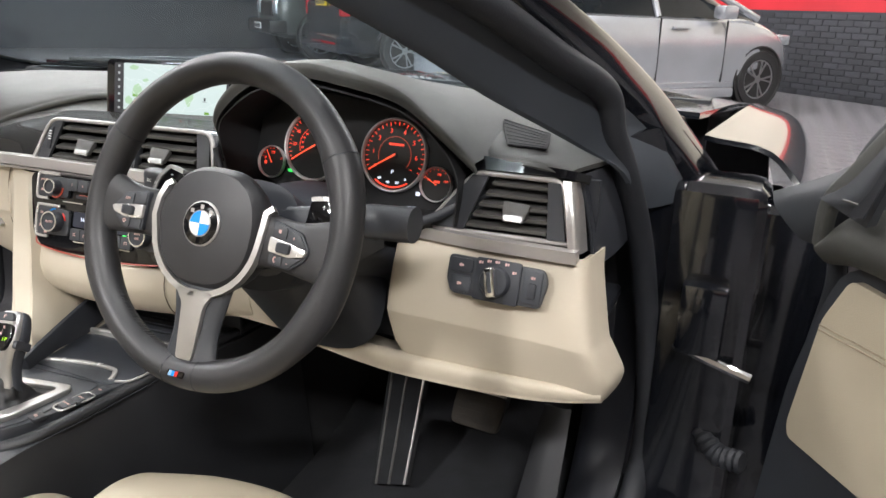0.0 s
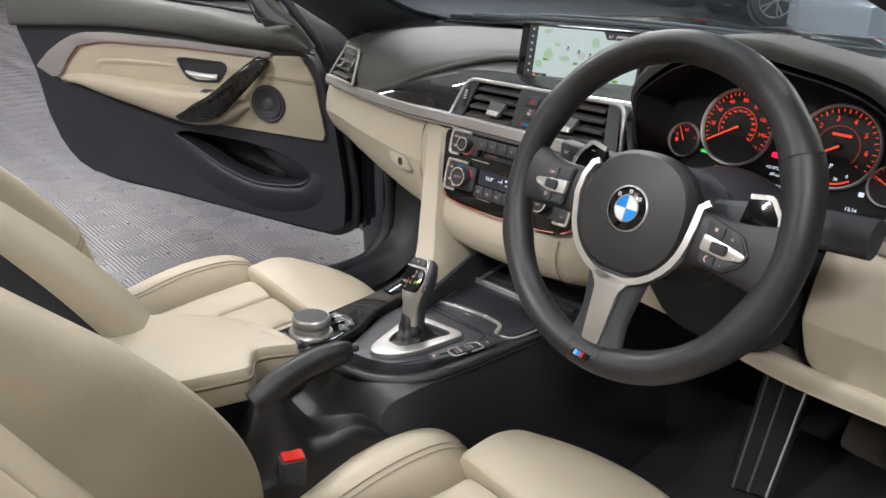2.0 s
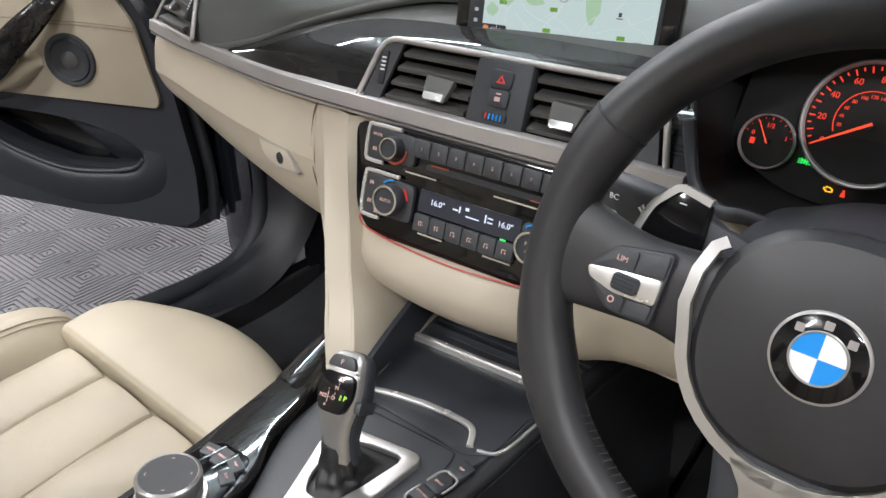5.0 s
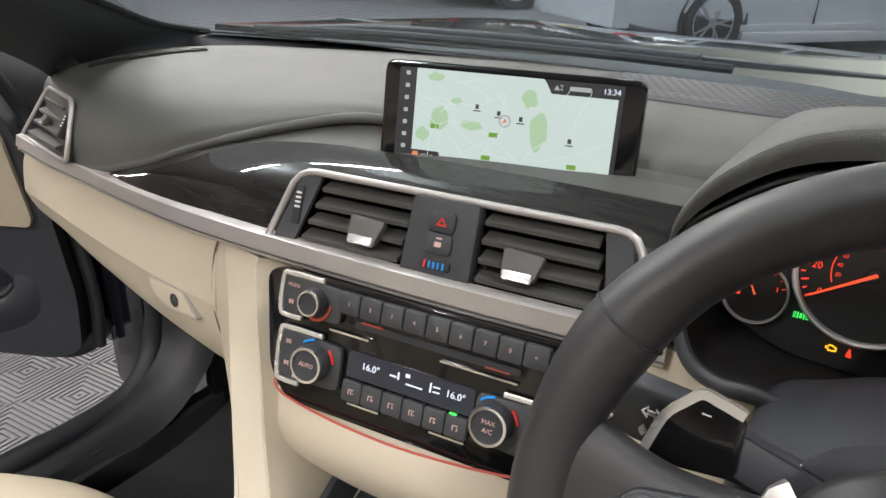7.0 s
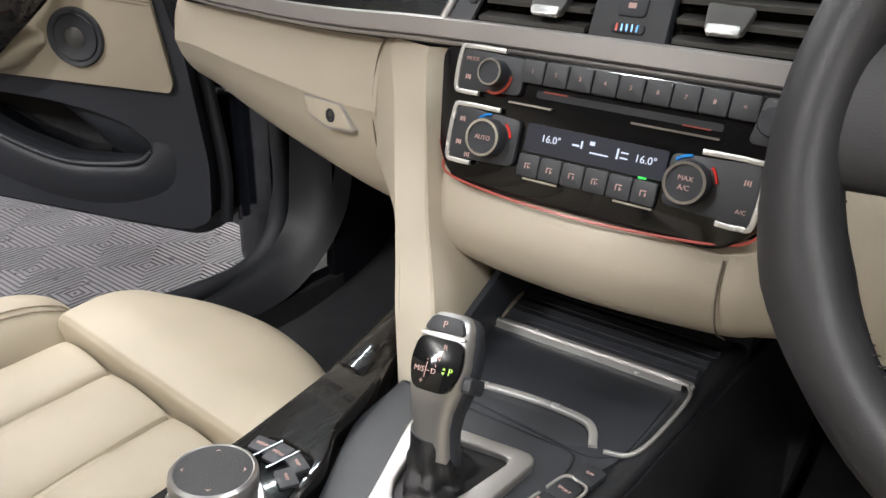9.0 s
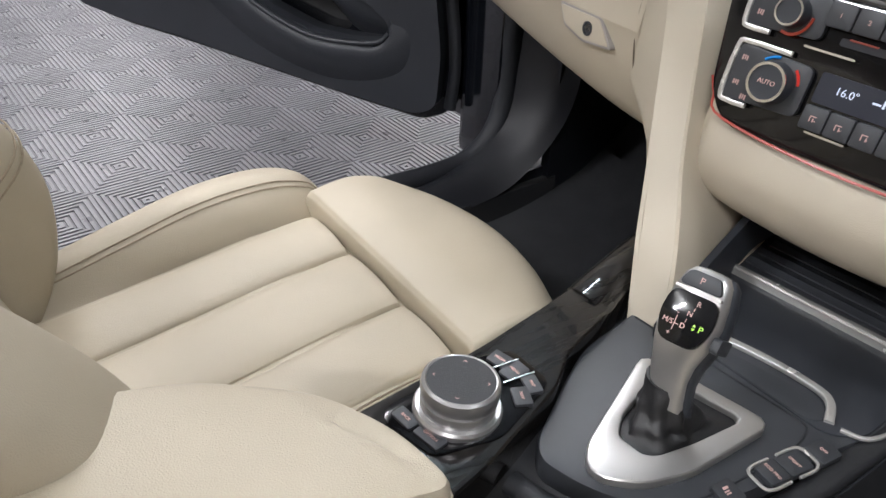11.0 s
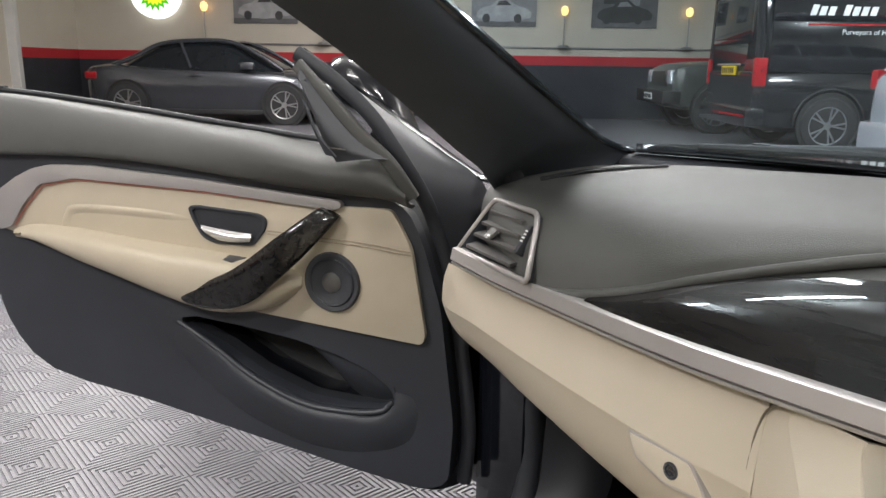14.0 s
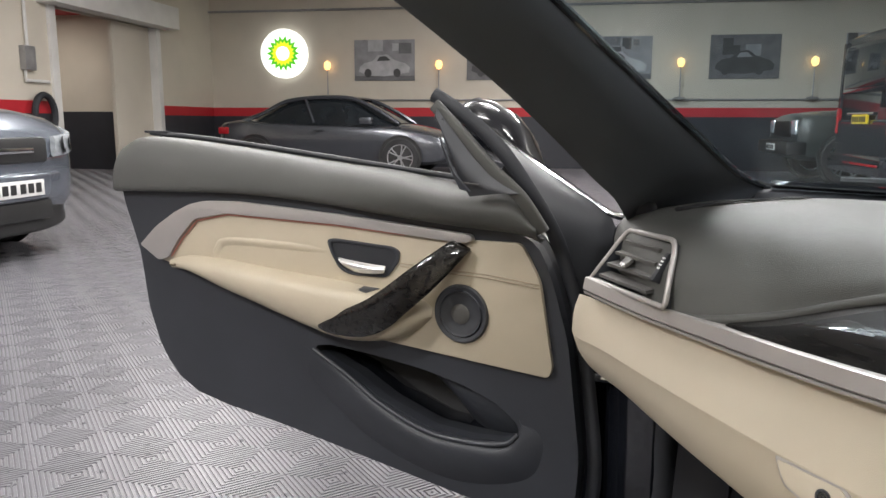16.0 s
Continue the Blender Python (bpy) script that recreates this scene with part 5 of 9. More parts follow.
part("badge_rim", lathe([(0.0212, 0.0200), (0.0228, 0.0195), (0.0238, 0.0185), (0.0238, 0.0172), (0.0212, 0.0172)], 48), STRIP, bd, "", BW)
part("badge_ring", lathe([(0.0128, 0.0205), (0.0136, 0.0212), (0.0142, 0.0205), (0.0128, 0.0205)], 40), STRIP, bd, "", BW)
for k in range(4):
    q = [(0, 0)] + [(0.0128 * math.cos(radians(90 * k + a)), 0.0128 * math.sin(radians(90 * k + a))) for a in range(0, 91, 10)]
    part("quarter", prism(q, 0.0205, 0.0211), BLUE if k % 2 else WHITE, bd, "", BW)
for k in range(3):
    a = 135 - 45 * k
    part("badge_mark", prism(rrect(-0.0022, 0.0022, -0.0022, 0.0022, 0.0005, 2), 0.0205, 0.0208), STRIP, bd, "", BW @ Matrix.Translation((0.0173 * math.cos(radians(a)), 0.0173 * math.sin(radians(a)), 0)))
mb = part("sport_badge", prism(rpoly([(-0.012, -0.0035), (0.010, -0.0035), (0.012, 0.0035), (-0.010, 0.0035)], 0.001, 2), 0.012, 0.0180, 0.0005), PIANO, wheel, "small striped badge", at(WM, 0.0, -0.163))
for k, mm in enumerate((LIGHTBLUE, BLUE, RED)):
    part("stripe", prism([(-0.009 + k * 0.004, -0.0028), (-0.005 + k * 0.004, -0.0028), (-0.0035 + k * 0.004, 0.0028), (-0.0075 + k * 0.004, 0.0028)], 0.018, 0.0184), mm, mb, "", at(WM, 0.0, -0.163))

# ---- cream knee panel, driver's side ----
KNEE = [(0.772, 0.224, 0.453, 0.698), (0.752, 0.214, 0.452, 0.701), (0.720, 0.203, 0.451, 0.709), (0.680, 0.1925, 0.451, 0.719), (0.671, 0.1915, 0.452, 0.723), (0.655, 0.1945, 0.454, 0.731), (0.632, 0.2000, 0.462, 0.740), (0.613, 0.2070, 0.478, 0.737), (0.603, 0.222, 0.480, 0.732), (0.600, 0.28, 0.480, 0.72)]
cols_ = []
for f in (0.0, 0.02, 0.25, 0.5, 0.75, 0.95, 0.99, 1.0):
    col_ = []
    for z, y, x0, x1 in KNEE:
        e = max(0.0, (f - 0.95) / 0.05)
        col_.append(V(x0 + (x1 - x0) * f, y + (0.012 if f == 0 else 0) + 0.006 * e + 0.055 * e ** 3, z - 0.008 * (1 - f) * (z < 0.65)))
    cols_.append(col_)
part("knee_panel", patch(cols_, 4, 5, 0.006), CREAM_TRIM, dash, "cream panel under the steering column")
part("knee_panel_foot", patch([[V(x, y + 0.004, zt + 0.003), V(x, y - 0.002, zt), V(x, y, zb + 0.003), V(x, y + 0.008, zb), V(x, 0.28, zb - 0.002)] for x, y, zt, zb in ((0.325, 0.206, 0.608, 0.595), (0.40, 0.203, 0.606, 0.589), (0.463, 0.201, 0.607, 0.587), (0.56, 0.201, 0.609, 0.590), (0.64, 0.202, 0.613, 0.596), (0.69, 0.204, 0.616, 0.604), (0.727, 0.210, 0.618, 0.611))], 4, 4, 0.005), CREAM_TRIM, dash, "cream lower lip of the knee panel")
part("knee_panel_left", patch([[V(0.160, 0.216, 0.798), V(0.162, 0.207, 0.745), V(0.17, 0.195, 0.672), V(0.18, 0.205, 0.61)], [V(0.212, 0.208, 0.790), V(0.216, 0.206, 0.740), V(0.23, 0.198, 0.660), V(0.24, 0.208, 0.607)], [V(0.268, 0.206, 0.786), V(0.278, 0.209, 0.715), V(0.30, 0.203, 0.642), V(0.345, 0.212, 0.600)]], 5, 5, 0.006), CREAM_TRIM, dash, "cream panel beside the steering column")
# Black sheet behind the column opening, standing in for its unlit depth.
part("column_gap_shade", patch([[V(0.22, 0.26, 0.76), V(0.35, 0.262, 0.76), V(0.46, 0.26, 0.76)], [V(0.24, 0.27, 0.60), V(0.35, 0.27, 0.60), V(0.46, 0.27, 0.60)]], 4, 4, 0.004), RUBBER, dash)
LS = axes_at((0.596, 0.1965, 0.739), (1, 0, 0), (0.0, -0.95, 0.28))
sw = thing("light_switch", (0.596, 0.20, 0.70), "black headlamp switch panel with a chrome rotary knob", "switch")
part("panel", prism(rpoly([(-0.062, 0.022), (0.056, 0.021), (0.062, 0.006), (0.056, -0.024), (-0.054, -0.024), (-0.062, -0.008)], 0.006), -0.004, 0.004, 0.002), DARK2, sw, "black plastic switch panel", LS)
for x0, x1, y0, y1 in ((-0.058, -0.030, 0.002, 0.019), (-0.056, -0.030, -0.021, -0.001), (0.034, 0.056, -0.020, 0.018)):
    part("key", prism(rrect(x0, x1, y0, y1, 0.003), 0.003, 0.006, 0.0012), DARK, sw, "black key", LS)
part("key_plate", prism(rpoly([(-0.026, 0.024), (0.030, 0.024), (0.030, -0.026), (-0.026, -0.026)], 0.004), 0.002, 0.0065, 0.0015), DARK, sw, "", LS)
rk = part("rotary_knob", lathe([(0.019, 0.005), (0.018, 0.011), (0.016, 0.013), (0.0, 0.013)], 32), DARK, sw, "black rotary knob", at(LS, 0.000, -0.002))
part("grip", prism(rpoly([(-0.006, 0.017), (0.006, 0.017), (0.006, -0.017), (-0.006, -0.017)], 0.003), 0.012, 0.026, 0.002), CHROME, rk, "chrome grip bar", at(LS, 0.000, -0.002, 0, 14))
part("grip_mark", prism(rrect(-0.0022, 0.0022, -0.012, 0.012, 0.001, 2), 0.026, 0.0266), DARK, rk, "", at(LS, 0.000, -0.002, 0, 14))
for x, y in ((-0.044, 0.011), (-0.044, -0.011), (-0.020, 0.018), (-0.010, 0.0205), (0.000, 0.021), (0.012, 0.020), (0.022, 0.012), (0.045, 0.010)):
    part("symbol", joined(prism(rrect(x - 0.0024, x + 0.0002, y - 0.0018, y + 0.0018, 0.0008, 2), 0.0062, 0.007), prism(rrect(x + 0.0009, x + 0.0026, y - 0.0014, y + 0.0014, 0.0003, 2), 0.0062, 0.007)), PINK_MARK, sw, "", LS)
part("dimmer_wheel", prism(rrect(0.041, 0.050, -0.014, 0.004, 0.002), 0.005, 0.009, 0.0015), RUBBER, sw, "ribbed dimmer wheel", LS)

# ---- centre console ----
con = thing("centre_console", (0, 0, 0.2), "black centre console with storage trays and veneer edge", "console")
CB = [(-0.62, 0.105, 0.425), (-0.40, 0.105, 0.425), (-0.25, 0.104, 0.430), (-0.175, 0.100, 0.438), (-0.150, 0.090, 0.455), (-0.130, 0.086, 0.492), (-0.10, 0.094, 0.508), (0.0, 0.098, 0.512), (0.12, 0.110, 0.515), (0.25, 0.118, 0.517), (0.42, 0.124, 0.520)]
rows = []
for y, hw, zt in CB:
    rows.append([V(-hw - 0.035, y, 0.20), V(-hw - 0.02, y, 0.36), V(-hw - 0.006, y, zt - 0.02), V(-hw + 0.012, y, zt), V(0, y, zt + 0.002), V(hw - 0.012, y, zt), V(hw + 0.002, y, zt - 0.014), V(hw + 0.022, y, 0.40), V(hw + 0.045, y, 0.20)])
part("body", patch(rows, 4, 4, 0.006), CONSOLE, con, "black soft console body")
part("top_panel", prism(rpoly([(-0.108, 0.30), (-0.100, 0.09), (-0.0864, -0.0142), (-0.0637, -0.0557), (-0.036, -0.106), (-0.020, -0.116), (0.012, -0.107), (0.0504, -0.0826), (0.0698, -0.0481), (0.0808, 0.0109), (0.0876, 0.0628), (0.0964, 0.0994), (0.106, 0.20), (0.112, 0.30)], 0.02), 0.498, 0.527, 0.004), DARK2, con, "dark grey gear surround panel")
rim_path = cr([V(0.107, 0.42, 0.524), V(0.1035, 0.24, 0.522), V(0.0985, 0.06, 0.519), V(0.0900, -0.02, 0.515), V(0.0770, -0.064, 0.511), V(0.045, -0.101, 0.506), V(0.002, -0.122, 0.503), V(-0.032, -0.130, 0.501)], 6)
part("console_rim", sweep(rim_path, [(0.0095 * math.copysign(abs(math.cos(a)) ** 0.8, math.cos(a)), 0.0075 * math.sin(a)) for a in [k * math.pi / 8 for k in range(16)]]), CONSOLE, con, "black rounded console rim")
part("rim_groove", tube([p + V(0.0095, -0.004, -0.004) for p in rim_path[6:]], 0.0012, 6), RUBBER, con)
part("panel_seam", tube(cr([V(0.0447, -0.087, 0.5275), V(0.0560, -0.062, 0.5275), V(0.0636, -0.0392, 0.5275), V(0.0700, 0.030, 0.5275), V(0.0672, 0.058, 0.5275), V(0.058, 0.0655, 0.5275), V(0.0242, 0.0628, 0.5275), V(-0.09, 0.052, 0.5275)], 5), 0.0009, 6), RUBBER, con)
tray = rpoly([(-0.102, 0.172), (0.096, 0.190), (0.098, 0.088), (0.078, 0.064), (-0.094, 0.062)], 0.016, 5)
part("cupholder_lid", prism(shrunk(tray, 0.004), 0.522, 0.5285, 0.001), DARK, con, "black ribbed cup holder lid")
part("tray_frame", sweep(cr([V(-0.104, 0.10, 0.5315), V(-0.106, 0.158, 0.5325), V(-0.098, 0.178, 0.5335), V(0.0, 0.190, 0.5345), V(0.088, 0.199, 0.5345), V(0.1005, 0.192, 0.5335), V(0.1040, 0.172, 0.5320), V(0.1025, 0.112, 0.5305), V(0.096, 0.088, 0.5300), V(0.080, 0.080, 0.5298)], 4), [rrect(-h, h, -0.002, 0.0012, 0.0008, 3) for h in [0.0016] * 9 + [0.0030] * 11 + [0.0016] * 17]), BRIGHT, con, "bright tray frame")
part("frame_face", sweep([V(-0.101, 0.1765, 0.5275), V(0.0, 0.1875, 0.5275), V(0.092, 0.1965, 0.5275)], [(0.0016, 0.0065), (-0.0016, 0.0065), (-0.0036, -0.0045), (0.0016, -0.0045)]), BRIGHT, con, "bright tray edge face")
part("lid_bar", sweep(cr([V(-0.060, 0.080, 0.5300), V(-0.030, 0.090, 0.5310), V(0.0106, 0.0985, 0.5318), V(0.048, 0.1015, 0.5318), V(0.062, 0.096, 0.5312), V(0.0715, 0.0795, 0.5295)], 5), rrect(-0.0036, 0.0036, -0.003, 0.0016, 0.0014, 3)), BRIGHT, con, "bright grip bar")
part("lid_step", prism(rpoly([(-0.094, 0.066), (-0.030, 0.0875), (0.0106, 0.0955), (0.047, 0.0985), (0.060, 0.093), (0.068, 0.078), (0.060, 0.069)], 0.006), 0.5265, 0.5290, 0.0008), DARK2, con, "dark grey sliding lid edge")
for i in range(5):
    y = 0.212 + i * 0.0215
    part("tray_rib", sweep([V(-0.090 - 0.002 * i, y, 0.5285), V(0.094 + 0.002 * i, y + 0.017, 0.5285)], [(0.0080, 0.0), (0.0016, 0.0016), (0.0, 0.0022), (-0.0016, 0.0016), (-0.0080, 0.0), (-0.0080, -0.003), (0.0080, -0.003)]), DARK2, con, "dark rubber rib")
ct = rpoly([(-0.114, -0.215), (-0.118, -0.15), (-0.1214, -0.092), (-0.1328, -0.0144), (-0.1443, 0.052), (-0.157, 0.120), (-0.150, 0.136), (-0.137, 0.132), (-0.113, 0.07), (-0.094, 0.0189), (-0.0795, -0.0356), (-0.0550, -0.0715), (-0.038, -0.125), (-0.0265, -0.159), (-0.0150, -0.215)], 0.012)
part("veneer_edge", prism(ct, 0.505, 0.541, 0.007, 3), WOOD_Y, con, "dark glossy veneer edge")
part("veneer_nose", loft([[V(-0.122 - 0.025 * t, 0.02 + 0.115 * t, 0.536 + 0.013 * t) + V(math.cos(a) * (0.020 - 0.005 * t * t), 0, math.sin(a) * (0.008 + 0.004 * t)) for a in [i * math.pi / 8 for i in range(16)]] for t in (0, 0.25, 0.5, 0.75, 0.92, 1.0)]), WOOD_Y, con, "raised glossy veneer nose")

gear = thing("gear_selector", (0, -0.03, 0.525), "silver and black gear selector with a leather gaiter", "gear lever")
ANG = [2 * math.pi * i / 72 for i in range(72)]
so = star(rpoly([(0.004, -0.0985), (-0.0093, -0.0855), (-0.033, -0.027), (-0.0486, 0.0108), (-0.044, 0.018), (-0.0102, 0.0270), (0.0439, 0.0385), (0.0515, 0.033), (0.0473, -0.0435), (0.036, -0.0772), (0.018, -0.0965)], 0.010, 5), (0.006, -0.026), ANG)
sh = star(rpoly([(-0.002, -0.0615), (-0.0136, -0.0459), (-0.024, -0.010), (-0.0305, 0.0075), (-0.002, 0.0162), (0.0333, 0.0245), (0.0365, 0.018), (0.031, -0.025), (0.0249, -0.0519), (0.0185, -0.0600)], 0.005, 4), (0.006, -0.026), ANG)
part("shroud", prism(so, 0.526, 0.5345, 0.0026, 3, hole=sh), SILVER, gear, "satin silver shroud")
rows = []
for k in range(13):
    t = k / 12
    q = t ** 0.55
    c = V(0.006, -0.026, 0).lerp(V(-0.003, -0.020, 0), t)
    row = []
    for i, (u, v) in enumerate(sh):
        a = ANG[i]
        fold = 0.0016 * math.sin(7 * a + 5 * t) * math.sin(math.pi * t) + 0.0012 * math.sin(3 * a - 16 * t) * math.sin(math.pi * t)
        p = V(u, v, 0).lerp(c + V(math.cos(a) * 0.0155, math.sin(a) * 0.0135, 0), q)
        row.append(p + V(math.cos(a), math.sin(a), 0) * fold + V(0, 0, 0.529 + 0.037 * t ** 1.7 + 0.0016 * math.sin(11 * t + 2 * a) * math.sin(math.pi * t)))
    rows.append(row)
part("gaiter", loft(rows), GAITER, gear, "black leather gaiter")
KM = axes_at((-0.004, -0.012, 0.618), (0.985, 0.05, -0.12), (0.12, -0.80, 0.58)) @ Matrix.Rotation(radians(13), 4, "Z")


def knob_rings(du, dw, grow):
    """Rounded sections of the lever from its crown down to the gaiter."""
    out = []
    for v, a, b, w, u in ((0.0330, 0.006, 0.003, -0.007, 0.0), (0.0318, 0.0120, 0.007, -0.007, 0.0), (0.0270, 0.0165, 0.0105, -0.0072, 0.0), (0.014, 0.0200, 0.0130, -0.0080, 0.0), (0.0, 0.0218, 0.0138, -0.0085, 0.0), (-0.012, 0.0212, 0.0138, -0.0090, 0.0), (-0.022, 0.0188, 0.0136, -0.0115, -0.001), (-0.032, 0.0160, 0.0130, -0.0160, -0.002), (-0.044, 0.0140, 0.0122, -0.0215, -0.002), (-0.058, 0.0130, 0.0118, -0.0275, 0.0005), (-0.066, 0.0132, 0.0118, -0.0310, 0.002)):
        out.append([KM @ p for p in ring((u + du, v, w + dw), a + grow, b + grow, 28, (1, 0, 0), (0, 0, 1), 2.7)])
    return out


part("knob", loft(knob_rings(0.0, 0.0, 0.0)), SILVER, gear, "satin silver spoon-shaped lever")
part("knob_back", loft(knob_rings(0.0032, -0.0055, -0.0004)), DARK, gear, "black lever back")
part("release_key", prism(rrect(-0.012, 0.014, -0.017, -0.006, 0.003), 0.020, 0.0262, 0.0015), DARK2, gear, "black release key", KM @ Matrix.Rotation(radians(90), 4, "Y") @ Matrix.Translation((0.010, 0, 0)))
fc = part("selector_face", prism(rpoly([(-0.0165, 0.0140), (0.0165, 0.0140), (0.0188, -0.004), (0.0130, -0.0215), (-0.0130, -0.0215), (-0.0188, -0.004)], 0.007), 0.001, 0.0066, 0.0008), PIANO, gear, "gloss black selector face", KM)
pk = part("park_key", prism(rpoly([(-0.0105, 0.0290), (0.0105, 0.0290), (0.0152, 0.0178), (-0.0152, 0.0178)], 0.004), 0.000, 0.0064, 0.0010), DARK2, gear, "grey park key", KM)
part("key_line", prism(rrect(-0.0160, 0.0160, 0.0148, 0.0168, 0.0008, 2), 0.001, 0.0062), STRIP, gear, "", KM)
letters("P", 0.0065, at(KM, 0.000, 0.0232, 0.0066), PINK_MARK, pk)
for tx, x, y in (("R", 0.0045, 0.0085), ("N", 0.0015, 0.0005), ("D", 0.0000, -0.0085), ("M/S", -0.0105, -0.0085), ("+", -0.0070, -0.0160), ("-", -0.0060, -0.0010)):
    letters(tx, 0.0050, at(KM, x, y, 0.0068), PINK_MARK, fc)
for x0, x1, y0, y1 in ((0.0028, 0.0033, 0.0032, 0.0056), (0.0005, 0.0010, -0.0056, -0.0032), (-0.0060, -0.0055, -0.0135, -0.0030), (-0.0055, -0.0028, -0.0089, -0.0084)):
    part("gate_line", prism(rrect(x0, x1, y0, y1, 0.0002, 2), 0.0066, 0.0069), PINK_MARK, fc, "", KM)
letters("P", 0.0062, at(KM, 0.0120, -0.0065, 0.0068), LIME_GLOW, fc)
part("active_mark", joined(prism([(0.0060, -0.0060), (0.0084, -0.0060), (0.0072, -0.0042)], 0.0066, 0.0069), prism([(0.0060, -0.0072), (0.0072, -0.0090), (0.0084, -0.0072)], 0.0066, 0.0069)), LIME_GLOW, fc, "", KM)

idr = thing("rotary_controller", (-0.075, -0.147, 0.54), "black and chrome rotary controller with menu keys", "control knob")
part("base_plate", prism(rpoly([(-0.106, -0.186), (-0.095, -0.194), (-0.052, -0.183), (-0.040, -0.135), (-0.050, -0.104), (-0.062, -0.072), (-0.103, -0.074), (-0.112, -0.100)], 0.008), 0.538, 0.5430, 0.002), PIANO, idr, "gloss black key plate")
im = pose(-0.0775, -0.145, 0.5425, -4, 0, 0)
part("base_ring", lathe([(0.0315, -0.001), (0.0315, 0.003), (0.0300, 0.005), (0.0265, 0.005)], 48), DIAL, idr, "dark bright base ring", im)
part("dial", lathe([(0.0265, 0.004), (0.0268, 0.011), (0.0262, 0.0125), (0.0272, 0.014), (0.0278, 0.022), (0.0272, 0.026), (0.0250, 0.0278), (0.0240, 0.0272)], 48), DIAL, idr, "dark bright turning dial", im)
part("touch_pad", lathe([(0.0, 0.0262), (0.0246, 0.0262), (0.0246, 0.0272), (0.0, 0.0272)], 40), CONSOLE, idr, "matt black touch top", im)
for k in range(4):
    a = radians(45 + 90 * k)
    part("arrow_mark", prism([(-0.0018, -0.0008), (0, 0.0010), (0.0018, -0.0008), (0, 0.0)], 0.0272, 0.0274), PINK_MARK, idr, "", im @ Matrix.Translation((0.019 * math.cos(a), 0.019 * math.sin(a), 0)) @ Matrix.Rotation(a - math.pi / 2, 4, "Z"))
for tx, x, y, rz, hw, hh in (("BACK", -0.0885, -0.1805, 6, 0.0100, 0.0058), ("OPTION", -0.0655, -0.1760, 10, 0.0115, 0.0058), ("MEDIA", -0.0985, -0.0900, 14, 0.0085, 0.0070), ("MENU", -0.0830, -0.0890, 4, 0.0068, 0.0100), ("MAP", -0.0655, -0.0870, -18, 0.0088, 0.0058), ("NAV", -0.0605, -0.1010, -26, 0.0088, 0.0066)):
    kk = part("menu_key", prism(rrect(-hw, hw, -hh, hh, 0.0016), 0.541, 0.5452, 0.0008), DARK2, idr, "dark grey menu key", pose(x, y, 0, 0, 0, rz))
    letters(tx, 0.0034, pose(x, y, 0.5454, 0, 0, rz), PINK_MARK, kk)
for x0, y0, x1, y1 in ((-0.0945, -0.1060, -0.0905, -0.0790), (-0.0775, -0.1040, -0.0735, -0.0780)):
    part("key_divider", sweep([V(x0, y0, 0.5448), V(x1, y1, 0.5448)], rrect(-0.0009, 0.0009, -0.002, 0.0009, 0.0003, 2)), CHROME, idr, "bright key divider")
swt = thing("drive_mode_switches", (0.08, 0.01, 0.527), "row of dark console switches with a bright surround", "switch")
for tx, x, y, hl in (("OFF", 0.0845, 0.0510, 0.0100), ("SPORT", 0.0790, 0.0250, 0.0105), ("ECO PRO", 0.0755, 0.0055, 0.0088), ("", 0.0690, -0.0330, 0.0085)):
    kk = part("key", prism(rrect(-0.0085, 0.0085, -hl, hl, 0.002), 0.525, 0.5305, 0.0012), DARK2, swt, "dark grey key", pose(x, y, 0, 0, 0, -9))
    if tx:
        letters(tx, 0.0034, pose(x, y, 0.5307, 0, 0, -9), PINK_MARK, kk)
    else:
        part("symbol", joined(prism(rrect(-0.004, -0.002, -0.0022, 0.0022, 0.0006, 2), 0.5304, 0.5308), prism(rrect(-0.0008, 0.0002, -0.003, 0.001, 0.0003, 2), 0.5304, 0.5308), prism(rrect(0.001, 0.002, -0.003, 0.001, 0.0003, 2), 0.5304, 0.5308)), PINK_MARK, kk, "", pose(x, y, 0, 0, 0, -9))
sp = pose(0.0773, 0.0160, 0.5285, 0, 0, -9)
for sg_ in (1, -1):
    part("surround", tube(cr([sp @ V(u, sg_ * v, 0) for u, v in ((0.0105, 0.004), (0.0105, 0.018), (0.0075, 0.0245), (0.0, 0.0255), (-0.0075, 0.0245), (-0.0105, 0.018), (-0.0105, 0.004))], 3), 0.0013, 6), BRIGHT, swt, "bright surround")

hb = thing("handbrake", (0.05, -0.22, 0.42), "black leather handbrake lever with a slack gaiter", "handbrake")
part("lever", sweep(cr([V(0.067, -0.168, 0.590), V(0.066, -0.21, 0.589), V(0.065, -0.255, 0.580), V(0.064, -0.300, 0.560)], 6), [circle(r, 12, r * 1.15) for r in [0.009, 0.012, 0.0135, 0.0142, 0.0145, 0.0148] + [0.0155] * 13]), GAITER, hb, "black leather lever grip")
part("release_button", tube([V(0.067, -0.158, 0.590), V(0.067, -0.170, 0.590)], 0.0055, 12), DARK2, hb)
part("grip_seam", tube(cr([V(0.072, -0.185, 0.6025), V(0.071, -0.23, 0.600), V(0.069, -0.275, 0.586)], 4), 0.0009, 5), GREY_STITCH, hb)


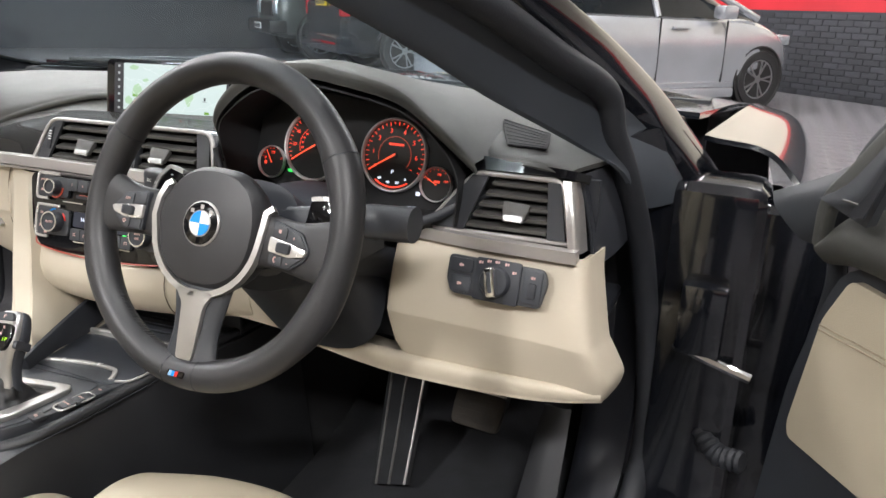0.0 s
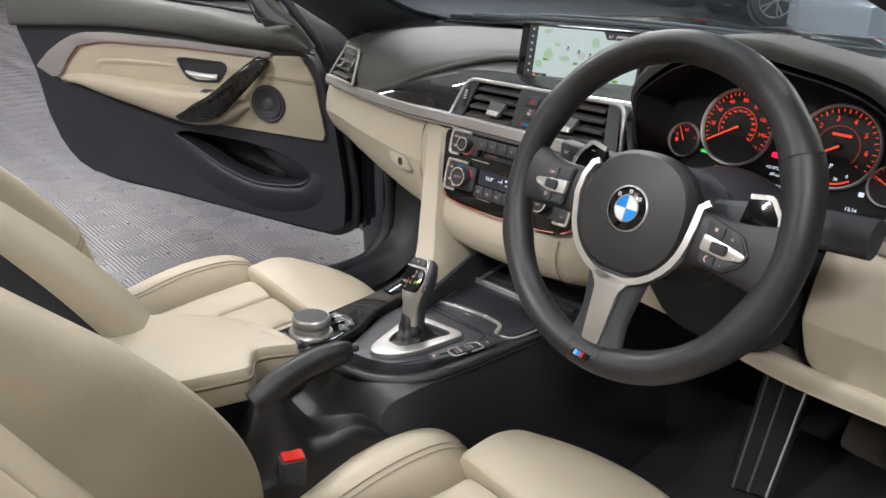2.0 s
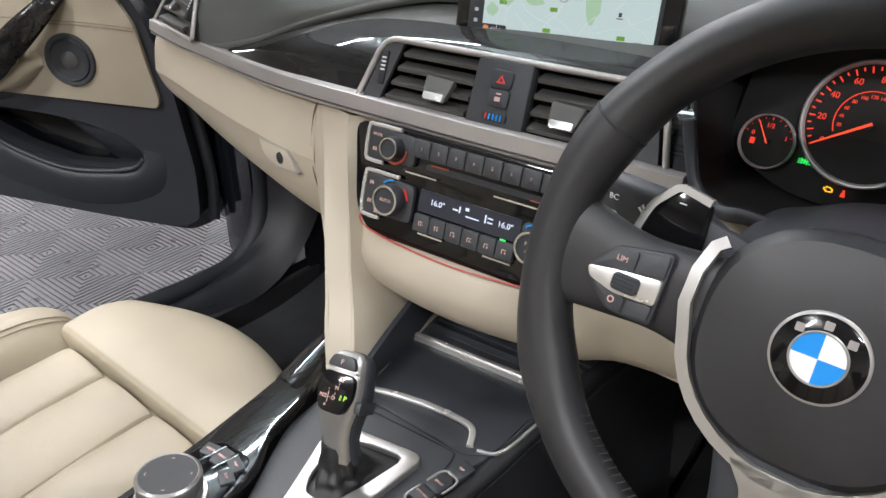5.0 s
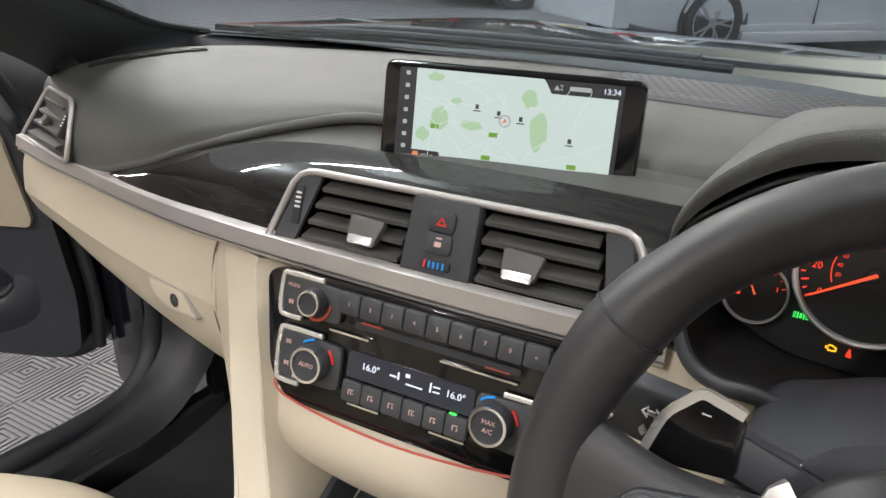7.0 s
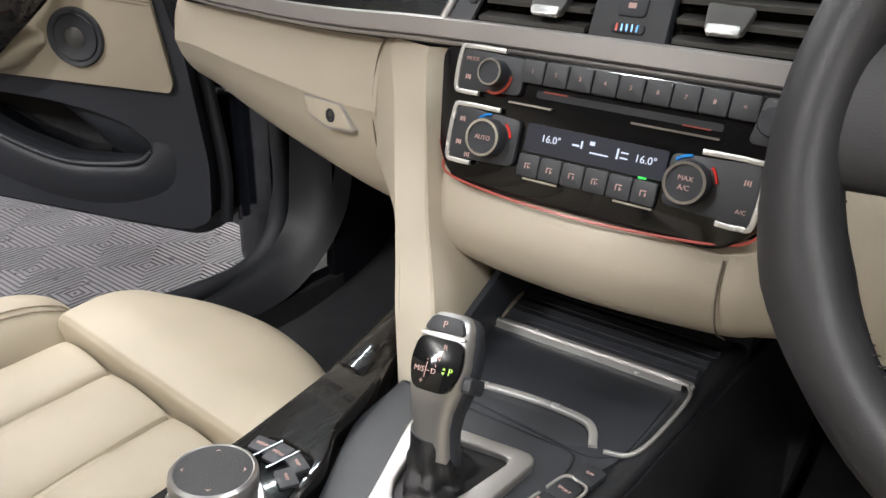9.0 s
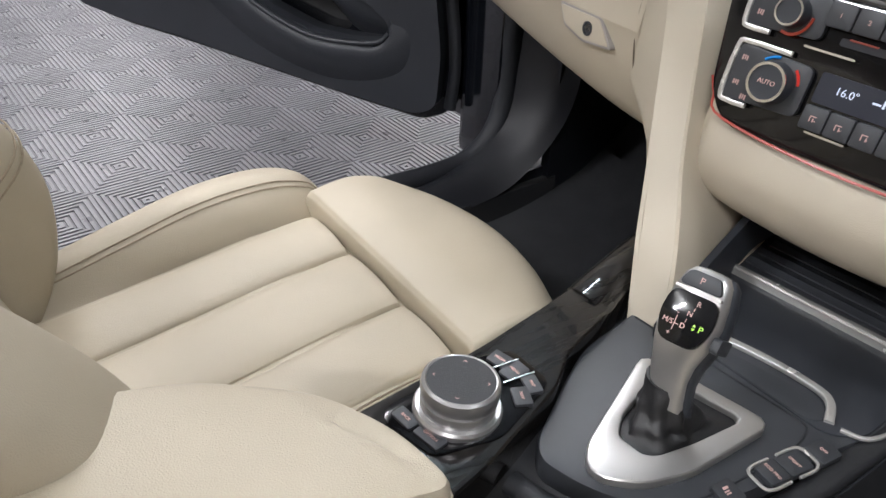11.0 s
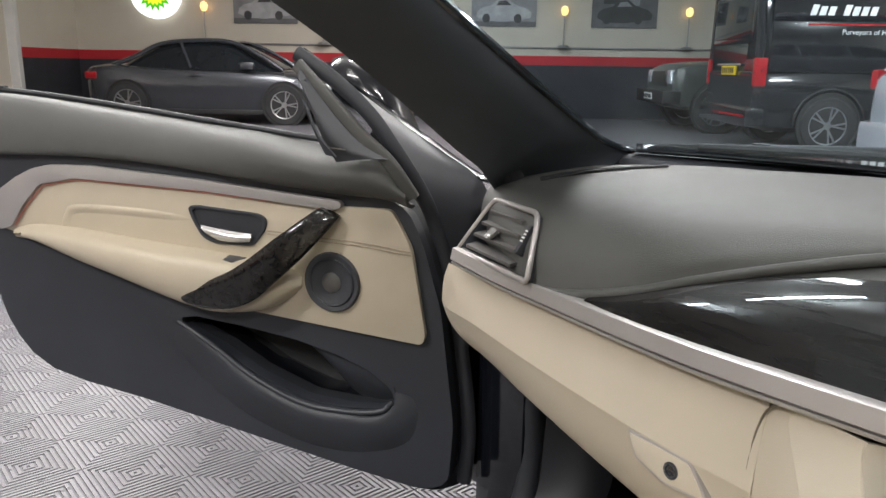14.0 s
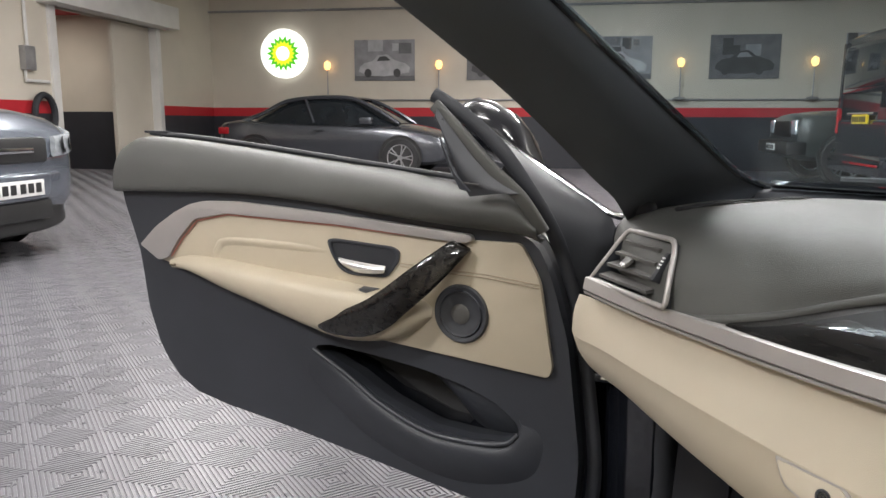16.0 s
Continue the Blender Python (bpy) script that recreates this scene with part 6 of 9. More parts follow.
def gaiter_z(x, y):
    """Slack leather: a cone up to the lever and a flat sock of two folds in front of it."""
    dx, dy = x - 0.067, (y + 0.282) * 0.72
    d, th = math.hypot(dx, dy), math.atan2(dy, dx)
    cone = 0.455 + 0.118 * math.exp(-(max(0.0, d - 0.011) / 0.030) ** 1.15)
    cone += 0.008 * math.sin(5 * th + 0.6) * math.exp(-((d - 0.034) / 0.018) ** 2)
    z = [cone]
    t = (y + 0.29) / 0.168
    k = max(0.0, 1 - max(0.0, (t - 0.45) / 0.55) ** 2.4) if t > 0 else max(0.0, 1 + t * 4)
    for x0, x1, h, w in ((0.058, 0.076, 0.082, 0.024), (0.096, 0.090, 0.070, 0.022)):
        e = (x - (x0 + (x1 - x0) * max(0.0, min(1.0, t)))) / w
        z.append(0.432 + h * (1.05 - 0.30 * t) * k ** 0.5 * max(0.0, 1 - abs(e) ** 2.4) ** 0.5 + 0.002 * math.sin(70 * y + 90 * x))
    top = math.log(sum(math.exp(300 * v) for v in z)) / 300
    fall = max(0.0, abs(x - 0.073) - 0.042) / 0.012 + max(0.0, y + 0.123) / 0.010
    return max(0.420, top - 0.03 * fall ** 1.3)


part("gaiter", grid([[V(0.018 + 0.110 * i / 44, -0.385 + 0.280 * j / 90, gaiter_z(0.018 + 0.110 * i / 44, -0.385 + 0.280 * j / 90)) for i in range(45)] for j in range(91)]), GAITER, hb, "slack folded black leather gaiter")
part("collar", sweep(cr([V(0.066, -0.264, 0.578), V(0.0655, -0.278, 0.571), V(0.065, -0.292, 0.563)], 3), circle(0.0170, 14, 0.0195)), GAITER, hb, "stitched leather collar")

arm = thing("armrest", (-0.05, -0.45, 0.5), "cream leather armrest with a stepped front edge", "armrest")
ao = rpoly([(-0.002, -0.198), (-0.060, -0.204), (-0.108, -0.232), (-0.150, -0.30), (-0.165, -0.40), (-0.165, -0.66), (0.045, -0.66), (0.043, -0.36), (0.038, -0.288), (0.014, -0.276), (-0.006, -0.262), (-0.008, -0.235)], 0.026, 6)


def arm_ring(d, z):
    """The outline drawn in towards its spine."""
    out = []
    for u, v in ao:
        cu = -0.062
        cv = max(-0.62, min(-0.25, v))
        n = math.hypot(u - cu, v - cv) or 1
        if d > 0.03:
            k = (d - 0.03) * 10
            pu, pv = u - (u - cu) / n * 0.02, v - (v - cv) / n * 0.02
            fv = pv + (cv - pv) * k
            out.append(V(pu + (cu - pu) * k, fv, z - 0.004 + max(0.0, -0.2 - fv) * 0.19))
            continue
        out.append(V(u - (u - cu) / n * d, v - (v - cv) / n * d, z - 0.004 + max(0.0, -0.2 - v) * 0.19))
    return out


def slab(rings):
    """Rings closed above by rows between facing points."""
    bm = grid(rings, close_u=True)
    return caps(bm)


part("cushion", slab([arm_ring(d, z) for d, z in ((0.010, 0.532), (0.002, 0.537), (0.0, 0.546), (0.0, 0.570), (0.0008, 0.5765), (0.0032, 0.5805), (0.009, 0.5825), (0.022, 0.5830), (0.055, 0.5832), (0.085, 0.5831), (0.115, 0.5833), (0.129, 0.5833))]), CREAM, arm, "cream leather cushion")
part("seam", tube([p for p in arm_ring(-0.0004, 0.5665)], 0.0012, 6, closed=True), STITCH, arm)
part("seam_gap", tube([p for p in arm_ring(0.0002, 0.5636)], 0.0009, 5, closed=True), BUFF_DARK, arm)
part("hinge_base", loft([arm_ring(0.02, z) for z in (0.39, 0.534)]), DARK, arm, "black armrest base")
bk = thing("seat_belt_buckle", (0.10, -0.27, 0.40), "black seat belt buckle with a red release button", "seat belt")
part("body", prism(rrect(-0.016, 0.016, -0.011, 0.011, 0.004), -0.07, 0.068, 0.003), DARK2, bk, "", pose(0.106, -0.286, 0.438, 4, 6, 78))
part("red_button", prism(rrect(-0.0125, 0.0125, -0.0085, 0.0085, 0.002), 0.066, 0.0715, 0.0012), RED, bk, "red release button", pose(0.106, -0.286, 0.438, 4, 6, 78))


# ---- seats ----
def seat(cx, dy, label, full=1.0):
    """Sports seat: cx is its middle, dy how far it stands back."""
    th = thing("front_seat", (cx, -0.2 + dy, 0.2), label, "car seat", "front seats")

    def Q(x, y, z):
        return V(cx + x, y + dy, z)

    # cushion middle, three channels with seams between
    xs = (-0.150, -0.055, 0.055, 0.150)
    for i in range(3):
        a, b = xs[i] + 0.002, xs[i + 1] - 0.002
        rows = []
        for y, z in ((-0.045, 0.432), (-0.050, 0.442), (-0.12, 0.438), (-0.22, 0.427), (-0.32, 0.417), (-0.40, 0.412)):
            rows.append([Q(a, y, z - 0.014), Q(a + 0.006, y, z - 0.003), Q((a + b) / 2, y, z + 0.002), Q(b - 0.006, y, z - 0.003), Q(b, y, z - 0.014)])
        part("cushion_channel", patch(rows, 4, 4, 0.01), CREAM, th, "cream leather cushion channel")
    part("cushion_base", patch([[Q(x, y, z - 0.0075) for x in (-0.152, -0.07, 0.0, 0.07, 0.152)] for y, z in ((-0.047, 0.436), (-0.12, 0.438), (-0.22, 0.427), (-0.32, 0.417), (-0.40, 0.412))], 3, 3, 0.01), CREAM, th)
    # thigh support
    rows = []
    for x, k in ((-0.170, 0), (-0.1685, 0.55), (-0.163, 0.9), (-0.150, 1), (-0.08, 1), (0.0, 1), (0.08, 1), (0.150, 1), (0.163, 0.9), (0.1685, 0.55), (0.170, 0)):
        dz = -0.012 * (1 - k)
        yf = 0.006 - 0.048 * (1 - (x / 0.17) ** 2)
        rows.append([Q(x, -0.036 + 0.002 * (1 - k), 0.405), Q(x, -0.0395, 0.448 + dz), Q(x, -0.036, 0.459 + dz), Q(x, -0.026, 0.463 + dz), Q(x, 0.02, 0.466 + dz), Q(x, 0.065 - yf, 0.452 + dz), Q(x, 0.093 - yf, 0.420 + dz), Q(x, 0.098 - yf, 0.37), Q(x, 0.080 - yf, 0.33)])
    part("thigh_support", patch(rows, 5, 5, 0.012), CREAM, th, "cream leather thigh support")
    part("support_gap", box(cx - 0.15, cx + 0.15, -0.047 + dy, -0.036 + dy, 0.40, 0.430), CREAM, th)
    # side bolsters of the cushion
    for s in (-1, 1):
        rows = []
        for y, h, w in ((0.012, 0.395, 0.030), (-0.002, 0.432, 0.042), (-0.03, 0.462, 0.050), (-0.08, 0.476, 0.054), (-0.16, 0.474, 0.055), (-0.25, 0.455, 0.054), (-0.32, 0.438, 0.052), (-0.38, 0.425, 0.046)):
            rows.append([Q(s * 0.150, y, 0.400), Q(s * 0.165, y, h - 0.030), Q(s * 0.185, y, h - 0.008), Q(s * 0.212, y, h), Q(s * (0.190 + w), y, h - 0.012), Q(s * (0.205 + w), y, h - 0.05), Q(s * (0.205 + w), y, 0.36), Q(s * (0.195 + w), y, 0.30)])
        part("cushion_bolster", patch(rows, 5, 5, 0.01), CREAM, th, "cream leather side bolster")
        for o in (-0.004, 0.004):
            part("stitch_line", tube(cr([Q(s * (0.187 + o * 0.9), y, h + o * 0.5 + 0.0010) for y, h in ((-0.012, 0.440), (-0.03, 0.456), (-0.08, 0.4695), (-0.16, 0.4675), (-0.25, 0.4485), (-0.32, 0.4315), (-0.38, 0.4185))], 5), 0.0010, 5), STITCH, th, "tan double stitching")
    part("seat_base", box(cx - 0.235, cx + 0.235, -0.42 + dy, 0.04 + dy, 0.19, 0.36, 0.02), DARK, th, "black seat base")
    part("side_valance", patch([[Q(-0.262, -0.46, 0.24), Q(-0.264, -0.2, 0.23), Q(-0.250, 0.02, 0.27)], [Q(-0.262, -0.46, 0.37), Q(-0.263, -0.2, 0.34), Q(-0.248, 0.02, 0.35)]], 4, 3, 0.012), DARK2, th, "dark plastic side trim")

    # backrest, leaning back
    def B(x, y, h):
        """x across, y out of the backrest, h along it."""
        a = radians(24)
        return Q(x, -0.385 + y * math.cos(a) - h * math.sin(a), 0.40 + h * math.cos(a) + y * math.sin(a))

    xs = (-0.145, -0.05, 0.05, 0.145)
    for i in range(3):
        a, b = xs[i] + 0.002, xs[i + 1] - 0.002
        rows = []
        for h, y in ((0.0, 0.02), (0.08, 0.03), (0.2, 0.028), (0.34, 0.018), (0.48, 0.012)):
            rows.append([B(a, y - 0.012, h), B(a + 0.006, y - 0.002, h), B((a + b) / 2, y + 0.003, h), B(b - 0.006, y - 0.002, h), B(b, y - 0.012, h)])
        part("backrest_channel", patch(rows, 4, 4, 0.01), CREAM, th, "cream leather backrest channel")
    rows = []
    for h, y, w in ((0.485, 0.012, 0.20), (0.50, 0.022, 0.20), (0.56, 0.022, 0.18), (0.60, 0.005, 0.15), (0.61, -0.04, 0.13)):
        rows.append([B(-w, y - 0.02, h), B(-w * 0.8, y, h), B(0, y + 0.004, h), B(w * 0.8, y, h), B(w, y - 0.02, h)])
    part("shoulder_panel", patch(rows, 4, 4, 0.012), CREAM, th, "cream leather shoulder panel")
    for s in (-1, 1):
        rows, side = [], []
        k = full if s > 0 else 1.0
        for h, o, w in ((-0.02, 0.036, 0.045), (0.03, 0.088, 0.055), (0.10, 0.126, 0.062), (0.18, 0.132, 0.065), (0.28, 0.112, 0.066), (0.38, 0.076, 0.062), (0.47, 0.042, 0.052), (0.55, 0.014, 0.040)):
            o *= k
            rows.append([B(s * 0.146, 0.012, h), B(s * 0.160, o * 0.55, h), B(s * 0.178, o * 0.92, h), B(s * 0.202, o, h), B(s * (0.182 + w), o * 0.86, h), B(s * (0.193 + w), o * 0.70, h), B(s * (0.192 + w), o * 0.58, h)])
            side.append([B(s * (0.1935 + w), o * 0.62, h), B(s * (0.196 + w), o * 0.25 - 0.01, h), B(s * (0.196 + w), -0.05, h), B(s * (0.185 + w), -0.10, h)])
        part("backrest_bolster", patch(rows, 5, 5, 0.01), CREAM, th, "cream leather backrest bolster")
        part("side_panel", patch(side, 5, 4, 0.006), DARK, th, "black backrest side panel")
        for o2 in (-0.0035, 0.0035):
            part("stitch_line", tube(cr([B(s * (0.182 + w), k * o * 0.86 + 0.0030 + o2, h) for h, o, w in ((-0.02, 0.036, 0.045), (0.03, 0.088, 0.055), (0.10, 0.126, 0.062), (0.18, 0.132, 0.065), (0.28, 0.112, 0.066), (0.38, 0.076, 0.062), (0.47, 0.042, 0.052))], 5), 0.0009, 5), STITCH, th, "tan double stitching")
            part("cross_stitch", tube(cr([B(s * x, k * y + 0.0050, h + o2 * 1.4) for x, y, h in ((0.162, 0.074, 0.125), (0.178, 0.1195, 0.140), (0.202, 0.1310, 0.160), (0.2465, 0.1125, 0.160), (0.2525, 0.092, 0.150))], 5), 0.0012, 5), STITCH, th, "tan double stitching")
    rows = []
    for h in (-0.06, 0.05, 0.2, 0.4, 0.58):
        rows.append([B(-0.245, -0.045, h), B(-0.235, -0.105, h), B(-0.15, -0.135, h), B(0, -0.14, h), B(0.15, -0.135, h), B(0.235, -0.105, h), B(0.245, -0.045, h)])
    part("back_shell", patch(rows, 4, 4, 0.008), DARK2, th, "dark grey plastic back shell")
    part("recliner_cover", prism(rpoly([(-0.05, -0.05), (0.05, -0.05), (0.06, 0.03), (0.0, 0.075), (-0.05, 0.04)], 0.02), -0.012, 0.012, 0.004), DARK, th, "black recliner cover", axes_at(Q(-0.262, -0.37, 0.38), (0, 1, 0), (-1, 0, 0)))
    return th


seat(-0.362, 0.0, "cream leather sports front seat with bolsters, passenger side", 0.86)
seat(0.352, -0.042, "cream leather sports front seat with bolsters, driver's side")


# ---- doors ----
car = thing("convertible", (0, 1.0, 0.1), "gloss black open convertible with both doors wide open", "car")


def door(mirror, hinge, ang, label):
    """An open door: s runs from the hinge to the free edge, z up, w towards the cabin."""
    d = V(math.sin(ang) * (1 if mirror else -1), -math.cos(ang), 0)
    n = V(-math.cos(ang) * (1 if mirror else -1), -math.sin(ang), 0)
    if n.dot(V(0, -1, 0)) < 0:
        n = -n
    M = Matrix(((d.x, 0, n.x, hinge[0]), (d.y, 0, n.y, hinge[1]), (0, 1, 0, 0), (0, 0, 0, 1)))
    
    def F(bm):
        moved(bm, M)
        bmesh.ops.recalc_face_normals(bm, faces=bm.faces)
        return bm

    def P(s, z, w):
        return V(s, z, w)

    edge = [(1.0235, 0.947), (1.068, 0.917), (1.080, 0.87), (1.078, 0.836), (1.056, 0.79), (1.0236, 0.70), (1.0091, 0.585), (0.9735, 0.492), (0.9109, 0.427), (0.830, 0.408), (0.65, 0.392), (0.4628, 0.368), (0.2403, 0.340), (0.10, 0.326), (0.055, 0.345), (0.048, 0.45), (0.072, 0.64), (0.100, 0.735), (0.124, 0.79), (0.200, 0.862), (0.40, 0.887), (0.70, 0.920)]
    skin = [(p[0], p[1] - 0.014) if q[1] < 0.60 else r for p, q, r in zip(shrunk(edge, -0.016), edge, shrunk(edge, 0.024))]
    pk = rpoly([(0.5695, 0.5583), (0.5488, 0.5722), (0.4305, 0.5656), (0.3342, 0.5564), (0.2523, 0.5404), (0.1927, 0.5201), (0.1537, 0.4926), (0.1508, 0.4739), (0.1731, 0.4576), (0.2329, 0.4497), (0.3156, 0.4521), (0.4117, 0.4826), (0.4883, 0.5227), (0.5563, 0.5445)], 0.012)
    angles = [2 * math.pi * i / 120 for i in range(120)]
    outer, mouth = star(rpoly([(p, q - 0.035 if q > 0.86 else q) for p, q in edge], 0.02), (0.30, 0.51), angles), star(pk, (0.30, 0.51), angles)
    th = part("door", F(joined(prism(skin, -0.150, -0.104, 0.010, 3), prism(star(rpoly(skin, 0.02), (0.30, 0.51), angles), -0.105, -0.048, 0.0, 1, hole=mouth))), PAINT, car, label)
    part("door_edge", F(prism(star(rpoly(shrunk(edge, 0.002), 0.02), (0.30, 0.51), angles), -0.050, -0.022, 0.0, 1, hole=mouth)), RUBBER, th)
    part("lower_panel", F(prism(outer, -0.024, 0.0, 0.0, 1, hole=mouth)), DARK, th, "black soft lower door panel")
    # The hollow is also coloured near black, deepening the shade inside.
    part("map_pocket", F(grid([[V(0.30 + (u - 0.30) * k, 0.51 + (v - 0.51) * k - dz, w) for u, v in mouth] for k, dz, w in ((1.0, 0, 0.0004), (0.995, 0.001, -0.006), (0.985, 0.004, -0.030), (0.95, 0.008, -0.070), (0.86, 0.008, -0.092), (0.5, 0.006, -0.098), (0.01, 0.0, -0.098))], close_u=True)), CLUSTER, th, "hollow map pocket with its inner shade coloured black")
    part("pocket_bulge", F(patch([[P(0.400, 0.582, -0.070), P(0.350, 0.545, -0.050), P(0.300, 0.500, -0.056), P(0.262, 0.440, -0.080)], [P(0.340, 0.580, -0.050), P(0.300, 0.540, -0.026), P(0.258, 0.492, -0.030), P(0.225, 0.435, -0.060)], [P(0.270, 0.570, -0.036), P(0.230, 0.530, -0.018), P(0.200, 0.485, -0.022), P(0.180, 0.435, -0.050)], [P(0.190, 0.550, -0.030), P(0.165, 0.515, -0.022), P(0.145, 0.480, -0.026), P(0.135, 0.440, -0.05)]], 4, 4, 0.003)), DARK, th, "soft bulge inside the pocket")
    part("sill_seal", F(tube([P(s, z - 0.006, -0.03) for s, z in ((0.90, 0.430), (0.80, 0.404), (0.508, 0.372), (0.33, 0.350), (0.10, 0.328))], 0.008, 8, up=(0, 0, 1))), RUBBER, th)
    # shoulder roll along the top
    rows = []
    for s, zt, zb in ((1.074, 0.925, 0.832), (1.02, 0.944, 0.834), (0.90, 0.940, 0.838), (0.767, 0.928, 0.842), (0.63, 0.915, 0.840), (0.50, 0.902, 0.832), (0.397, 0.893, 0.822), (0.257, 0.872, 0.812), (0.160, 0.868, 0.808), (0.118, 0.832, 0.798)):
        g = 0.040 * max(0.0, 1 - abs(s - 0.25) / 0.30)
        rows.append([P(s, zt - 0.002, -0.06), P(s, zt, -0.045), P(s, zt - 0.004, -0.012 + g), P(s, zt * 0.6 + zb * 0.4, 0.012 + g * 0.9), P(s, zb + 0.012, 0.020 + g * 0.4), P(s, zb, 0.014), P(s, zb - 0.002, -0.004)])
    part("shoulder", F(patch(rows, 4, 4, 0.005)), DASH, th, "charcoal soft shoulder roll")
    part("window_seal", F(tube(cr([P(s, z, -0.050) for s, z in ((1.03, 0.952), (0.90, 0.945), (0.767, 0.934), (0.50, 0.907), (0.257, 0.882))], 4), 0.005, 8, up=(0, 0, 1))), RUBBER, th, "black window seal")
    part("window_pin", F(joined(box(0.975, 1.045, 0.952, 0.957, -0.055, -0.045, 0.001), box(0.995, 1.000, 0.934, 0.955, -0.05, -0.045, 0.001))), RUBBER, th)
    # cream insert
    ins = rpoly([(0.955, 0.695), (0.90, 0.745), (0.845, 0.790), (0.765, 0.802), (0.50, 0.800), (0.24, 0.790), (0.150, 0.792), (0.118, 0.735), (0.0934, 0.5975), (0.0996, 0.5812), (0.2084, 0.5871), (0.4457, 0.601), (0.53, 0.612), (0.66, 0.640), (0.80, 0.668)], 0.012)
    part("insert", F(prism(ins, -0.004, 0.009, 0.004, 2)), CREAM, th, "cream leather insert")
    for dz in (0.0, 0.0055):
        part("insert_stitch", F(tube(cr([P(0.118, 0.7235 + dz, 0.0094), P(0.2068, 0.731 + dz, 0.0094), P(0.2843, 0.732 + dz, 0.0094), P(0.37, 0.735 + dz, 0.0094)], 4), 0.0010, 6)), STITCH, th)
    part("insert_fold", F(patch([[P(0.812, 0.703, 0.0075), P(0.803, 0.735, 0.0075), P(0.770, 0.757, 0.0075), P(0.62, 0.760, 0.0075), P(0.52, 0.756, 0.0075)], [P(0.806, 0.704, 0.0108), P(0.795, 0.729, 0.0112), P(0.765, 0.7485, 0.0112), P(0.62, 0.7515, 0.0112), P(0.52, 0.748, 0.0090)], [P(0.790, 0.706, 0.0078), P(0.778, 0.722, 0.0076), P(0.755, 0.735, 0.0076), P(0.62, 0.738, 0.0076), P(0.52, 0.735, 0.0076)]], 5, 5, 0.002)), CREAM, th, "soft fold in the leather insert")
    tr = [(1.0056, 0.7229), (0.955, 0.765), (0.900, 0.797), (0.8588, 0.8144), (0.8197, 0.8232), (0.7309, 0.8269), (0.4933, 0.8167), (0.236, 0.8000), (0.2300, 0.7925), (0.240, 0.7862), (0.2532, 0.7857), (0.4937, 0.7986), (0.7613, 0.8023), (0.8453, 0.7858), (0.890, 0.745), (0.9235, 0.7025), (0.9523, 0.694)]
    part("silver_strip", F(prism(rpoly(tr, 0.006), 0.004, 0.017, 0.004, 2)), STRIP, th, "pearl silver trim strip")
    part("ambient_line", F(tube([P(s, z, 0.0115) for s, z in ((0.920, 0.704), (0.886, 0.743), (0.842, 0.783), (0.760, 0.7995), (0.504, 0.7965), (0.36, 0.790))], 0.0012, 6)), DOOR_LINE, th, "thin red ambient line")
    # armrest bulge
    rows = []
    for s, zt, zb, w in ((0.925, 0.694, 0.684, 0.008), (0.86, 0.705, 0.682, 0.026), (0.76, 0.704, 0.660, 0.040), (0.66, 0.698, 0.640, 0.048), (0.56, 0.693, 0.618, 0.053), (0.48, 0.690, 0.604, 0.055), (0.42, 0.686, 0.606, 0.050), (0.365, 0.682, 0.618, 0.042), (0.330, 0.676, 0.640, 0.028), (0.312, 0.668, 0.654, 0.010)):
        rows.append([P(s, zt + 0.001, 0.004), P(s, zt, w * 0.3), P(s, zt - 0.003, w * 0.65), P(s, zt - 0.010, w * 0.93), P(s, (zt + zb) / 2 - 0.004, w), P(s, zb + 0.005, w * 0.75), P(s, zb, 0.004)])
    part("armrest", F(patch(rows, 5, 4, 0.006)), CREAM, th, "cream leather armrest")
    part("armrest_seam", F(tube(cr([P(s, z, 0.0085) for s, z in ((0.915, 0.696), (0.86, 0.7065), (0.76, 0.7055), (0.66, 0.6995), (0.56, 0.6945), (0.48, 0.6915))], 4), 0.0010, 6)), BUFF_DARK, th)
    part("switch_inlay", F(patch([[P(0.5091, 0.6965, 0.014), P(0.46, 0.6945, 0.014), P(0.4100, 0.6930, 0.014)], [P(0.513, 0.6935, 0.035), P(0.47, 0.6920, 0.035), P(0.420, 0.6895, 0.035)], [P(0.5125, 0.6870, 0.0475), P(0.47, 0.6855, 0.0485), P(0.428, 0.6830, 0.047)]], 3, 3, 0.004)), DARK2, th, "dark grey inlay on the armrest")
    # pull handle
    rows = []
    for u0, z0, u1, z1, w in ((0.262, 0.7885, 0.236, 0.7760, 0.013), (0.270, 0.787, 0.238, 0.770, 0.022), (0.294, 0.768, 0.262, 0.738, 0.038), (0.331, 0.740, 0.295, 0.702, 0.050), (0.372, 0.708, 0.333, 0.667, 0.055), (0.412, 0.681, 0.369, 0.637, 0.057), (0.458, 0.659, 0.412, 0.617, 0.056), (0.495, 0.641, 0.462, 0.611, 0.053), (0.513, 0.630, 0.496, 0.612, 0.049), (0.518, 0.624, 0.508, 0.615, 0.046)):
        c, e = P((u0 + u1) / 2, (z0 + z1) / 2, w), P((u0 - u1) / 2, (z0 - z1) / 2, 0)
        rows.append([c + e * math.copysign(abs(math.cos(a)) ** 0.75, math.cos(a)) + P(0, 0, 0.0085 * math.copysign(abs(math.sin(a)) ** 0.8, math.sin(a))) for a in [k * math.pi / 10 for k in range(20)]])
    sm_ = [cr([q[j] for q in rows], 4) for j in range(20)]
    part("pull_handle", F(loft([[c[i] for c in sm_] for i in range(len(sm_[0]))])), WOOD_Y, th, "dark glossy veneer pull handle")
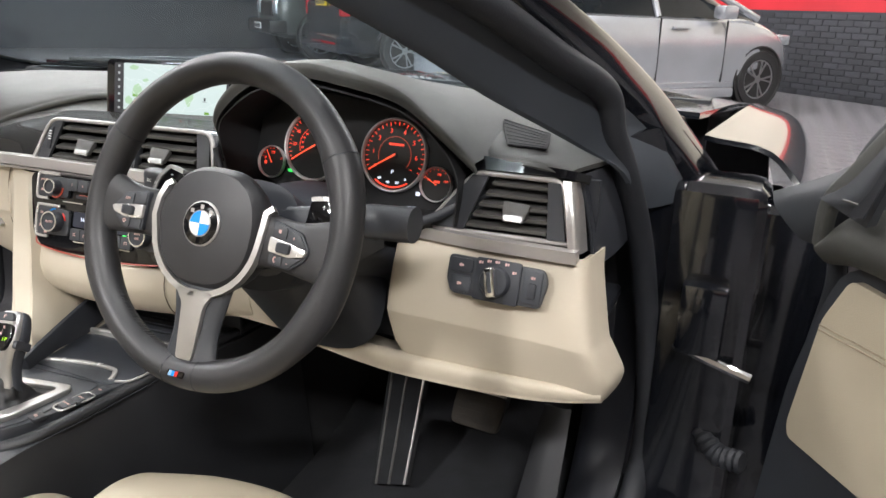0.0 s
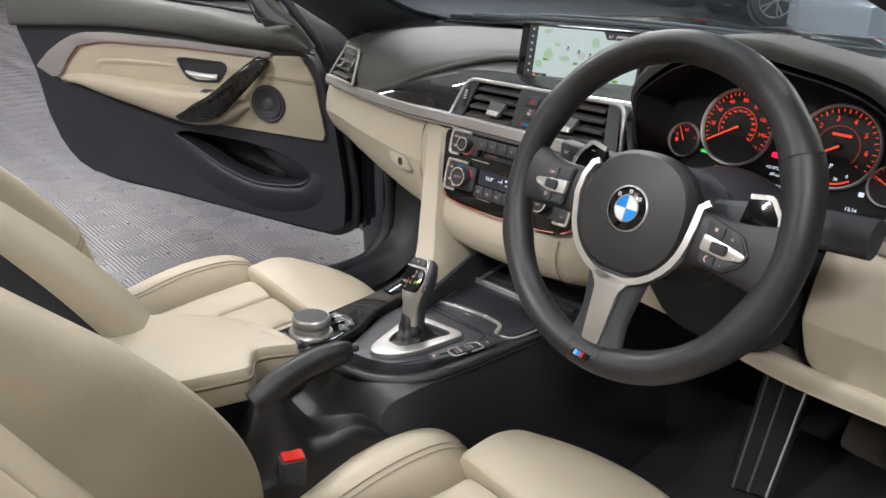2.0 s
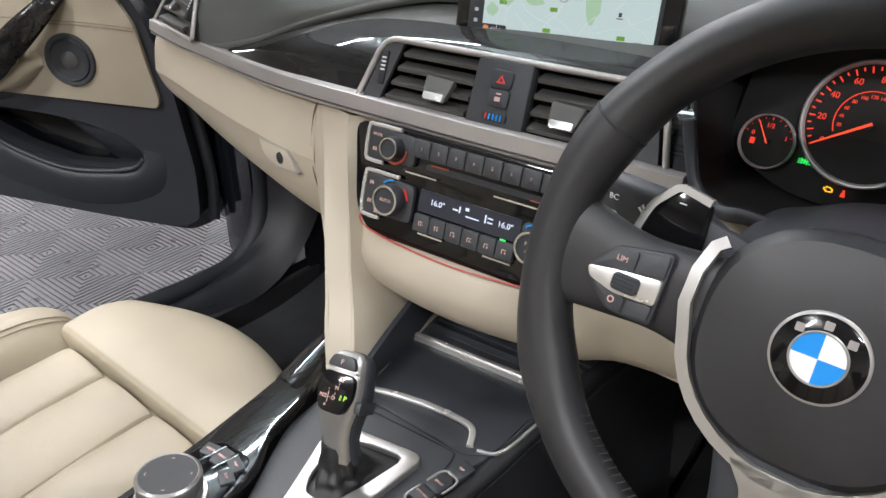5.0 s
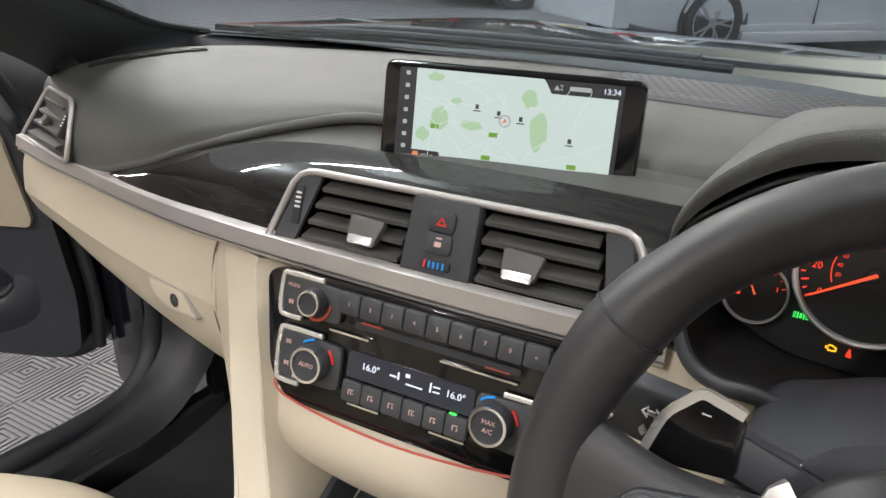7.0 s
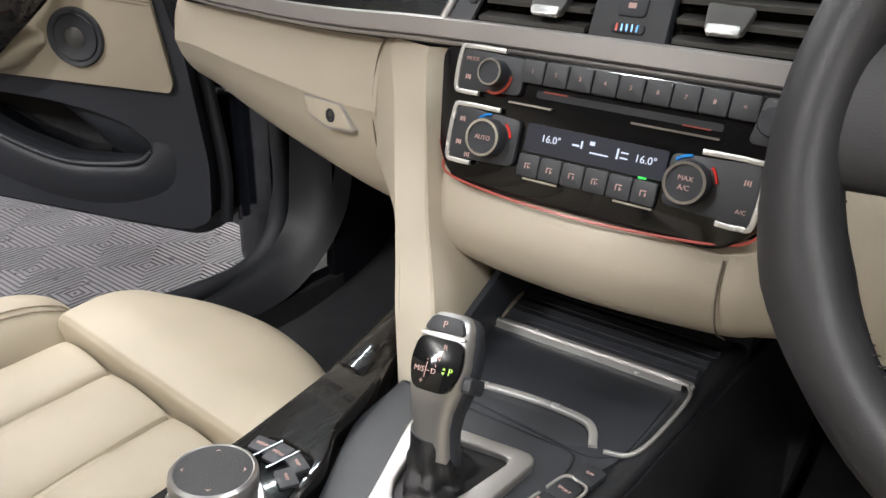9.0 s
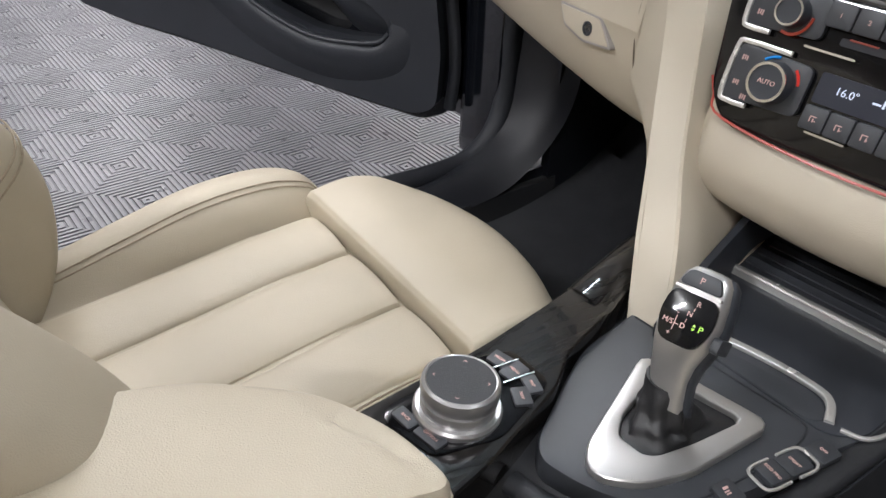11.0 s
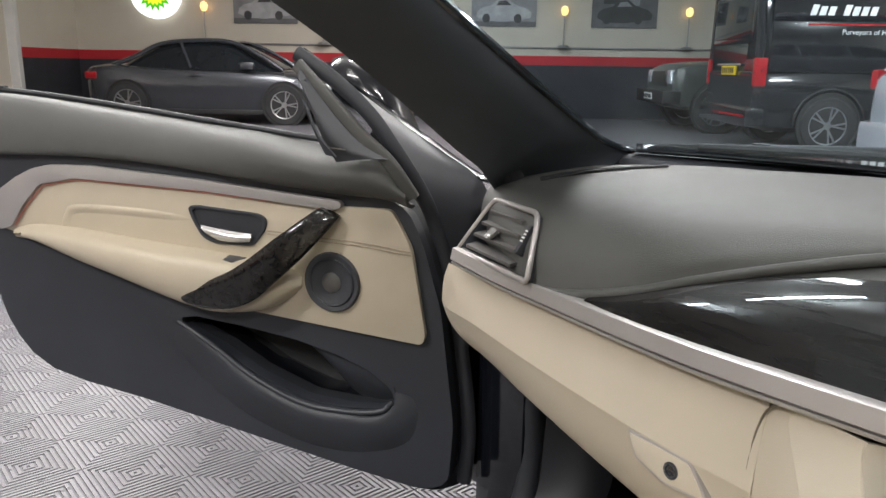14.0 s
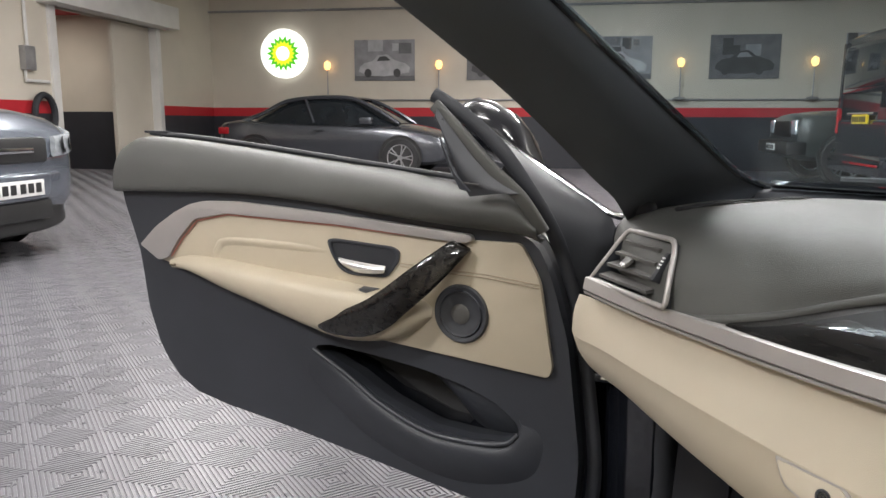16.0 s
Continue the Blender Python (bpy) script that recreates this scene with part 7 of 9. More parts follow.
    part("handle_cup", F(patch([[P(0.43, 0.668, 0.02), P(0.37, 0.662, 0.045), P(0.325, 0.655, 0.012)], [P(0.44, 0.63, 0.05), P(0.38, 0.63, 0.05), P(0.332, 0.64, 0.012)], [P(0.45, 0.602, 0.02), P(0.39, 0.608, 0.03), P(0.345, 0.625, 0.010)]], 4, 4, 0.005)), CREAM, th, "cream handle mount")
    # inner opener in its recess
    rec = [(0.524, 0.7702), (0.507, 0.7733), (0.3846, 0.7682), (0.3693, 0.7611), (0.372, 0.7424), (0.397, 0.7123), (0.4721, 0.7104), (0.4959, 0.7179), (0.5143, 0.7451)]
    rec = star(rpoly(rec, 0.010), (0.44, 0.741), angles)
    part("opener_recess", F(prism(rec, 0.006, 0.0130, 0.0015, 2, hole=[(0.44 + (u - 0.44) * 0.90, 0.741 + (v - 0.741) * 0.84) for u, v in rec])), DARK, th, "black opener recess frame")
    # No hollow is cut; a dark flush sheet stands for the recess's shade.
    part("recess_shade_sheet", F(prism([(0.44 + (u - 0.44) * 0.92, 0.741 + (v - 0.741) * 0.86) for u, v in rec], 0.0085, 0.0096)), RUBBER, th)
    part("opener", F(patch([[P(0.4985, 0.7400, 0.012), P(0.46, 0.7375, 0.0165), P(0.42, 0.7352, 0.0185), P(0.3965, 0.7345, 0.0165)], [P(0.492, 0.7330, 0.018), P(0.46, 0.7290, 0.0225), P(0.42, 0.7275, 0.0245), P(0.3950, 0.7280, 0.0215)], [P(0.479, 0.7225, 0.014), P(0.455, 0.7180, 0.0185), P(0.42, 0.7188, 0.0200), P(0.3985, 0.7212, 0.0175)]], 5, 4, 0.005)), BRIGHT, th, "bright door opener lever")
    # speaker
    sm = Matrix.Translation((0.305 if mirror else 0.253, 0.667, 0.009))
    sp = part("speaker", F(moved(lathe([(0.0, 0.004), (0.040, 0.003), (0.0445, 0.006), (0.0475, 0.006), (0.0495, 0.002), (0.0495, -0.002)], 40), sm)), DARK2, th, "round dark speaker grille")
    part("grille_ring", F(moved(lathe([(0.036, 0.0036), (0.038, 0.0056), (0.040, 0.0036)], 40), sm)), DARK, th)
    part("cone", F(moved(lathe([(0.0, 0.0075), (0.012, 0.0065), (0.017, 0.0045)], 24), sm)), SLAT, th)
    part("pocket_lip", F(tube(cr([P(0.568, 0.556, 0.000), P(0.4883, 0.5205, 0.005), P(0.4117, 0.4805, 0.010), P(0.3156, 0.4500, 0.013), P(0.2329, 0.4475, 0.011), P(0.1731, 0.4556, 0.006), P(0.1508, 0.4739, 0.001)], 6), 0.0050, 10, up=(0, 0, 1))), DARK, th, "black rounded pocket lip")
    rows = []
    for s0, z0, w, dx, dz in ((0.590, 0.560, -0.002, 0.02, -0.05), (0.4883, 0.5200, 0.010, 0.025, -0.08), (0.4117, 0.4800, 0.017, 0.02, -0.085), (0.3156, 0.4495, 0.021, 0.0, -0.085), (0.2329, 0.4470, 0.019, -0.02, -0.08), (0.176, 0.450, 0.012, -0.05, -0.05), (0.150, 0.478, 0.004, -0.05, -0.02), (0.150, 0.500, -0.002, -0.04, 0.0)):
        rows.append([P(s0, z0, 0.001), P(s0 + dx * 0.06, z0 + dz * 0.06, w * 0.75), P(s0 + dx * 0.25, z0 + dz * 0.25, w), P(s0 + dx * 0.6, z0 + dz * 0.6, w * 0.65), P(s0 + dx, z0 + dz, -0.002)])
    part("pocket_swell", F(patch(rows, 4, 5)), DARK, th, "soft black swell under the pocket")
    # mirror sail and hinge end
    part("mirror_sail", F(patch([[P(0.2700, 0.998, 0.062), P(0.222, 0.940, 0.060), P(0.180, 0.897, 0.056), P(0.138, 0.8735, 0.052)], [P(0.2680, 0.985, 0.070), P(0.2350, 0.925, 0.070), P(0.205, 0.888, 0.066), P(0.165, 0.8730, 0.058)], [P(0.2655, 0.975, 0.066), P(0.2480, 0.930, 0.064), P(0.2310, 0.892, 0.062), P(0.2160, 0.8660, 0.058)]], 5, 5, 0.010)), DARK2, th, "dark grey mirror sail panel")
    part("sail_speaker", F(patch([[P(0.2600, 0.955, 0.0700), P(0.2440, 0.915, 0.0700), P(0.2260, 0.8780, 0.0680)], [P(0.2520, 0.945, 0.0735), P(0.2330, 0.905, 0.0735), P(0.2080, 0.8760, 0.0705)]], 3, 3, 0.003)), DARK, th, "black tweeter cover")
    part("tweeter_slot", F(tube([P(0.2230, 0.8885, 0.0735), P(0.1960, 0.8860, 0.0690)], 0.0012, 6)), SLAT, th)
    part("sail_edge", F(sweep(cr([P(0.2800, 1.004, 0.052), P(0.2250, 0.952, 0.052), P(0.1800, 0.905, 0.048), P(0.1400, 0.868, 0.040), P(0.1100, 0.815, 0.020)], 5), rrect(-0.010, 0.010, -0.006, 0.006, 0.004, 3), up=(0, 0, 1))), DASH, th, "charcoal edge of the mirror sail")
    part("front_seal", F(sweep(cr([P(0.294, 1.020, 0.028), P(0.236, 0.985, 0.028), P(0.182, 0.940, 0.026), P(0.146, 0.893, 0.020), P(0.108, 0.825, 0.000), P(0.088, 0.76, -0.022), P(0.062, 0.66, -0.030), P(0.032, 0.45, -0.030), P(0.038, 0.338, -0.030)], 5), circle(0.012, 12, 0.009), up=(0, 0, 1))), RUBBER, th, "black door seal")
    part("mirror_base", F(patch([[P(0.300, 1.0235, 0.010), P(0.302, 1.0240, 0.002), P(0.304, 1.0243, -0.006)], [P(0.234, 0.9820, 0.016), P(0.246, 0.9815, -0.020), P(0.262, 0.9770, -0.070)], [P(0.180, 0.9350, 0.016), P(0.186, 0.9360, -0.035), P(0.200, 0.9310, -0.088)], [P(0.142, 0.8850, 0.010), P(0.128, 0.8830, -0.040), P(0.118, 0.8790, -0.095)], [P(0.104, 0.8180, -0.008), P(0.074, 0.8260, -0.050), P(0.047, 0.8360, -0.098)], [P(0.086, 0.7500, -0.030), P(0.052, 0.7600, -0.060), P(0.026, 0.7800, -0.100)], [P(0.066, 0.6600, -0.040), P(0.046, 0.6600, -0.070), P(0.030, 0.6700, -0.110)]], 4, 4, 0.008)), DARK2, th, "dark plastic mirror base along the front edge")
    if mirror:
        part("mirror_base", F(patch([[P(-0.030, 0.838, -0.006), P(0.067, 0.882, -0.012), P(0.146, 0.932, -0.012), P(0.200, 0.968, -0.010)], [P(-0.005, 0.824, 0.002), P(0.086, 0.868, 0.002), P(0.152, 0.911, 0.004), P(0.205, 0.945, 0.006)], [P(0.040, 0.802, -0.002), P(0.105, 0.846, 0.004), P(0.159, 0.885, 0.008), P(0.205, 0.918, 0.012)], [P(0.062, 0.798, -0.016), P(0.112, 0.835, -0.010), P(0.162, 0.872, -0.004), P(0.205, 0.905, 0.0)]], 4, 4, 0.012)), DARK2, th, "dark plastic mirror base along the front edge")
    part("base_edge", F(tube(cr([P(0.304, 1.0243, -0.006), P(0.262, 0.9775, -0.070), P(0.200, 0.9320, -0.089), P(0.118, 0.8800, -0.096), P(0.047, 0.8365, -0.099), P(0.010, 0.828, -0.102)], 5), 0.0055, 8, up=(0, 0, 1))), PAINT, th, "gloss black outer edge")
    # outside mirror
    part("outside_mirror", F(loft([[V(x + 0.012 * math.cos(a), z + math.cos(a) * ry, -0.200 + math.sin(a) * rz) for a in [i * math.pi / 12 for i in range(24)]] for x, z, ry, rz in ((0.338, 0.968, 0.030, 0.030), (0.335, 0.968, 0.050, 0.050), (0.315, 0.966, 0.057, 0.060), (0.280, 0.957, 0.056, 0.062), (0.245, 0.944, 0.050, 0.056), (0.220, 0.926, 0.038, 0.044), (0.205, 0.908, 0.018, 0.022))])), PAINT, th, "gloss black outside mirror")
    part("mirror_arm", F(tube([P(0.21, 0.890, -0.08), P(0.215, 0.905, -0.17)], 0.018, 10, up=(1, 0, 0))), PAINT, th)
    return th


door(False, (-0.8094, 0.4151), math.atan2(0.848, 0.53), "wide open black door with cream insert, passenger side")
door(True, (0.878, 0.372), radians(34), "wide open black door with cream insert, driver's side")

# ---- body of the car ----


def mirror_part(name, make, material, label=""):
    for s in (-1, 1):
        bm = make(s)
        bmesh.ops.recalc_face_normals(bm, faces=bm.faces)
        part(name, bm, material, car, label)


# inner edge along the glass, rear edge towards the door, outer edge of the painted frame
PILLAR = [((0.72, 0.62, 0.885), (0.712, 0.385, 0.800), (0.80, 0.55, 0.80)), ((0.69, 0.54, 0.90), (0.70, 0.325, 0.855), (0.755, 0.50, 0.875)), ((0.65, 0.455, 0.92), (0.665, 0.27, 0.888), (0.724, 0.455, 0.928)), ((0.61, 0.36, 0.953), (0.64, 0.215, 0.915), (0.696, 0.36, 0.98)), ((0.57, 0.255, 0.992), (0.60, 0.135, 0.955), (0.672, 0.25, 1.025)), ((0.535, 0.15, 1.035), (0.565, 0.05, 1.0), (0.64, 0.14, 1.07)), ((0.50, 0.05, 1.075), (0.53, -0.04, 1.042), (0.60, 0.03, 1.115)), ((0.45, -0.10, 1.135), (0.48, -0.18, 1.105), (0.545, -0.12, 1.175)), ((0.41, -0.22, 1.18), (0.44, -0.29, 1.155), (0.50, -0.24, 1.225))]


def ringed(s, pick):
    rows = []
    for e, r, o in PILLAR:
        e, r, o = Vector(e), Vector(r), Vector(o)
        rows.append([V(s * q.x, q.y, q.z) for q in pick(e, r, o)])
    sm = [cr([q[j] for q in rows], 4) for j in range(len(rows[0]))]
    return loft([[c[i] for c in sm] for i in range(len(sm[0]))])


def trim_ring(e, r, o):
    b = V(-0.020, -0.012, 0.006)
    back = r.lerp(o, 0.62)
    return cr([e, e.lerp(r, 0.12) + b * 0.5, e.lerp(r, 0.4) + b, e.lerp(r, 0.72) + b * 0.9, r + b * 0.2, r.lerp(o, 0.25) + V(0, -0.006, -0.004), back], 3) + [e.lerp(o, 0.35)]


def frame_ring(e, r, o):
    back = r.lerp(o, 0.60)
    return cr([back, r.lerp(o, 0.75) + V(0.01, -0.004, -0.004), o, o.lerp(e, 0.12) + V(0, 0.006, 0.010)], 4) + [o.lerp(e, 0.7) + V(0, 0.004, 0.004), e + V(0.004, 0.012, -0.004)]


mirror_part("pillar_trim", lambda s: ringed(s, trim_ring), PILLAR_GREY, "charcoal windscreen pillar trim")
mirror_part("windscreen_frame", lambda s: ringed(s, frame_ring), PAINT, "gloss black windscreen frame")
SEAL = [Vector(r).lerp(Vector(o), 0.58) + V(0.004, -0.006, 0) for e, r, o in PILLAR[1:]]
mirror_part("screen_edge_trim", lambda s: tube(cr([V(s * e[0], e[1], e[2]) for e, r, o in PILLAR], 4), 0.005, 8), PIANO, "")
part("windscreen_header", tube(cr([V(-0.47, -0.24, 1.185), V(-0.3, -0.275, 1.20), V(0.0, -0.29, 1.208), V(0.3, -0.275, 1.20), V(0.47, -0.24, 1.185)], 6), 0.032, 10), DARK, car, "black windscreen header")
rows = []
for e, r, o in PILLAR:
    bow = 0.10 if e[1] > 0.4 else 0.07 if e[1] > 0 else 0.05
    rows.append([V(e[0] * k, e[1] + bow * (1 - k * k), e[2] + (0.0 if e[1] > 0.4 else 0.02) * (1 - k * k)) for k in (-0.99, -0.6, 0, 0.6, 0.99)])
scrn = part("windscreen", patch(rows, 5, 4, 0.004), GLASS, car, "clear laminated windscreen")
scrn.visible_shadow = False
frit = []
for f in (0.0, 0.25, 0.5):
    e = Vector(PILLAR[0][0]).lerp(Vector(PILLAR[1][0]), f)
    frit.append([V(e.x * k, e.y + 0.10 * (1 - k * k) - 0.006, e.z + 0.001) for k in (-0.98, -0.6, 0, 0.6, 0.98)])
part("frit_band", patch(frit, 5, 3, 0.002), CLUSTER, car, "black printed band along the screen's foot")
part("scuttle", patch([[V(x, 0.665 - 0.10 * (x / 0.7) ** 2, 0.872) for x in (-0.70, -0.35, 0, 0.35, 0.70)], [V(x, 0.74 - 0.16 * (x / 0.7) ** 2, 0.884) for x in (-0.70, -0.35, 0, 0.35, 0.70)], [V(x, 0.84 - 0.16 * (x / 0.7) ** 2, 0.878) for x in (-0.72, -0.35, 0, 0.35, 0.72)]], 5, 4, 0.006), RUBBER, car, "black windscreen scuttle")
wip = part("wiper", sweep(cr([V(-0.56, 0.655, 0.897), V(-0.47, 0.690, 0.904), V(-0.35, 0.712, 0.908), V(-0.18, 0.728, 0.910), V(0.05, 0.735, 0.908)], 5), rrect(-0.010, 0.010, -0.007, 0.007, 0.004, 3)), RUBBER, car, "black wiper arm")
part("wiper_blade", tube(cr([V(-0.60, 0.610, 0.902), V(-0.40, 0.662, 0.906), V(-0.15, 0.690, 0.908), V(0.10, 0.694, 0.908)], 5), 0.006, 8), CLUSTER, wip)
part("bonnet", patch([[V(x, 0.80 - 0.15 * (x / 0.75) ** 2, 0.875 + 0.018 * (abs(x) / 0.75)) for x in (-0.74, -0.5, -0.25, 0, 0.25, 0.5, 0.74)], [V(x, 1.25, 0.870 - 0.02 * (x / 0.75) ** 2 + 0.012 * (abs(abs(x) - 0.5) < 0.1)) for x in (-0.76, -0.5, -0.25, 0, 0.25, 0.5, 0.76)], [V(x, 1.65, 0.815 - 0.03 * (x / 0.75) ** 2) for x in (-0.76, -0.5, -0.25, 0, 0.25, 0.5, 0.76)], [V(x, 2.02 - 0.10 * (x / 0.7) ** 2, 0.700 - 0.04 * (x / 0.75) ** 2) for x in (-0.70, -0.5, -0.25, 0, 0.25, 0.5, 0.70)]], 6, 8, 0.01), PAINT, car, "gloss black bonnet")
mirror_part("front_wing", lambda s: patch([[V(s * 0.755, 0.62, 0.865), V(s * 0.775, 1.2, 0.852), V(s * 0.768, 1.65, 0.795), V(s * 0.70, 2.02, 0.655)], [V(s * 0.868, 0.575, 0.846), V(s * 0.872, 1.2, 0.822), V(s * 0.862, 1.65, 0.755), V(s * 0.78, 2.02, 0.62)], [V(s * 0.925, 0.52, 0.72), V(s * 0.920, 1.2, 0.71), V(s * 0.905, 1.6, 0.66), V(s * 0.83, 2.03, 0.52)], [V(s * 0.89, 0.48, 0.36), V(s * 0.90, 0.80, 0.55), V(s * 0.90, 1.65, 0.58), V(s * 0.83, 2.05, 0.35)]], 6, 6, 0.008), PAINT, "gloss black front wing")
mirror_part("hinge_post", lambda s: box(*sorted((s * 0.735, s * 0.865)), 0.44, 0.56, 0.24, 0.83, 0.03, 3), PAINT, "gloss black hinge post")
mirror_part("wing_return", lambda s: box(*sorted((s * 0.840, s * 0.958)), 0.485, 0.60, 0.28, 0.800, 0.025, 3), PAINT, "black wing edge in the hinge gap")
mirror_part("hinge_leaf", lambda s: box(*sorted((s * 0.775, s * 0.835)), 0.405, 0.445, 0.60, 0.70, 0.008), PAINT)
mirror_part("check_strap", lambda s: tube([V(s * 0.772, 0.445, 0.597), V(s * 0.83, 0.432, 0.585), V(s * 0.878, 0.42, 0.578)], 0.007, 8), CHROME, "bright door check strap")
part("wiring_boot", tube(cr([V(0.82, 0.455, 0.47), V(0.85, 0.43, 0.45), V(0.885, 0.415, 0.455)], 8), [0.014 + 0.003 * (i % 2) for i in range(17)], 10), RUBBER, car, "ribbed wiring boot")
mirror_part("sill", lambda s: patch([[V(s * 0.665, y, 0.200), V(s * 0.672, y, 0.270), V(s * 0.690, y, 0.286), V(s * 0.725, y, 0.284), V(s * 0.745, y, 0.276), V(s * 0.80, y, 0.264), V(s * 0.825, y, 0.21)] for y in (-1.0, -0.6, -0.2, 0.1, 0.33)], 4, 4, 0.01), FOOTWELL, "black door sill trim")
mirror_part("sill_edge", lambda s: tube([V(s * 0.745, -1.0, 0.281), V(s * 0.745, -0.14, 0.281)], 0.006, 8), CHROME, "bright sill plate edge")
mirror_part("door_aperture_seal", lambda s: sweep(cr([V(s * 0.742, -1.0, 0.296), V(s * 0.738, -0.3, 0.296), V(s * 0.735, 0.12, 0.296), V(s * 0.735, 0.28, 0.290), V(s * 0.737, 0.38, 0.298), V(s * 0.742, 0.440, 0.345), V(s * 0.745, 0.462, 0.42), V(s * 0.742, 0.462, 0.50), V(s * 0.732, 0.455, 0.60), V(s * 0.721, 0.438, 0.69), V(s * 0.710, 0.405, 0.77), V(s * 0.697, 0.360, 0.845), V(s * 0.684, 0.325, 0.900)] + [V(s * q.x, q.y, q.z) for q in SEAL[2:]], 6), circle(0.019, 12, 0.017), up=(0.3, 0, 1)), RUBBER, "thick black door aperture seal")
mirror_part("pillar_foot", lambda s: patch([[V(s * 0.690, 0.345, 0.890), V(s * 0.720, 0.40, 0.900), V(s * 0.745, 0.475, 0.890)], [V(s * 0.714, 0.410, 0.775), V(s * 0.748, 0.46, 0.790), V(s * 0.790, 0.535, 0.815)], [V(s * 0.735, 0.452, 0.620), V(s * 0.775, 0.480, 0.640), V(s * 0.840, 0.53, 0.700)], [V(s * 0.746, 0.466, 0.460), V(s * 0.790, 0.486, 0.480), V(s * 0.845, 0.515, 0.500)], [V(s * 0.750, 0.450, 0.300), V(s * 0.800, 0.48, 0.290), V(s * 0.850, 0.51, 0.290)]], 5, 5, 0.006), PAINT, "gloss black pillar foot")
mirror_part("kick_panel", lambda s: patch([[V(s * 0.665, 0.10, 0.245), V(s * 0.700, 0.10, 0.282), V(s * 0.716, 0.10, 0.280)], [V(s * 0.658, 0.30, 0.250), V(s * 0.690, 0.30, 0.288), V(s * 0.716, 0.29, 0.280)], [V(s * 0.645, 0.42, 0.285), V(s * 0.675, 0.435, 0.330), V(s * 0.720, 0.44, 0.345)], [V(s * 0.640, 0.52, 0.40), V(s * 0.670, 0.50, 0.45), V(s * 0.726, 0.47, 0.46)], [V(s * 0.640, 0.54, 0.58), V(s * 0.690, 0.50, 0.62), V(s * 0.722, 0.465, 0.61)], [V(s * 0.65, 0.53, 0.75), V(s * 0.70, 0.45, 0.78), V(s * 0.705, 0.41, 0.78)]], 4, 5, 0.008), FOOTWELL, "black kick panel")
mirror_part("footwell_side", lambda s: box(*sorted((s * 0.655, s * 0.675)), 0.50, 0.95, 0.12, 0.82), FOOTWELL, "")
mirror_part("sill_foot", lambda s: box(*sorted((s * 0.668, s * 0.738)), 0.26, 0.58, 0.10, 0.280, 0.01), FOOTWELL, "")
mirror_part("inner_sill", lambda s: box(*sorted((s * 0.650, s * 0.668)), -1.3, 0.52, 0.10, 0.262, 0.006), CARPET, "charcoal carpeted inner sill")
mirror_part("rear_quarter_panel", lambda s: patch([[V(s * 0.74, -0.95, 0.34), V(s * 0.75, -0.92, 0.60), V(s * 0.74, -0.90, 0.93)], [V(s * 0.86, -1.0, 0.30), V(s * 0.90, -1.0, 0.65), V(s * 0.86, -1.0, 0.95)], [V(s * 0.86, -2.2, 0.35), V(s * 0.89, -2.2, 0.65), V(s * 0.80, -2.2, 0.95)]], 4, 4, 0.01), PAINT, "gloss black rear quarter")
part("rear_bench", loft([[V(x, y, z) for x, z in ((-0.62, 0.30), (-0.64, h - 0.05), (-0.5, h), (0.5, h), (0.64, h - 0.05), (0.62, 0.30))] for y, h in ((-0.78, 0.46), (-0.85, 0.52), (-1.15, 0.50), (-1.25, 0.9), (-1.35, 0.9))]), CREAM, car, "cream leather rear bench")
part("rear_deck", patch([[V(x, -1.34, 0.93) for x in (-0.76, -0.4, 0, 0.4, 0.76)], [V(x, -1.8, 0.97) for x in (-0.80, -0.4, 0, 0.4, 0.80)], [V(x, -2.25, 0.93) for x in (-0.78, -0.4, 0, 0.4, 0.78)], [V(x * 0.98, -2.45, 0.86) for x in (-0.78, -0.4, 0, 0.4, 0.78)]], 4, 4, 0.01), PAINT, car, "gloss black rear deck")
part("rear_panel", patch([[V(x * 0.98, -2.45, 0.86) for x in (-0.78, -0.4, 0, 0.4, 0.78)], [V(x * 1.05, -2.52, 0.62) for x in (-0.78, -0.4, 0, 0.4, 0.78)], [V(x * 1.02, -2.46, 0.30) for x in (-0.78, -0.4, 0, 0.4, 0.78)]], 4, 4, 0.01), PAINT, car, "gloss black rear panel")
part("front_bumper", patch([[V(x, 2.06 - 0.22 * (x / 0.8) ** 2, 0.68) for x in (-0.80, -0.4, 0, 0.4, 0.80)], [V(x, 2.16 - 0.22 * (x / 0.8) ** 2, 0.45) for x in (-0.82, -0.4, 0, 0.4, 0.82)], [V(x, 2.10 - 0.22 * (x / 0.8) ** 2, 0.20) for x in (-0.82, -0.4, 0, 0.4, 0.82)]], 4, 4, 0.01), PAINT, car, "gloss black front bumper")
part("footwell_floor", patch([[V(x, y, z) for x in (-0.67, -0.3, 0.0, 0.3, 0.67)] for y, z in ((-1.3, 0.20), (-0.6, 0.20), (0.0, 0.20), (0.42, 0.205), (0.62, 0.27), (0.82, 0.42), (0.95, 0.60))], 4, 4, 0.02), CARPET, car, "charcoal carpeted floor")
part("bulkhead", box(-0.72, 0.72, 0.95, 0.97, 0.2, 0.88), RUBBER, car)
part("front_tunnel", loft([[V(x, y, z) for x, z in ((-0.15, 0.18), (-0.125, h), (0.125, h), (0.152, 0.18))] for y, h in ((0.415, 0.48), (0.6, 0.52), (0.95, 0.62))]), CARPET, car, "charcoal carpeted tunnel")
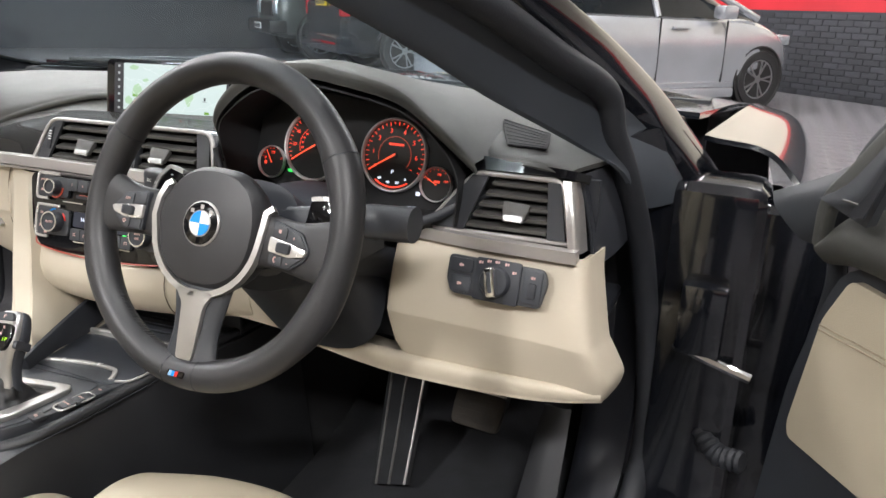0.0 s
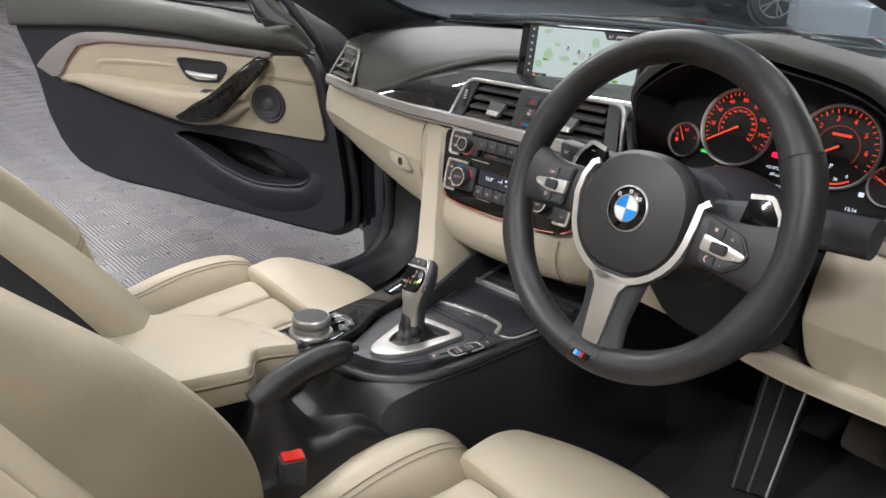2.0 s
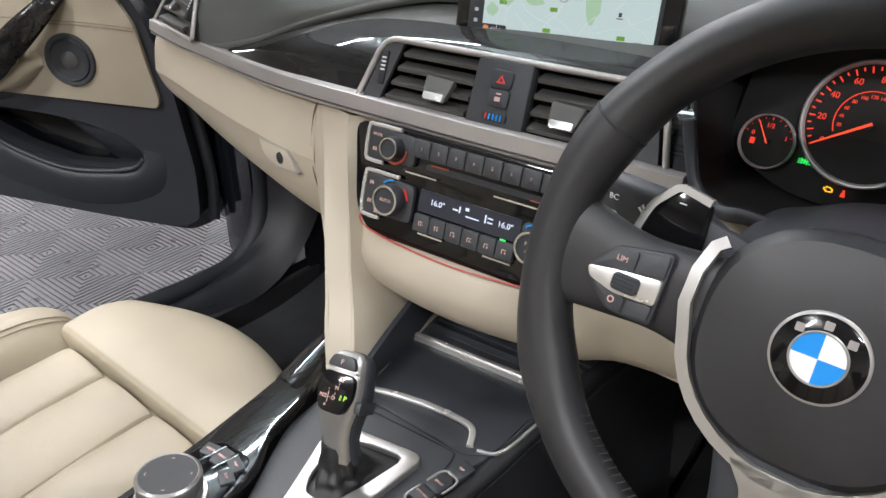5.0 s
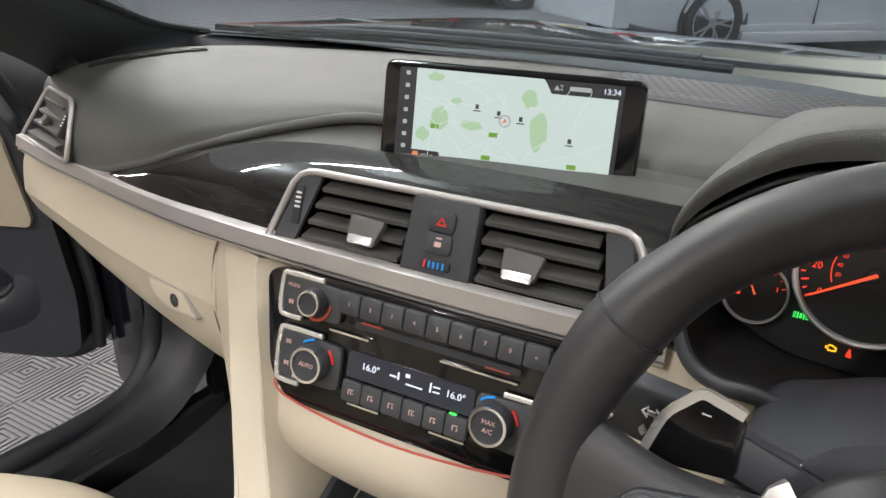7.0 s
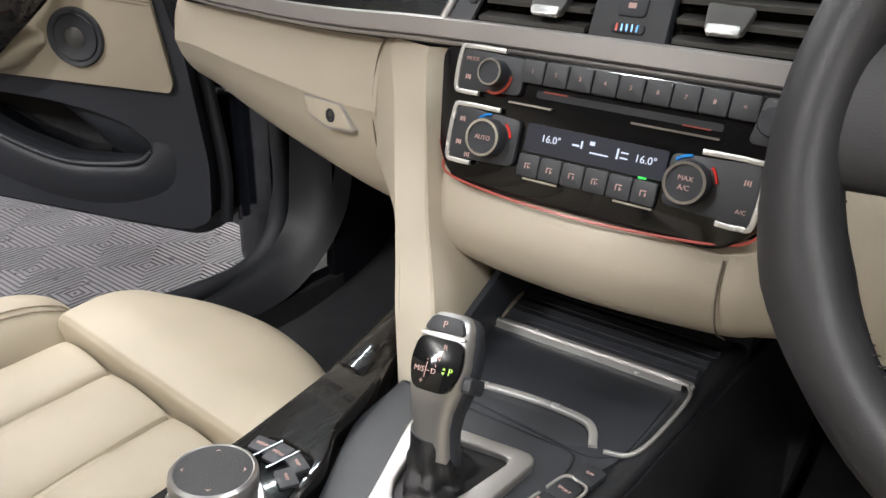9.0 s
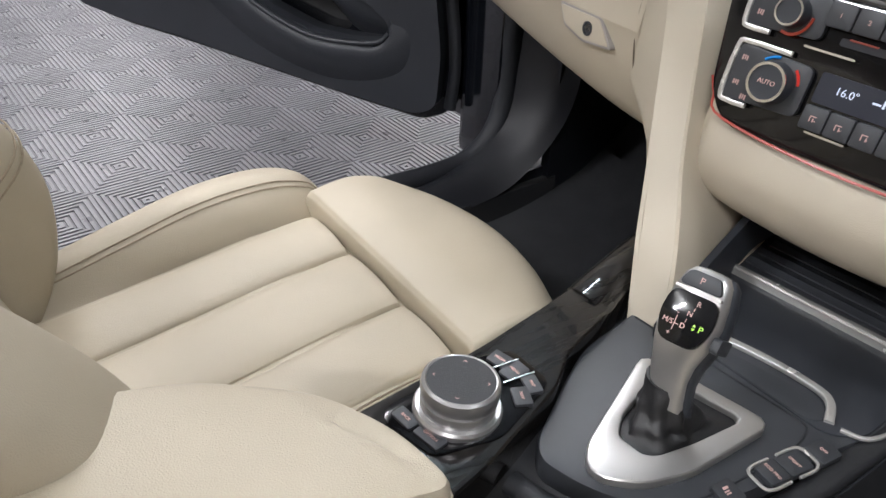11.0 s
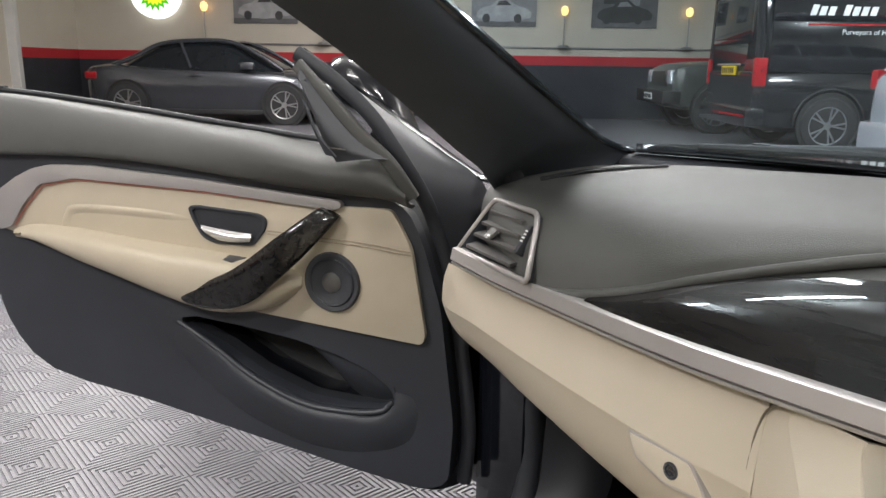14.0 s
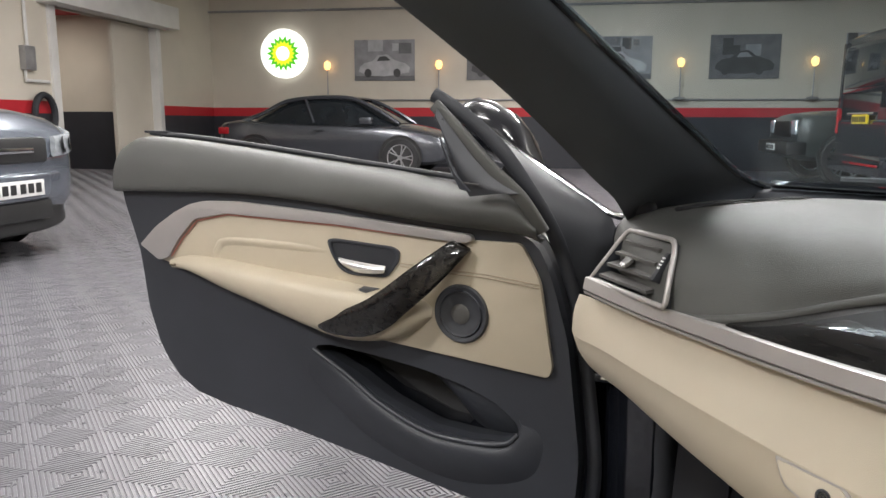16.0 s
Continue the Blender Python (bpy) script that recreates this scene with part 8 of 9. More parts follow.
part("under_dash_cover", patch([[V(x, 0.33, 0.625), V(x, 0.45, 0.64), V(x, 0.60, 0.67), V(x, 0.75, 0.72)] for x in (-0.60, -0.2, 0.2, 0.5, 0.68)], 3, 3, 0.01), DARK, car, "black under-dash cover")

for cx, y0, y1, lab in ((-0.40, -0.02, 0.62, "charcoal carpet mat in the passenger footwell"), (0.40, -0.02, 0.56, "charcoal carpet mat in the driver's footwell")):
    mt = thing("floor_mat", (cx, 0.3, 0.21), lab, "car mat", "floor mats")
    part("mat", patch([[V(cx + x, y, z + 0.004 * math.sin(9 * x + 14 * y)) for x in (-0.23, -0.12, 0.0, 0.12, 0.23)] for y, z in ((y0, 0.222), (y0 + 0.2, 0.222), (y1 - 0.22, 0.226), (y1 - 0.06, 0.265), (y1, 0.29))], 4, 4, 0.008), CARPET, mt)

ped = thing("brake_pedal", (0.495, 0.45, 0.24), "worn brown-black rubber brake pedal", "pedal")
PM = axes_at((0.495, 0.407, 0.434), (1, 0, 0), (0, -0.80, 0.6))
part("pad", prism(rpoly([(-0.040, -0.030), (0.040, -0.032), (0.043, 0.026), (-0.043, 0.026)], 0.012), -0.010, 0.004, 0.003), PEDAL, ped, "ribbed brown-black rubber pad", PM)
for i in range(5):
    part("rib", prism(rrect(-0.034, 0.034, -0.024 + i * 0.0095, -0.0195 + i * 0.0095, 0.001, 2), 0.004, 0.0052), PEDAL, ped, "", PM)
part("trim", tube([PM @ V(u, v, 0.002) for u, v in ((-0.040, 0.0265), (0.0, 0.0275), (0.041, 0.0265))], 0.0016, 6), SILVER, ped, "bright top edge")
part("pedal_arm", sweep([PM @ V(0.034, 0.015, -0.010), V(0.532, 0.48, 0.55), V(0.535, 0.52, 0.66)], rrect(-0.004, 0.004, -0.010, 0.010, 0.002, 2), up=(1, 0, 0)), DARK, ped)
acc = thing("accelerator_pedal", (0.60, 0.44, 0.22), "tall black accelerator pedal", "pedal")
part("pad", patch([[V(0.570, 0.395, 0.265), V(0.577, 0.44, 0.345), V(0.584, 0.487, 0.4265)], [V(0.600, 0.391, 0.268), V(0.602, 0.436, 0.348), V(0.604, 0.483, 0.4275)], [V(0.631, 0.395, 0.265), V(0.628, 0.44, 0.345), V(0.624, 0.487, 0.4267)]], 4, 5, 0.012), FOOTWELL, acc, "black rubber pad")
part("pedal_foot", box(0.575, 0.625, 0.385, 0.44, 0.222, 0.272, 0.008), RUBBER, acc)
rst = thing("foot_rest", (0.34, 0.45, 0.24), "black ribbed footrest with bright strips", "footrest")
REST = [[V(0.312, 0.398, 0.240), V(0.300, 0.455, 0.350), V(0.284, 0.525, 0.490)], [V(0.376, 0.403, 0.256), V(0.371, 0.460, 0.366), V(0.364, 0.530, 0.506)]]
part("plate", patch(REST, 3, 5, 0.012), CARPET, rst)
for f in (0.10, 0.48, 0.93):
    part("strip", tube(cr([a.lerp(b, f) + V(0, -0.0110, 0.0058) for a, b in zip(*REST)], 4), 0.0022, 6), SILVER if f > 0.9 else SLAT, rst, "bright strip" if f > 0.9 else "grey rubber strip")


# ---- the showroom round the car ----
G = Matrix.Translation((0, -0.3, 0)) @ Matrix.Rotation(radians(50.65), 4, "Z")
WALL = mat("cream_wall_paint", (0.62, 0.57, 0.48), 0.75, bump=0.5, bscale=60, var=0.10, vscale=0.8, rvar=0.08)
WALL_DARK = mat("charcoal_wall_paint", (0.030, 0.032, 0.040), 0.6, bump=0.5, bscale=60, var=0.2, vscale=1.0, rvar=0.1)
WALL_RED = mat("red_wall_band", (0.50, 0.018, 0.028), 0.6, var=0.12, vscale=1.0)
BRICK = mat("charcoal_painted_brick", (0.040, 0.042, 0.050), 0.55, bump=0.8, bscale=150, var=0.3, vscale=4, rand=0.25)
# The ceiling is unseen; its paleness is chosen to bounce light down.
CEIL = mat("pale_bounce_ceiling", (0.66, 0.66, 0.64), 0.8, var=0.15, vscale=0.7)
TILE = mat("grey_ribbed_floor_tile", (0.150, 0.147, 0.160), 0.30, bump=0.25, bscale=900, var=0.10, vscale=7, rvar=0.08, rand=0.08)
TILE_GAP = mat("dark_tile_channel", (0.115, 0.113, 0.122), 0.55, var=0.2, vscale=30)
SUB = mat("concrete_slab", (0.16, 0.16, 0.165), 0.55, bump=0.4, bscale=120, var=0.2, vscale=2, rvar=0.1)
WHITE_PAINT = mat("white_gloss_paint", (0.70, 0.69, 0.66), 0.4, var=0.08, vscale=3)
STEEL = mat("galvanised_conduit", (0.36, 0.36, 0.36), 0.45, metal=0.6, var=0.1, vscale=9)
LAMP_GLOW = glow("tube_diffuser", (1.0, 0.95, 0.88), 6.0)
BULB = glow("amber_bulb", (1.0, 0.55, 0.18), 2.5)
SIGN_WHITE = glow("sign_white", (1.0, 1.0, 0.93), 1.6)
SIGN_GREEN = glow("sign_green", (0.10, 0.62, 0.02), 1.0)
SIGN_YELLOW = glow("sign_yellow", (0.80, 0.82, 0.02), 1.3)
TYRE = mat("tyre_rubber", (0.020, 0.020, 0.021), 0.75, bump=0.5, bscale=90, var=0.25, vscale=8)
ALLOY = mat("alloy_rim", (0.52, 0.52, 0.53), 0.28, metal=0.9, var=0.08, vscale=9)
CAR_GLASS = mat("tinted_car_glass", (0.012, 0.015, 0.018), 0.05, var=0.3, vscale=3)
LENS_RED = mat("red_lamp_lens", (0.36, 0.012, 0.018), 0.12, var=0.3, vscale=15)
LENS_CLEAR = mat("clear_lamp_lens", (0.62, 0.66, 0.70), 0.12, metal=0.5, var=0.3, vscale=25)
PLATE_Y = mat("yellow_plate", (0.70, 0.48, 0.02), 0.4, var=0.05)
PLATE_W = mat("white_plate", (0.72, 0.72, 0.70), 0.4, var=0.05)
INK = mat("black_ink", (0.02, 0.02, 0.02), 0.5, var=0.1)
P_GREY = mat("graphite_car_paint", (0.075, 0.080, 0.092), 0.25, metal=0.5, coat=1.0, var=0.08, vscale=3)
P_SILVER = mat("silver_car_paint", (0.50, 0.52, 0.56), 0.25, metal=0.5, coat=1.0, var=0.06, vscale=3)
P_BLACK = mat("black_van_paint", (0.010, 0.011, 0.014), 0.15, coat=1.0, var=0.2, vscale=3)
P_GREEN = mat("dark_grey_green_paint", (0.055, 0.062, 0.058), 0.3, coat=0.8, var=0.1, vscale=3)
P_STEEL = mat("blue_grey_car_paint", (0.16, 0.18, 0.215), 0.22, metal=0.5, coat=1.0, var=0.08, vscale=3)


def struct(name, bm, material, label):
    for v in bm.verts:
        v.co = G @ v.co
    bmesh.ops.recalc_face_normals(bm, faces=bm.faces)
    return tagged(part(name, bm, material), label, "", "", "structure")


A0, A1, C0, C1, HH = -8.05, 9.0, -7.0, 16.0, 4.4
ZR0, ZR1 = 1.075, 1.262
tagged(part("ground", box(-40, 40, -40, 40, -0.2, -0.022), SUB), "grey concrete slab under the floor tiles", "", "", "structure")


def banded(name, a0, a1, c0, c1, label, top=HH):
    w = struct(name, box(a0, a1, c0, c1, ZR1, top), WALL, label)
    for nm, z0, z1, mm in (("red_band", ZR0, ZR1, WALL_RED), ("dark_band", -0.022, ZR0, WALL_DARK)):
        p = part(nm, moved(box(a0, a1, c0, c1, z0, z1), G), mm, w)
    return w


banded("wall_north", A0 - 0.2, A1 + 0.2, C1, C1 + 0.2, "cream wall with a red band over charcoal paint")
banded("wall_south", A0 - 0.2, A1 + 0.2, C0 - 0.2, C0, "cream wall with a red band over charcoal paint")
we = banded("wall_east", A1, A1 + 0.2, C0, C1, "cream wall with a red band over painted brick")
D0, D1, DZ = 10.75, 13.75, 2.72
banded("wall_west", A0 - 0.2, A0, C0, D0, "cream wall with a red band over charcoal paint")
banded("wall_west", A0 - 0.2, A0, D1, C1, "cream wall with a red band over charcoal paint")
struct("wall_west_lintel", box(A0 - 0.2, A0, D0, D1, DZ, HH), WALL, "cream wall over the doorway")
struct("ceiling", box(A0 - 0.2, A1 + 0.2, C0 - 0.2, C1 + 0.2, HH, HH + 0.1), CEIL, "pale ceiling out of view that bounces the lamps")
struct("doorway_frame", joined(box(A0 - 0.22, A0 + 0.05, D0 - 0.10, D0 + 0.06, 0, DZ + 0.1, 0.01), box(A0 - 0.22, A0 + 0.05, D1 - 0.06, D1 + 0.08, 0, DZ + 0.1, 0.01)), WHITE_PAINT, "white painted doorway frame")
struct("shutter_box", box(A0 - 0.1, A0 + 0.32, D0 - 0.3, D1 + 0.35, DZ, DZ + 0.42, 0.02), WHITE_PAINT, "white boxed roller shutter housing")
struct("passage_wall", joined(box(A0 - 4.2, A0 - 4.0, D0 - 2, D1 + 2, 1.2, 3.2)), WALL, "cream passage wall")
struct("passage_wall_lower", joined(box(A0 - 4.19, A0 - 3.99, D0 - 2, D1 + 2, -0.02, 1.2)), WALL_DARK, "charcoal lower passage wall")
struct("passage_side", box(A0 - 4.0, A0 - 0.2, D1 - 0.02, D1 + 0.1, -0.02, 3.2), WALL, "cream passage side wall")
struct("passage_side_lower", box(A0 - 4.0, A0 - 0.2, D1 - 0.035, D1 - 0.02, -0.02, 1.14), WALL_DARK, "charcoal lower passage side wall")
struct("passage_side", box(A0 - 4.0, A0 - 0.2, D0 - 1.6, D0 - 1.5, -0.02, 3.2), WALL, "cream passage side wall")
struct("passage_ceiling", box(A0 - 4.2, A0 - 0.2, D0 - 1.6, D1 + 0.1, 3.0, 3.2), WALL_RED, "dark red passage soffit")
# Unseen fill added to light the passage; it has no fixture.
area_lamp("passage_fill", G @ pose(A0 - 2.0, (D0 + D1) / 2, 2.95), 0.6, 0.6, 30, (1.0, 0.92, 0.82))
sd = tagged(thing("sliding_door", G @ V(A0 - 0.3, D1 - 0.7, 0), "cream painted sliding door leaf half across the doorway", "door"), "", "", "", "")
part("leaf", moved(box(A0 - 0.20, A0 - 0.12, D1 - 1.25, D1 - 0.05, 0.0, DZ, 0.01), G), WALL, sd)

# conduits and small boxes on the walls
cd = thing("wall_conduit", G @ V(0, C1, 1.4), "grey conduit run along the wall over the red band", "conduit")
part("pipe", moved(tube([V(-4.6, C1 - 0.03, 1.42), V(8.6, C1 - 0.03, 1.42)], 0.02, 8), G), STEEL, cd)
part("pipe", moved(tube([V(A0, C1 - 0.04, 3.32), V(A1, C1 - 0.04, 3.32)], 0.025, 8), G), STEEL, cd)
bx = thing("switch_box", G @ V(A0, D0 - 0.55, 1.9), "grey switch box with conduit beside the doorway", "switch box")
part("box", moved(box(A0, A0 + 0.10, D0 - 0.75, D0 - 0.52, 1.70, 2.05, 0.01), G), STEEL, bx)
part("conduit", moved(joined(tube([V(A0 + 0.04, D0 - 0.62, 2.05), V(A0 + 0.04, D0 - 0.62, 4.3)], 0.025, 8, up=(1, 0, 0)), tube([V(A0 + 0.04, D0 - 0.70, 1.70), V(A0 + 0.04, D0 - 0.70, 1.55), V(A0 + 0.04, D0 - 0.2, 1.55)], 0.025, 8, up=(1, 0, 0))), G), WHITE_PAINT, bx)
hp_ = thing("hose_reel", G @ V(A0, D0 - 0.4, 1.1), "black coiled hose on a wall bracket", "hose")
part("coil", moved(tube([V(A0 + 0.12, D0 - 0.45 + 0.22 * math.cos(t), 1.05 + 0.30 * math.sin(t)) for t in [k * math.pi / 12 for k in range(25)]], 0.05, 8, up=(1, 0, 0)), G), RUBBER, hp_)


# posters
GREYS = [mat("print_tone", (g, g, g * 1.03), 0.5, var=0.25, vscale=5) for g in (0.05, 0.14, 0.28, 0.46)]


def poster(a, w, z0, z1, k):
    th = thing("poster", G @ V(a, C1, z0), "black and white print of a vintage sports car", "poster", "wall posters")
    PM_ = G @ Matrix(((1, 0, 0, a), (0, 0, 1, C1 - 0.03), (0, 1, 0, z0), (0, 0, 0, 1)))
    PM_ = G @ Matrix.Translation((a, C1, z0)) @ Matrix.Rotation(radians(90), 4, "X")
    h = z1 - z0
    part("print", moved(box(0, w, 0, h, 0.0, 0.03), PM_), GREYS[1 if k % 2 else 2], th)
    rr = random.Random(k)
    for i in range(5):
        x0, y0 = rr.uniform(0, w * 0.75), rr.uniform(h * 0.5, h * 0.8)
        part("tone", moved(box(x0, min(w, x0 + rr.uniform(0.1, 0.35)), y0, min(h, y0 + rr.uniform(0.1, 0.3)), 0.03, 0.033 + i * 0.0008), PM_), GREYS[rr.choice((0, 1, 2, 3))], th)
    cy = h * 0.34
    sil = [(0.10, cy - 0.10), (0.12, cy), (0.22, cy + 0.08), (0.40, cy + 0.12), (0.52, cy + 0.24), (0.72, cy + 0.26), (0.88, cy + 0.14), (1.12, cy + 0.07), (1.22, cy - 0.02), (1.20, cy - 0.12), (0.66, cy - 0.20), (0.3, cy - 0.18)]
    part("car_shape", moved(prism([(x * w / 1.32, y) for x, y in sil], 0.036, 0.040), PM_), GREYS[3 if k % 2 == 0 else 0], th)
    part("car_window", moved(prism([(x * w / 1.32, y) for x, y in ((0.50, cy + 0.12), (0.56, cy + 0.21), (0.70, cy + 0.22), (0.80, cy + 0.13))], 0.040, 0.042), PM_), GREYS[0 if k % 2 == 0 else 2], th)
    for x in (0.30, 0.94):
        part("car_wheel", moved(prism([(x * w / 1.32 + 0.08 * math.cos(t), cy - 0.13 + 0.09 * math.sin(t)) for t in [q * math.pi / 8 for q in range(16)]], 0.040, 0.043), PM_), GREYS[0], th)
    part("print_floor", moved(box(0, w, 0, cy - 0.19, 0.03, 0.0345), PM_), GREYS[1], th)


for k, a in enumerate((-4.74, -2.30, 0.14, 2.58, 5.08)):
    poster(a, 1.32, 1.83, 2.68, k)


def sconce(a):
    th = thing("wall_lamp", G @ V(a, C1, 1.45), "wall lamp on a slim stem with a glowing amber bulb", "wall lamp", "wall lamps")
    c = C1 - 0.12
    part("stem", moved(tube([V(a, c, 1.45), V(a, c, 2.05)], 0.014, 8, up=(1, 0, 0)), G), STEEL, th)
    part("foot", moved(lathe([(0.0, 0.0), (0.13, 0.0), (0.10, 0.05), (0.0, 0.06)], 16), G @ Matrix.Translation((a, c, 1.42))), STEEL, th)
    part("bracket", moved(box(a - 0.015, a + 0.015, c, C1, 1.46, 1.49), G), STEEL, th)
    part("bulb", moved(lathe([(0.0, 0.0), (0.05, 0.02), (0.075, 0.09), (0.06, 0.16), (0.0, 0.20)], 16), G @ Matrix.Translation((a, c, 2.05))), BULB, th, "glowing amber bulb")


for a in (-5.32, -2.88, -0.44, 2.02, 4.52):
    sconce(a)
sg = thing("round_sign", G @ V(-6.30, C1, 1.9), "round lit sign with a green and yellow flower shape", "sign")
SG = G @ Matrix.Translation((-6.30, C1 - 0.02, 2.41)) @ Matrix.Rotation(radians(90), 4, "X")
part("disc", moved(lathe([(0.0, 0.0), (0.52, 0.0), (0.52, 0.12), (0.50, 0.14), (0.0, 0.14)], 48), SG), SIGN_WHITE, sg, "white lit disc")
part("outer_petals", moved(prism([((0.38 if i % 2 == 0 else 0.28) * math.cos(i * math.pi / 18), (0.38 if i % 2 == 0 else 0.28) * math.sin(i * math.pi / 18)) for i in range(36)], 0.14, 0.150), SG), SIGN_GREEN, sg, "green petals")
part("inner_petals", moved(prism([((0.27 if i % 2 == 0 else 0.21) * math.cos(i * math.pi / 18), (0.27 if i % 2 == 0 else 0.21) * math.sin(i * math.pi / 18)) for i in range(36)], 0.15, 0.156), SG), SIGN_YELLOW, sg, "yellow petals")
part("core", moved(lathe([(0.0, 0.156), (0.15, 0.156), (0.15, 0.162), (0.0, 0.162)], 32), SG), SIGN_WHITE, sg)

# Two of these fixtures belong to the added fill tubes behind the car.
for lx, ly, lw in LAMPS:
    th = thing("ceiling_light", (lx, ly, 3.88), "long white tube light hung from the roof", "ceiling light", "ceiling lights")
    hm = pose(lx, ly, 0, 0, 0, -39.35)
    part("housing", box(-0.10, 0.10, -0.78, 0.78, 3.90, 3.97, 0.01), WHITE_PAINT, th, "", hm)
    part("diffuser", box(-0.08, 0.08, -0.75, 0.75, 3.872, 3.905, 0.008), LAMP_GLOW, th, "white lit diffuser", hm)
    for dy in (-0.6, 0.6):
        part("hanger", tube([V(0, dy, 3.96), V(0, dy, 4.42)], 0.006, 6, up=(1, 0, 0)), STEEL, th, "", hm)


# ---- parked vehicles ----
def wheel_of(th, x, y, r, m, side, spokes):
    wm = m @ Matrix.Translation((x, y, r)) @ Matrix.Rotation(radians(-90 * side), 4, "X")
    tw_ = 0.20
    ty = part("wheel", moved(lathe([(r * 0.66, -tw_ * 0.5), (r * 0.92, -tw_ * 0.5), (r, -tw_ * 0.38), (r, tw_ * 0.30), (r * 0.95, tw_ * 0.42), (r * 0.70, tw_ * 0.42), (r * 0.67, tw_ * 0.30), (r * 0.66, -tw_ * 0.5)], 40), wm), TYRE, th, "black tyre")
    part("rim", moved(lathe([(r * 0.62, tw_ * 0.05), (r * 0.64, tw_ * 0.36), (r * 0.70, tw_ * 0.38), (r * 0.70, -tw_ * 0.3), (r * 0.62, tw_ * 0.05)], 40), wm), ALLOY, ty, "alloy rim")
    part("brake_disc", moved(lathe([(0.0, -0.01), (r * 0.60, -0.01), (r * 0.60, 0.0), (0.0, 0.0)], 24), wm), INK, ty)
    part("hub_cap", moved(lathe([(0.0, tw_ * 0.36), (r * 0.14, tw_ * 0.34), (r * 0.17, tw_ * 0.2), (0.0, tw_ * 0.2)], 20), wm), ALLOY, ty)
    for i in range(spokes):
        for o in (-0.16, 0.16):
            a = 2 * math.pi * i / spokes
            p0, p1 = V(r * 0.12 * math.cos(a), r * 0.12 * math.sin(a), tw_ * 0.30), V(r * 0.66 * math.cos(a + o), r * 0.66 * math.sin(a + o), tw_ * 0.34)
            part("spoke", moved(sweep([p0, p1], [(r * 0.030, 0.012), (-r * 0.030, 0.012), (-r * 0.040, -0.02), (r * 0.040, -0.02)], up=(0, 0, 1)), wm), ALLOY, ty)


def vehicle(name, label, cat, m, paint, body, house, roof, pillars, wheels, r, extras, spokes=5):
    """body: x, half width, underside, shoulder, crown. house: x, half width and height below, half width and height above."""
    th = thing(name, m.translation, label, cat, "parked vehicles")

    def brow(x, w, zb, zs, cr_):
        h = [(w * 0.86, zb), (w * 0.97, zb + 0.06), (w, zb + (zs - zb) * 0.35), (w * 1.0, zb + (zs - zb) * 0.62), (w * 0.985, zs - 0.09), (w * 0.95, zs - 0.02), (w * 0.86, zs + cr_ * 0.25), (w * 0.5, zs + cr_ * 0.8), (0, zs + cr_)]
        return [V(x, -y, z) for y, z in h] + [V(x, y, z) for y, z in h[-2::-1]]

    rows = [brow(*b) for b in body]
    sm = [cr([q[j] for q in rows], 4) for j in range(len(rows[0]))]
    part("body", moved(loft([[c[i] for c in sm] for i in range(len(sm[0]))]), m), paint, th, "painted body")

    def hrow(x, wb, zb, wt, zt):
        h = [(wb, zb), (wb * 0.55 + wt * 0.45, zb * 0.5 + zt * 0.5), (wt * 1.02, zt - 0.06), (wt * 0.9, zt - 0.015), (wt * 0.5, zt), (0, zt + 0.006)]
        return [V(x, -y, z) for y, z in h] + [V(x, y, z) for y, z in h[-2::-1]]

    rows = [hrow(*b) for b in house]
    sm = [cr([q[j] for q in rows], 3) for j in range(len(rows[0]))]
    part("glasshouse", moved(loft([[c[i] for c in sm] for i in range(len(sm[0]))]), m), CAR_GLASS, th, "dark tinted glass all round")
    rows = []
    for x, w, z in roof:
        rows.append([V(x, -w * 1.03, z - 0.055), V(x, -w * 0.93, z - 0.004), V(x, -w * 0.5, z + 0.012), V(x, 0, z + 0.018), V(x, w * 0.5, z + 0.012), V(x, w * 0.93, z - 0.004), V(x, w * 1.03, z - 0.055)])
    part("roof", moved(patch(rows, 3, 4, 0.012), m), paint, th, "painted roof")
    for pts, rad in pillars:
        for s in (-1, 1):
            part("roof_pillar", moved(tube(cr([V(x, s * y, z) for x, y, z in pts], 4), rad, 8), m), paint, th)
    for x, w in wheels:
        for s in (-1, 1):
            # The body isn't cut: a black disc gives the arch its dark, shaded opening.
            part("arch_shade_disc", moved(lathe([(0.0, 0.0), (r * 1.14, 0.0), (r * 1.14, 0.012), (r * 1.08, 0.012), (r * 1.06, 0.004), (0.0, 0.004)], 36), m @ Matrix.Translation((x, s * (w + 0.004), r * 1.03)) @ Matrix.Rotation(radians(-90 * s), 4, "X")), INK, th)
            wheel_of(th, x, s * (w - 0.06), r, m, s, spokes)
    for nm, x0, x1, y0, y1, z0, z1, mm, bev in extras:
        e = part(nm, moved(box(x0, x1, y0, y1, z0, z1, bev), m), mm, th, "")
        if nm == "number_plate":
            up_ = 1 if x1 > 0 else -1
            for i in range(6):
                ya = y0 + (y1 - y0) * (0.08 + 0.145 * i + (0.03 if i > 2 else 0))
                xa = x1 if up_ > 0 else x0 - 0.003
                part("plate_bar", moved(box(xa, xa + 0.003, ya, ya + (y1 - y0) * 0.10, z0 + (z1 - z0) * 0.2, z0 + (z1 - z0) * 0.8), m), INK, e)
    return th


def put(a, c, turn):
    return G @ Matrix.Translation((a, c, 0)) @ Matrix.Rotation(radians(turn), 4, "Z")


for wx, wy in ((0.80, 1.28), (-0.80, 1.28), (0.80, -1.58), (-0.80, -1.58)):
    wheel_of(car, wy, -wx, 0.33, Matrix.Rotation(radians(90), 4, "Z"), -1 if wx > 0 else 1, 5)

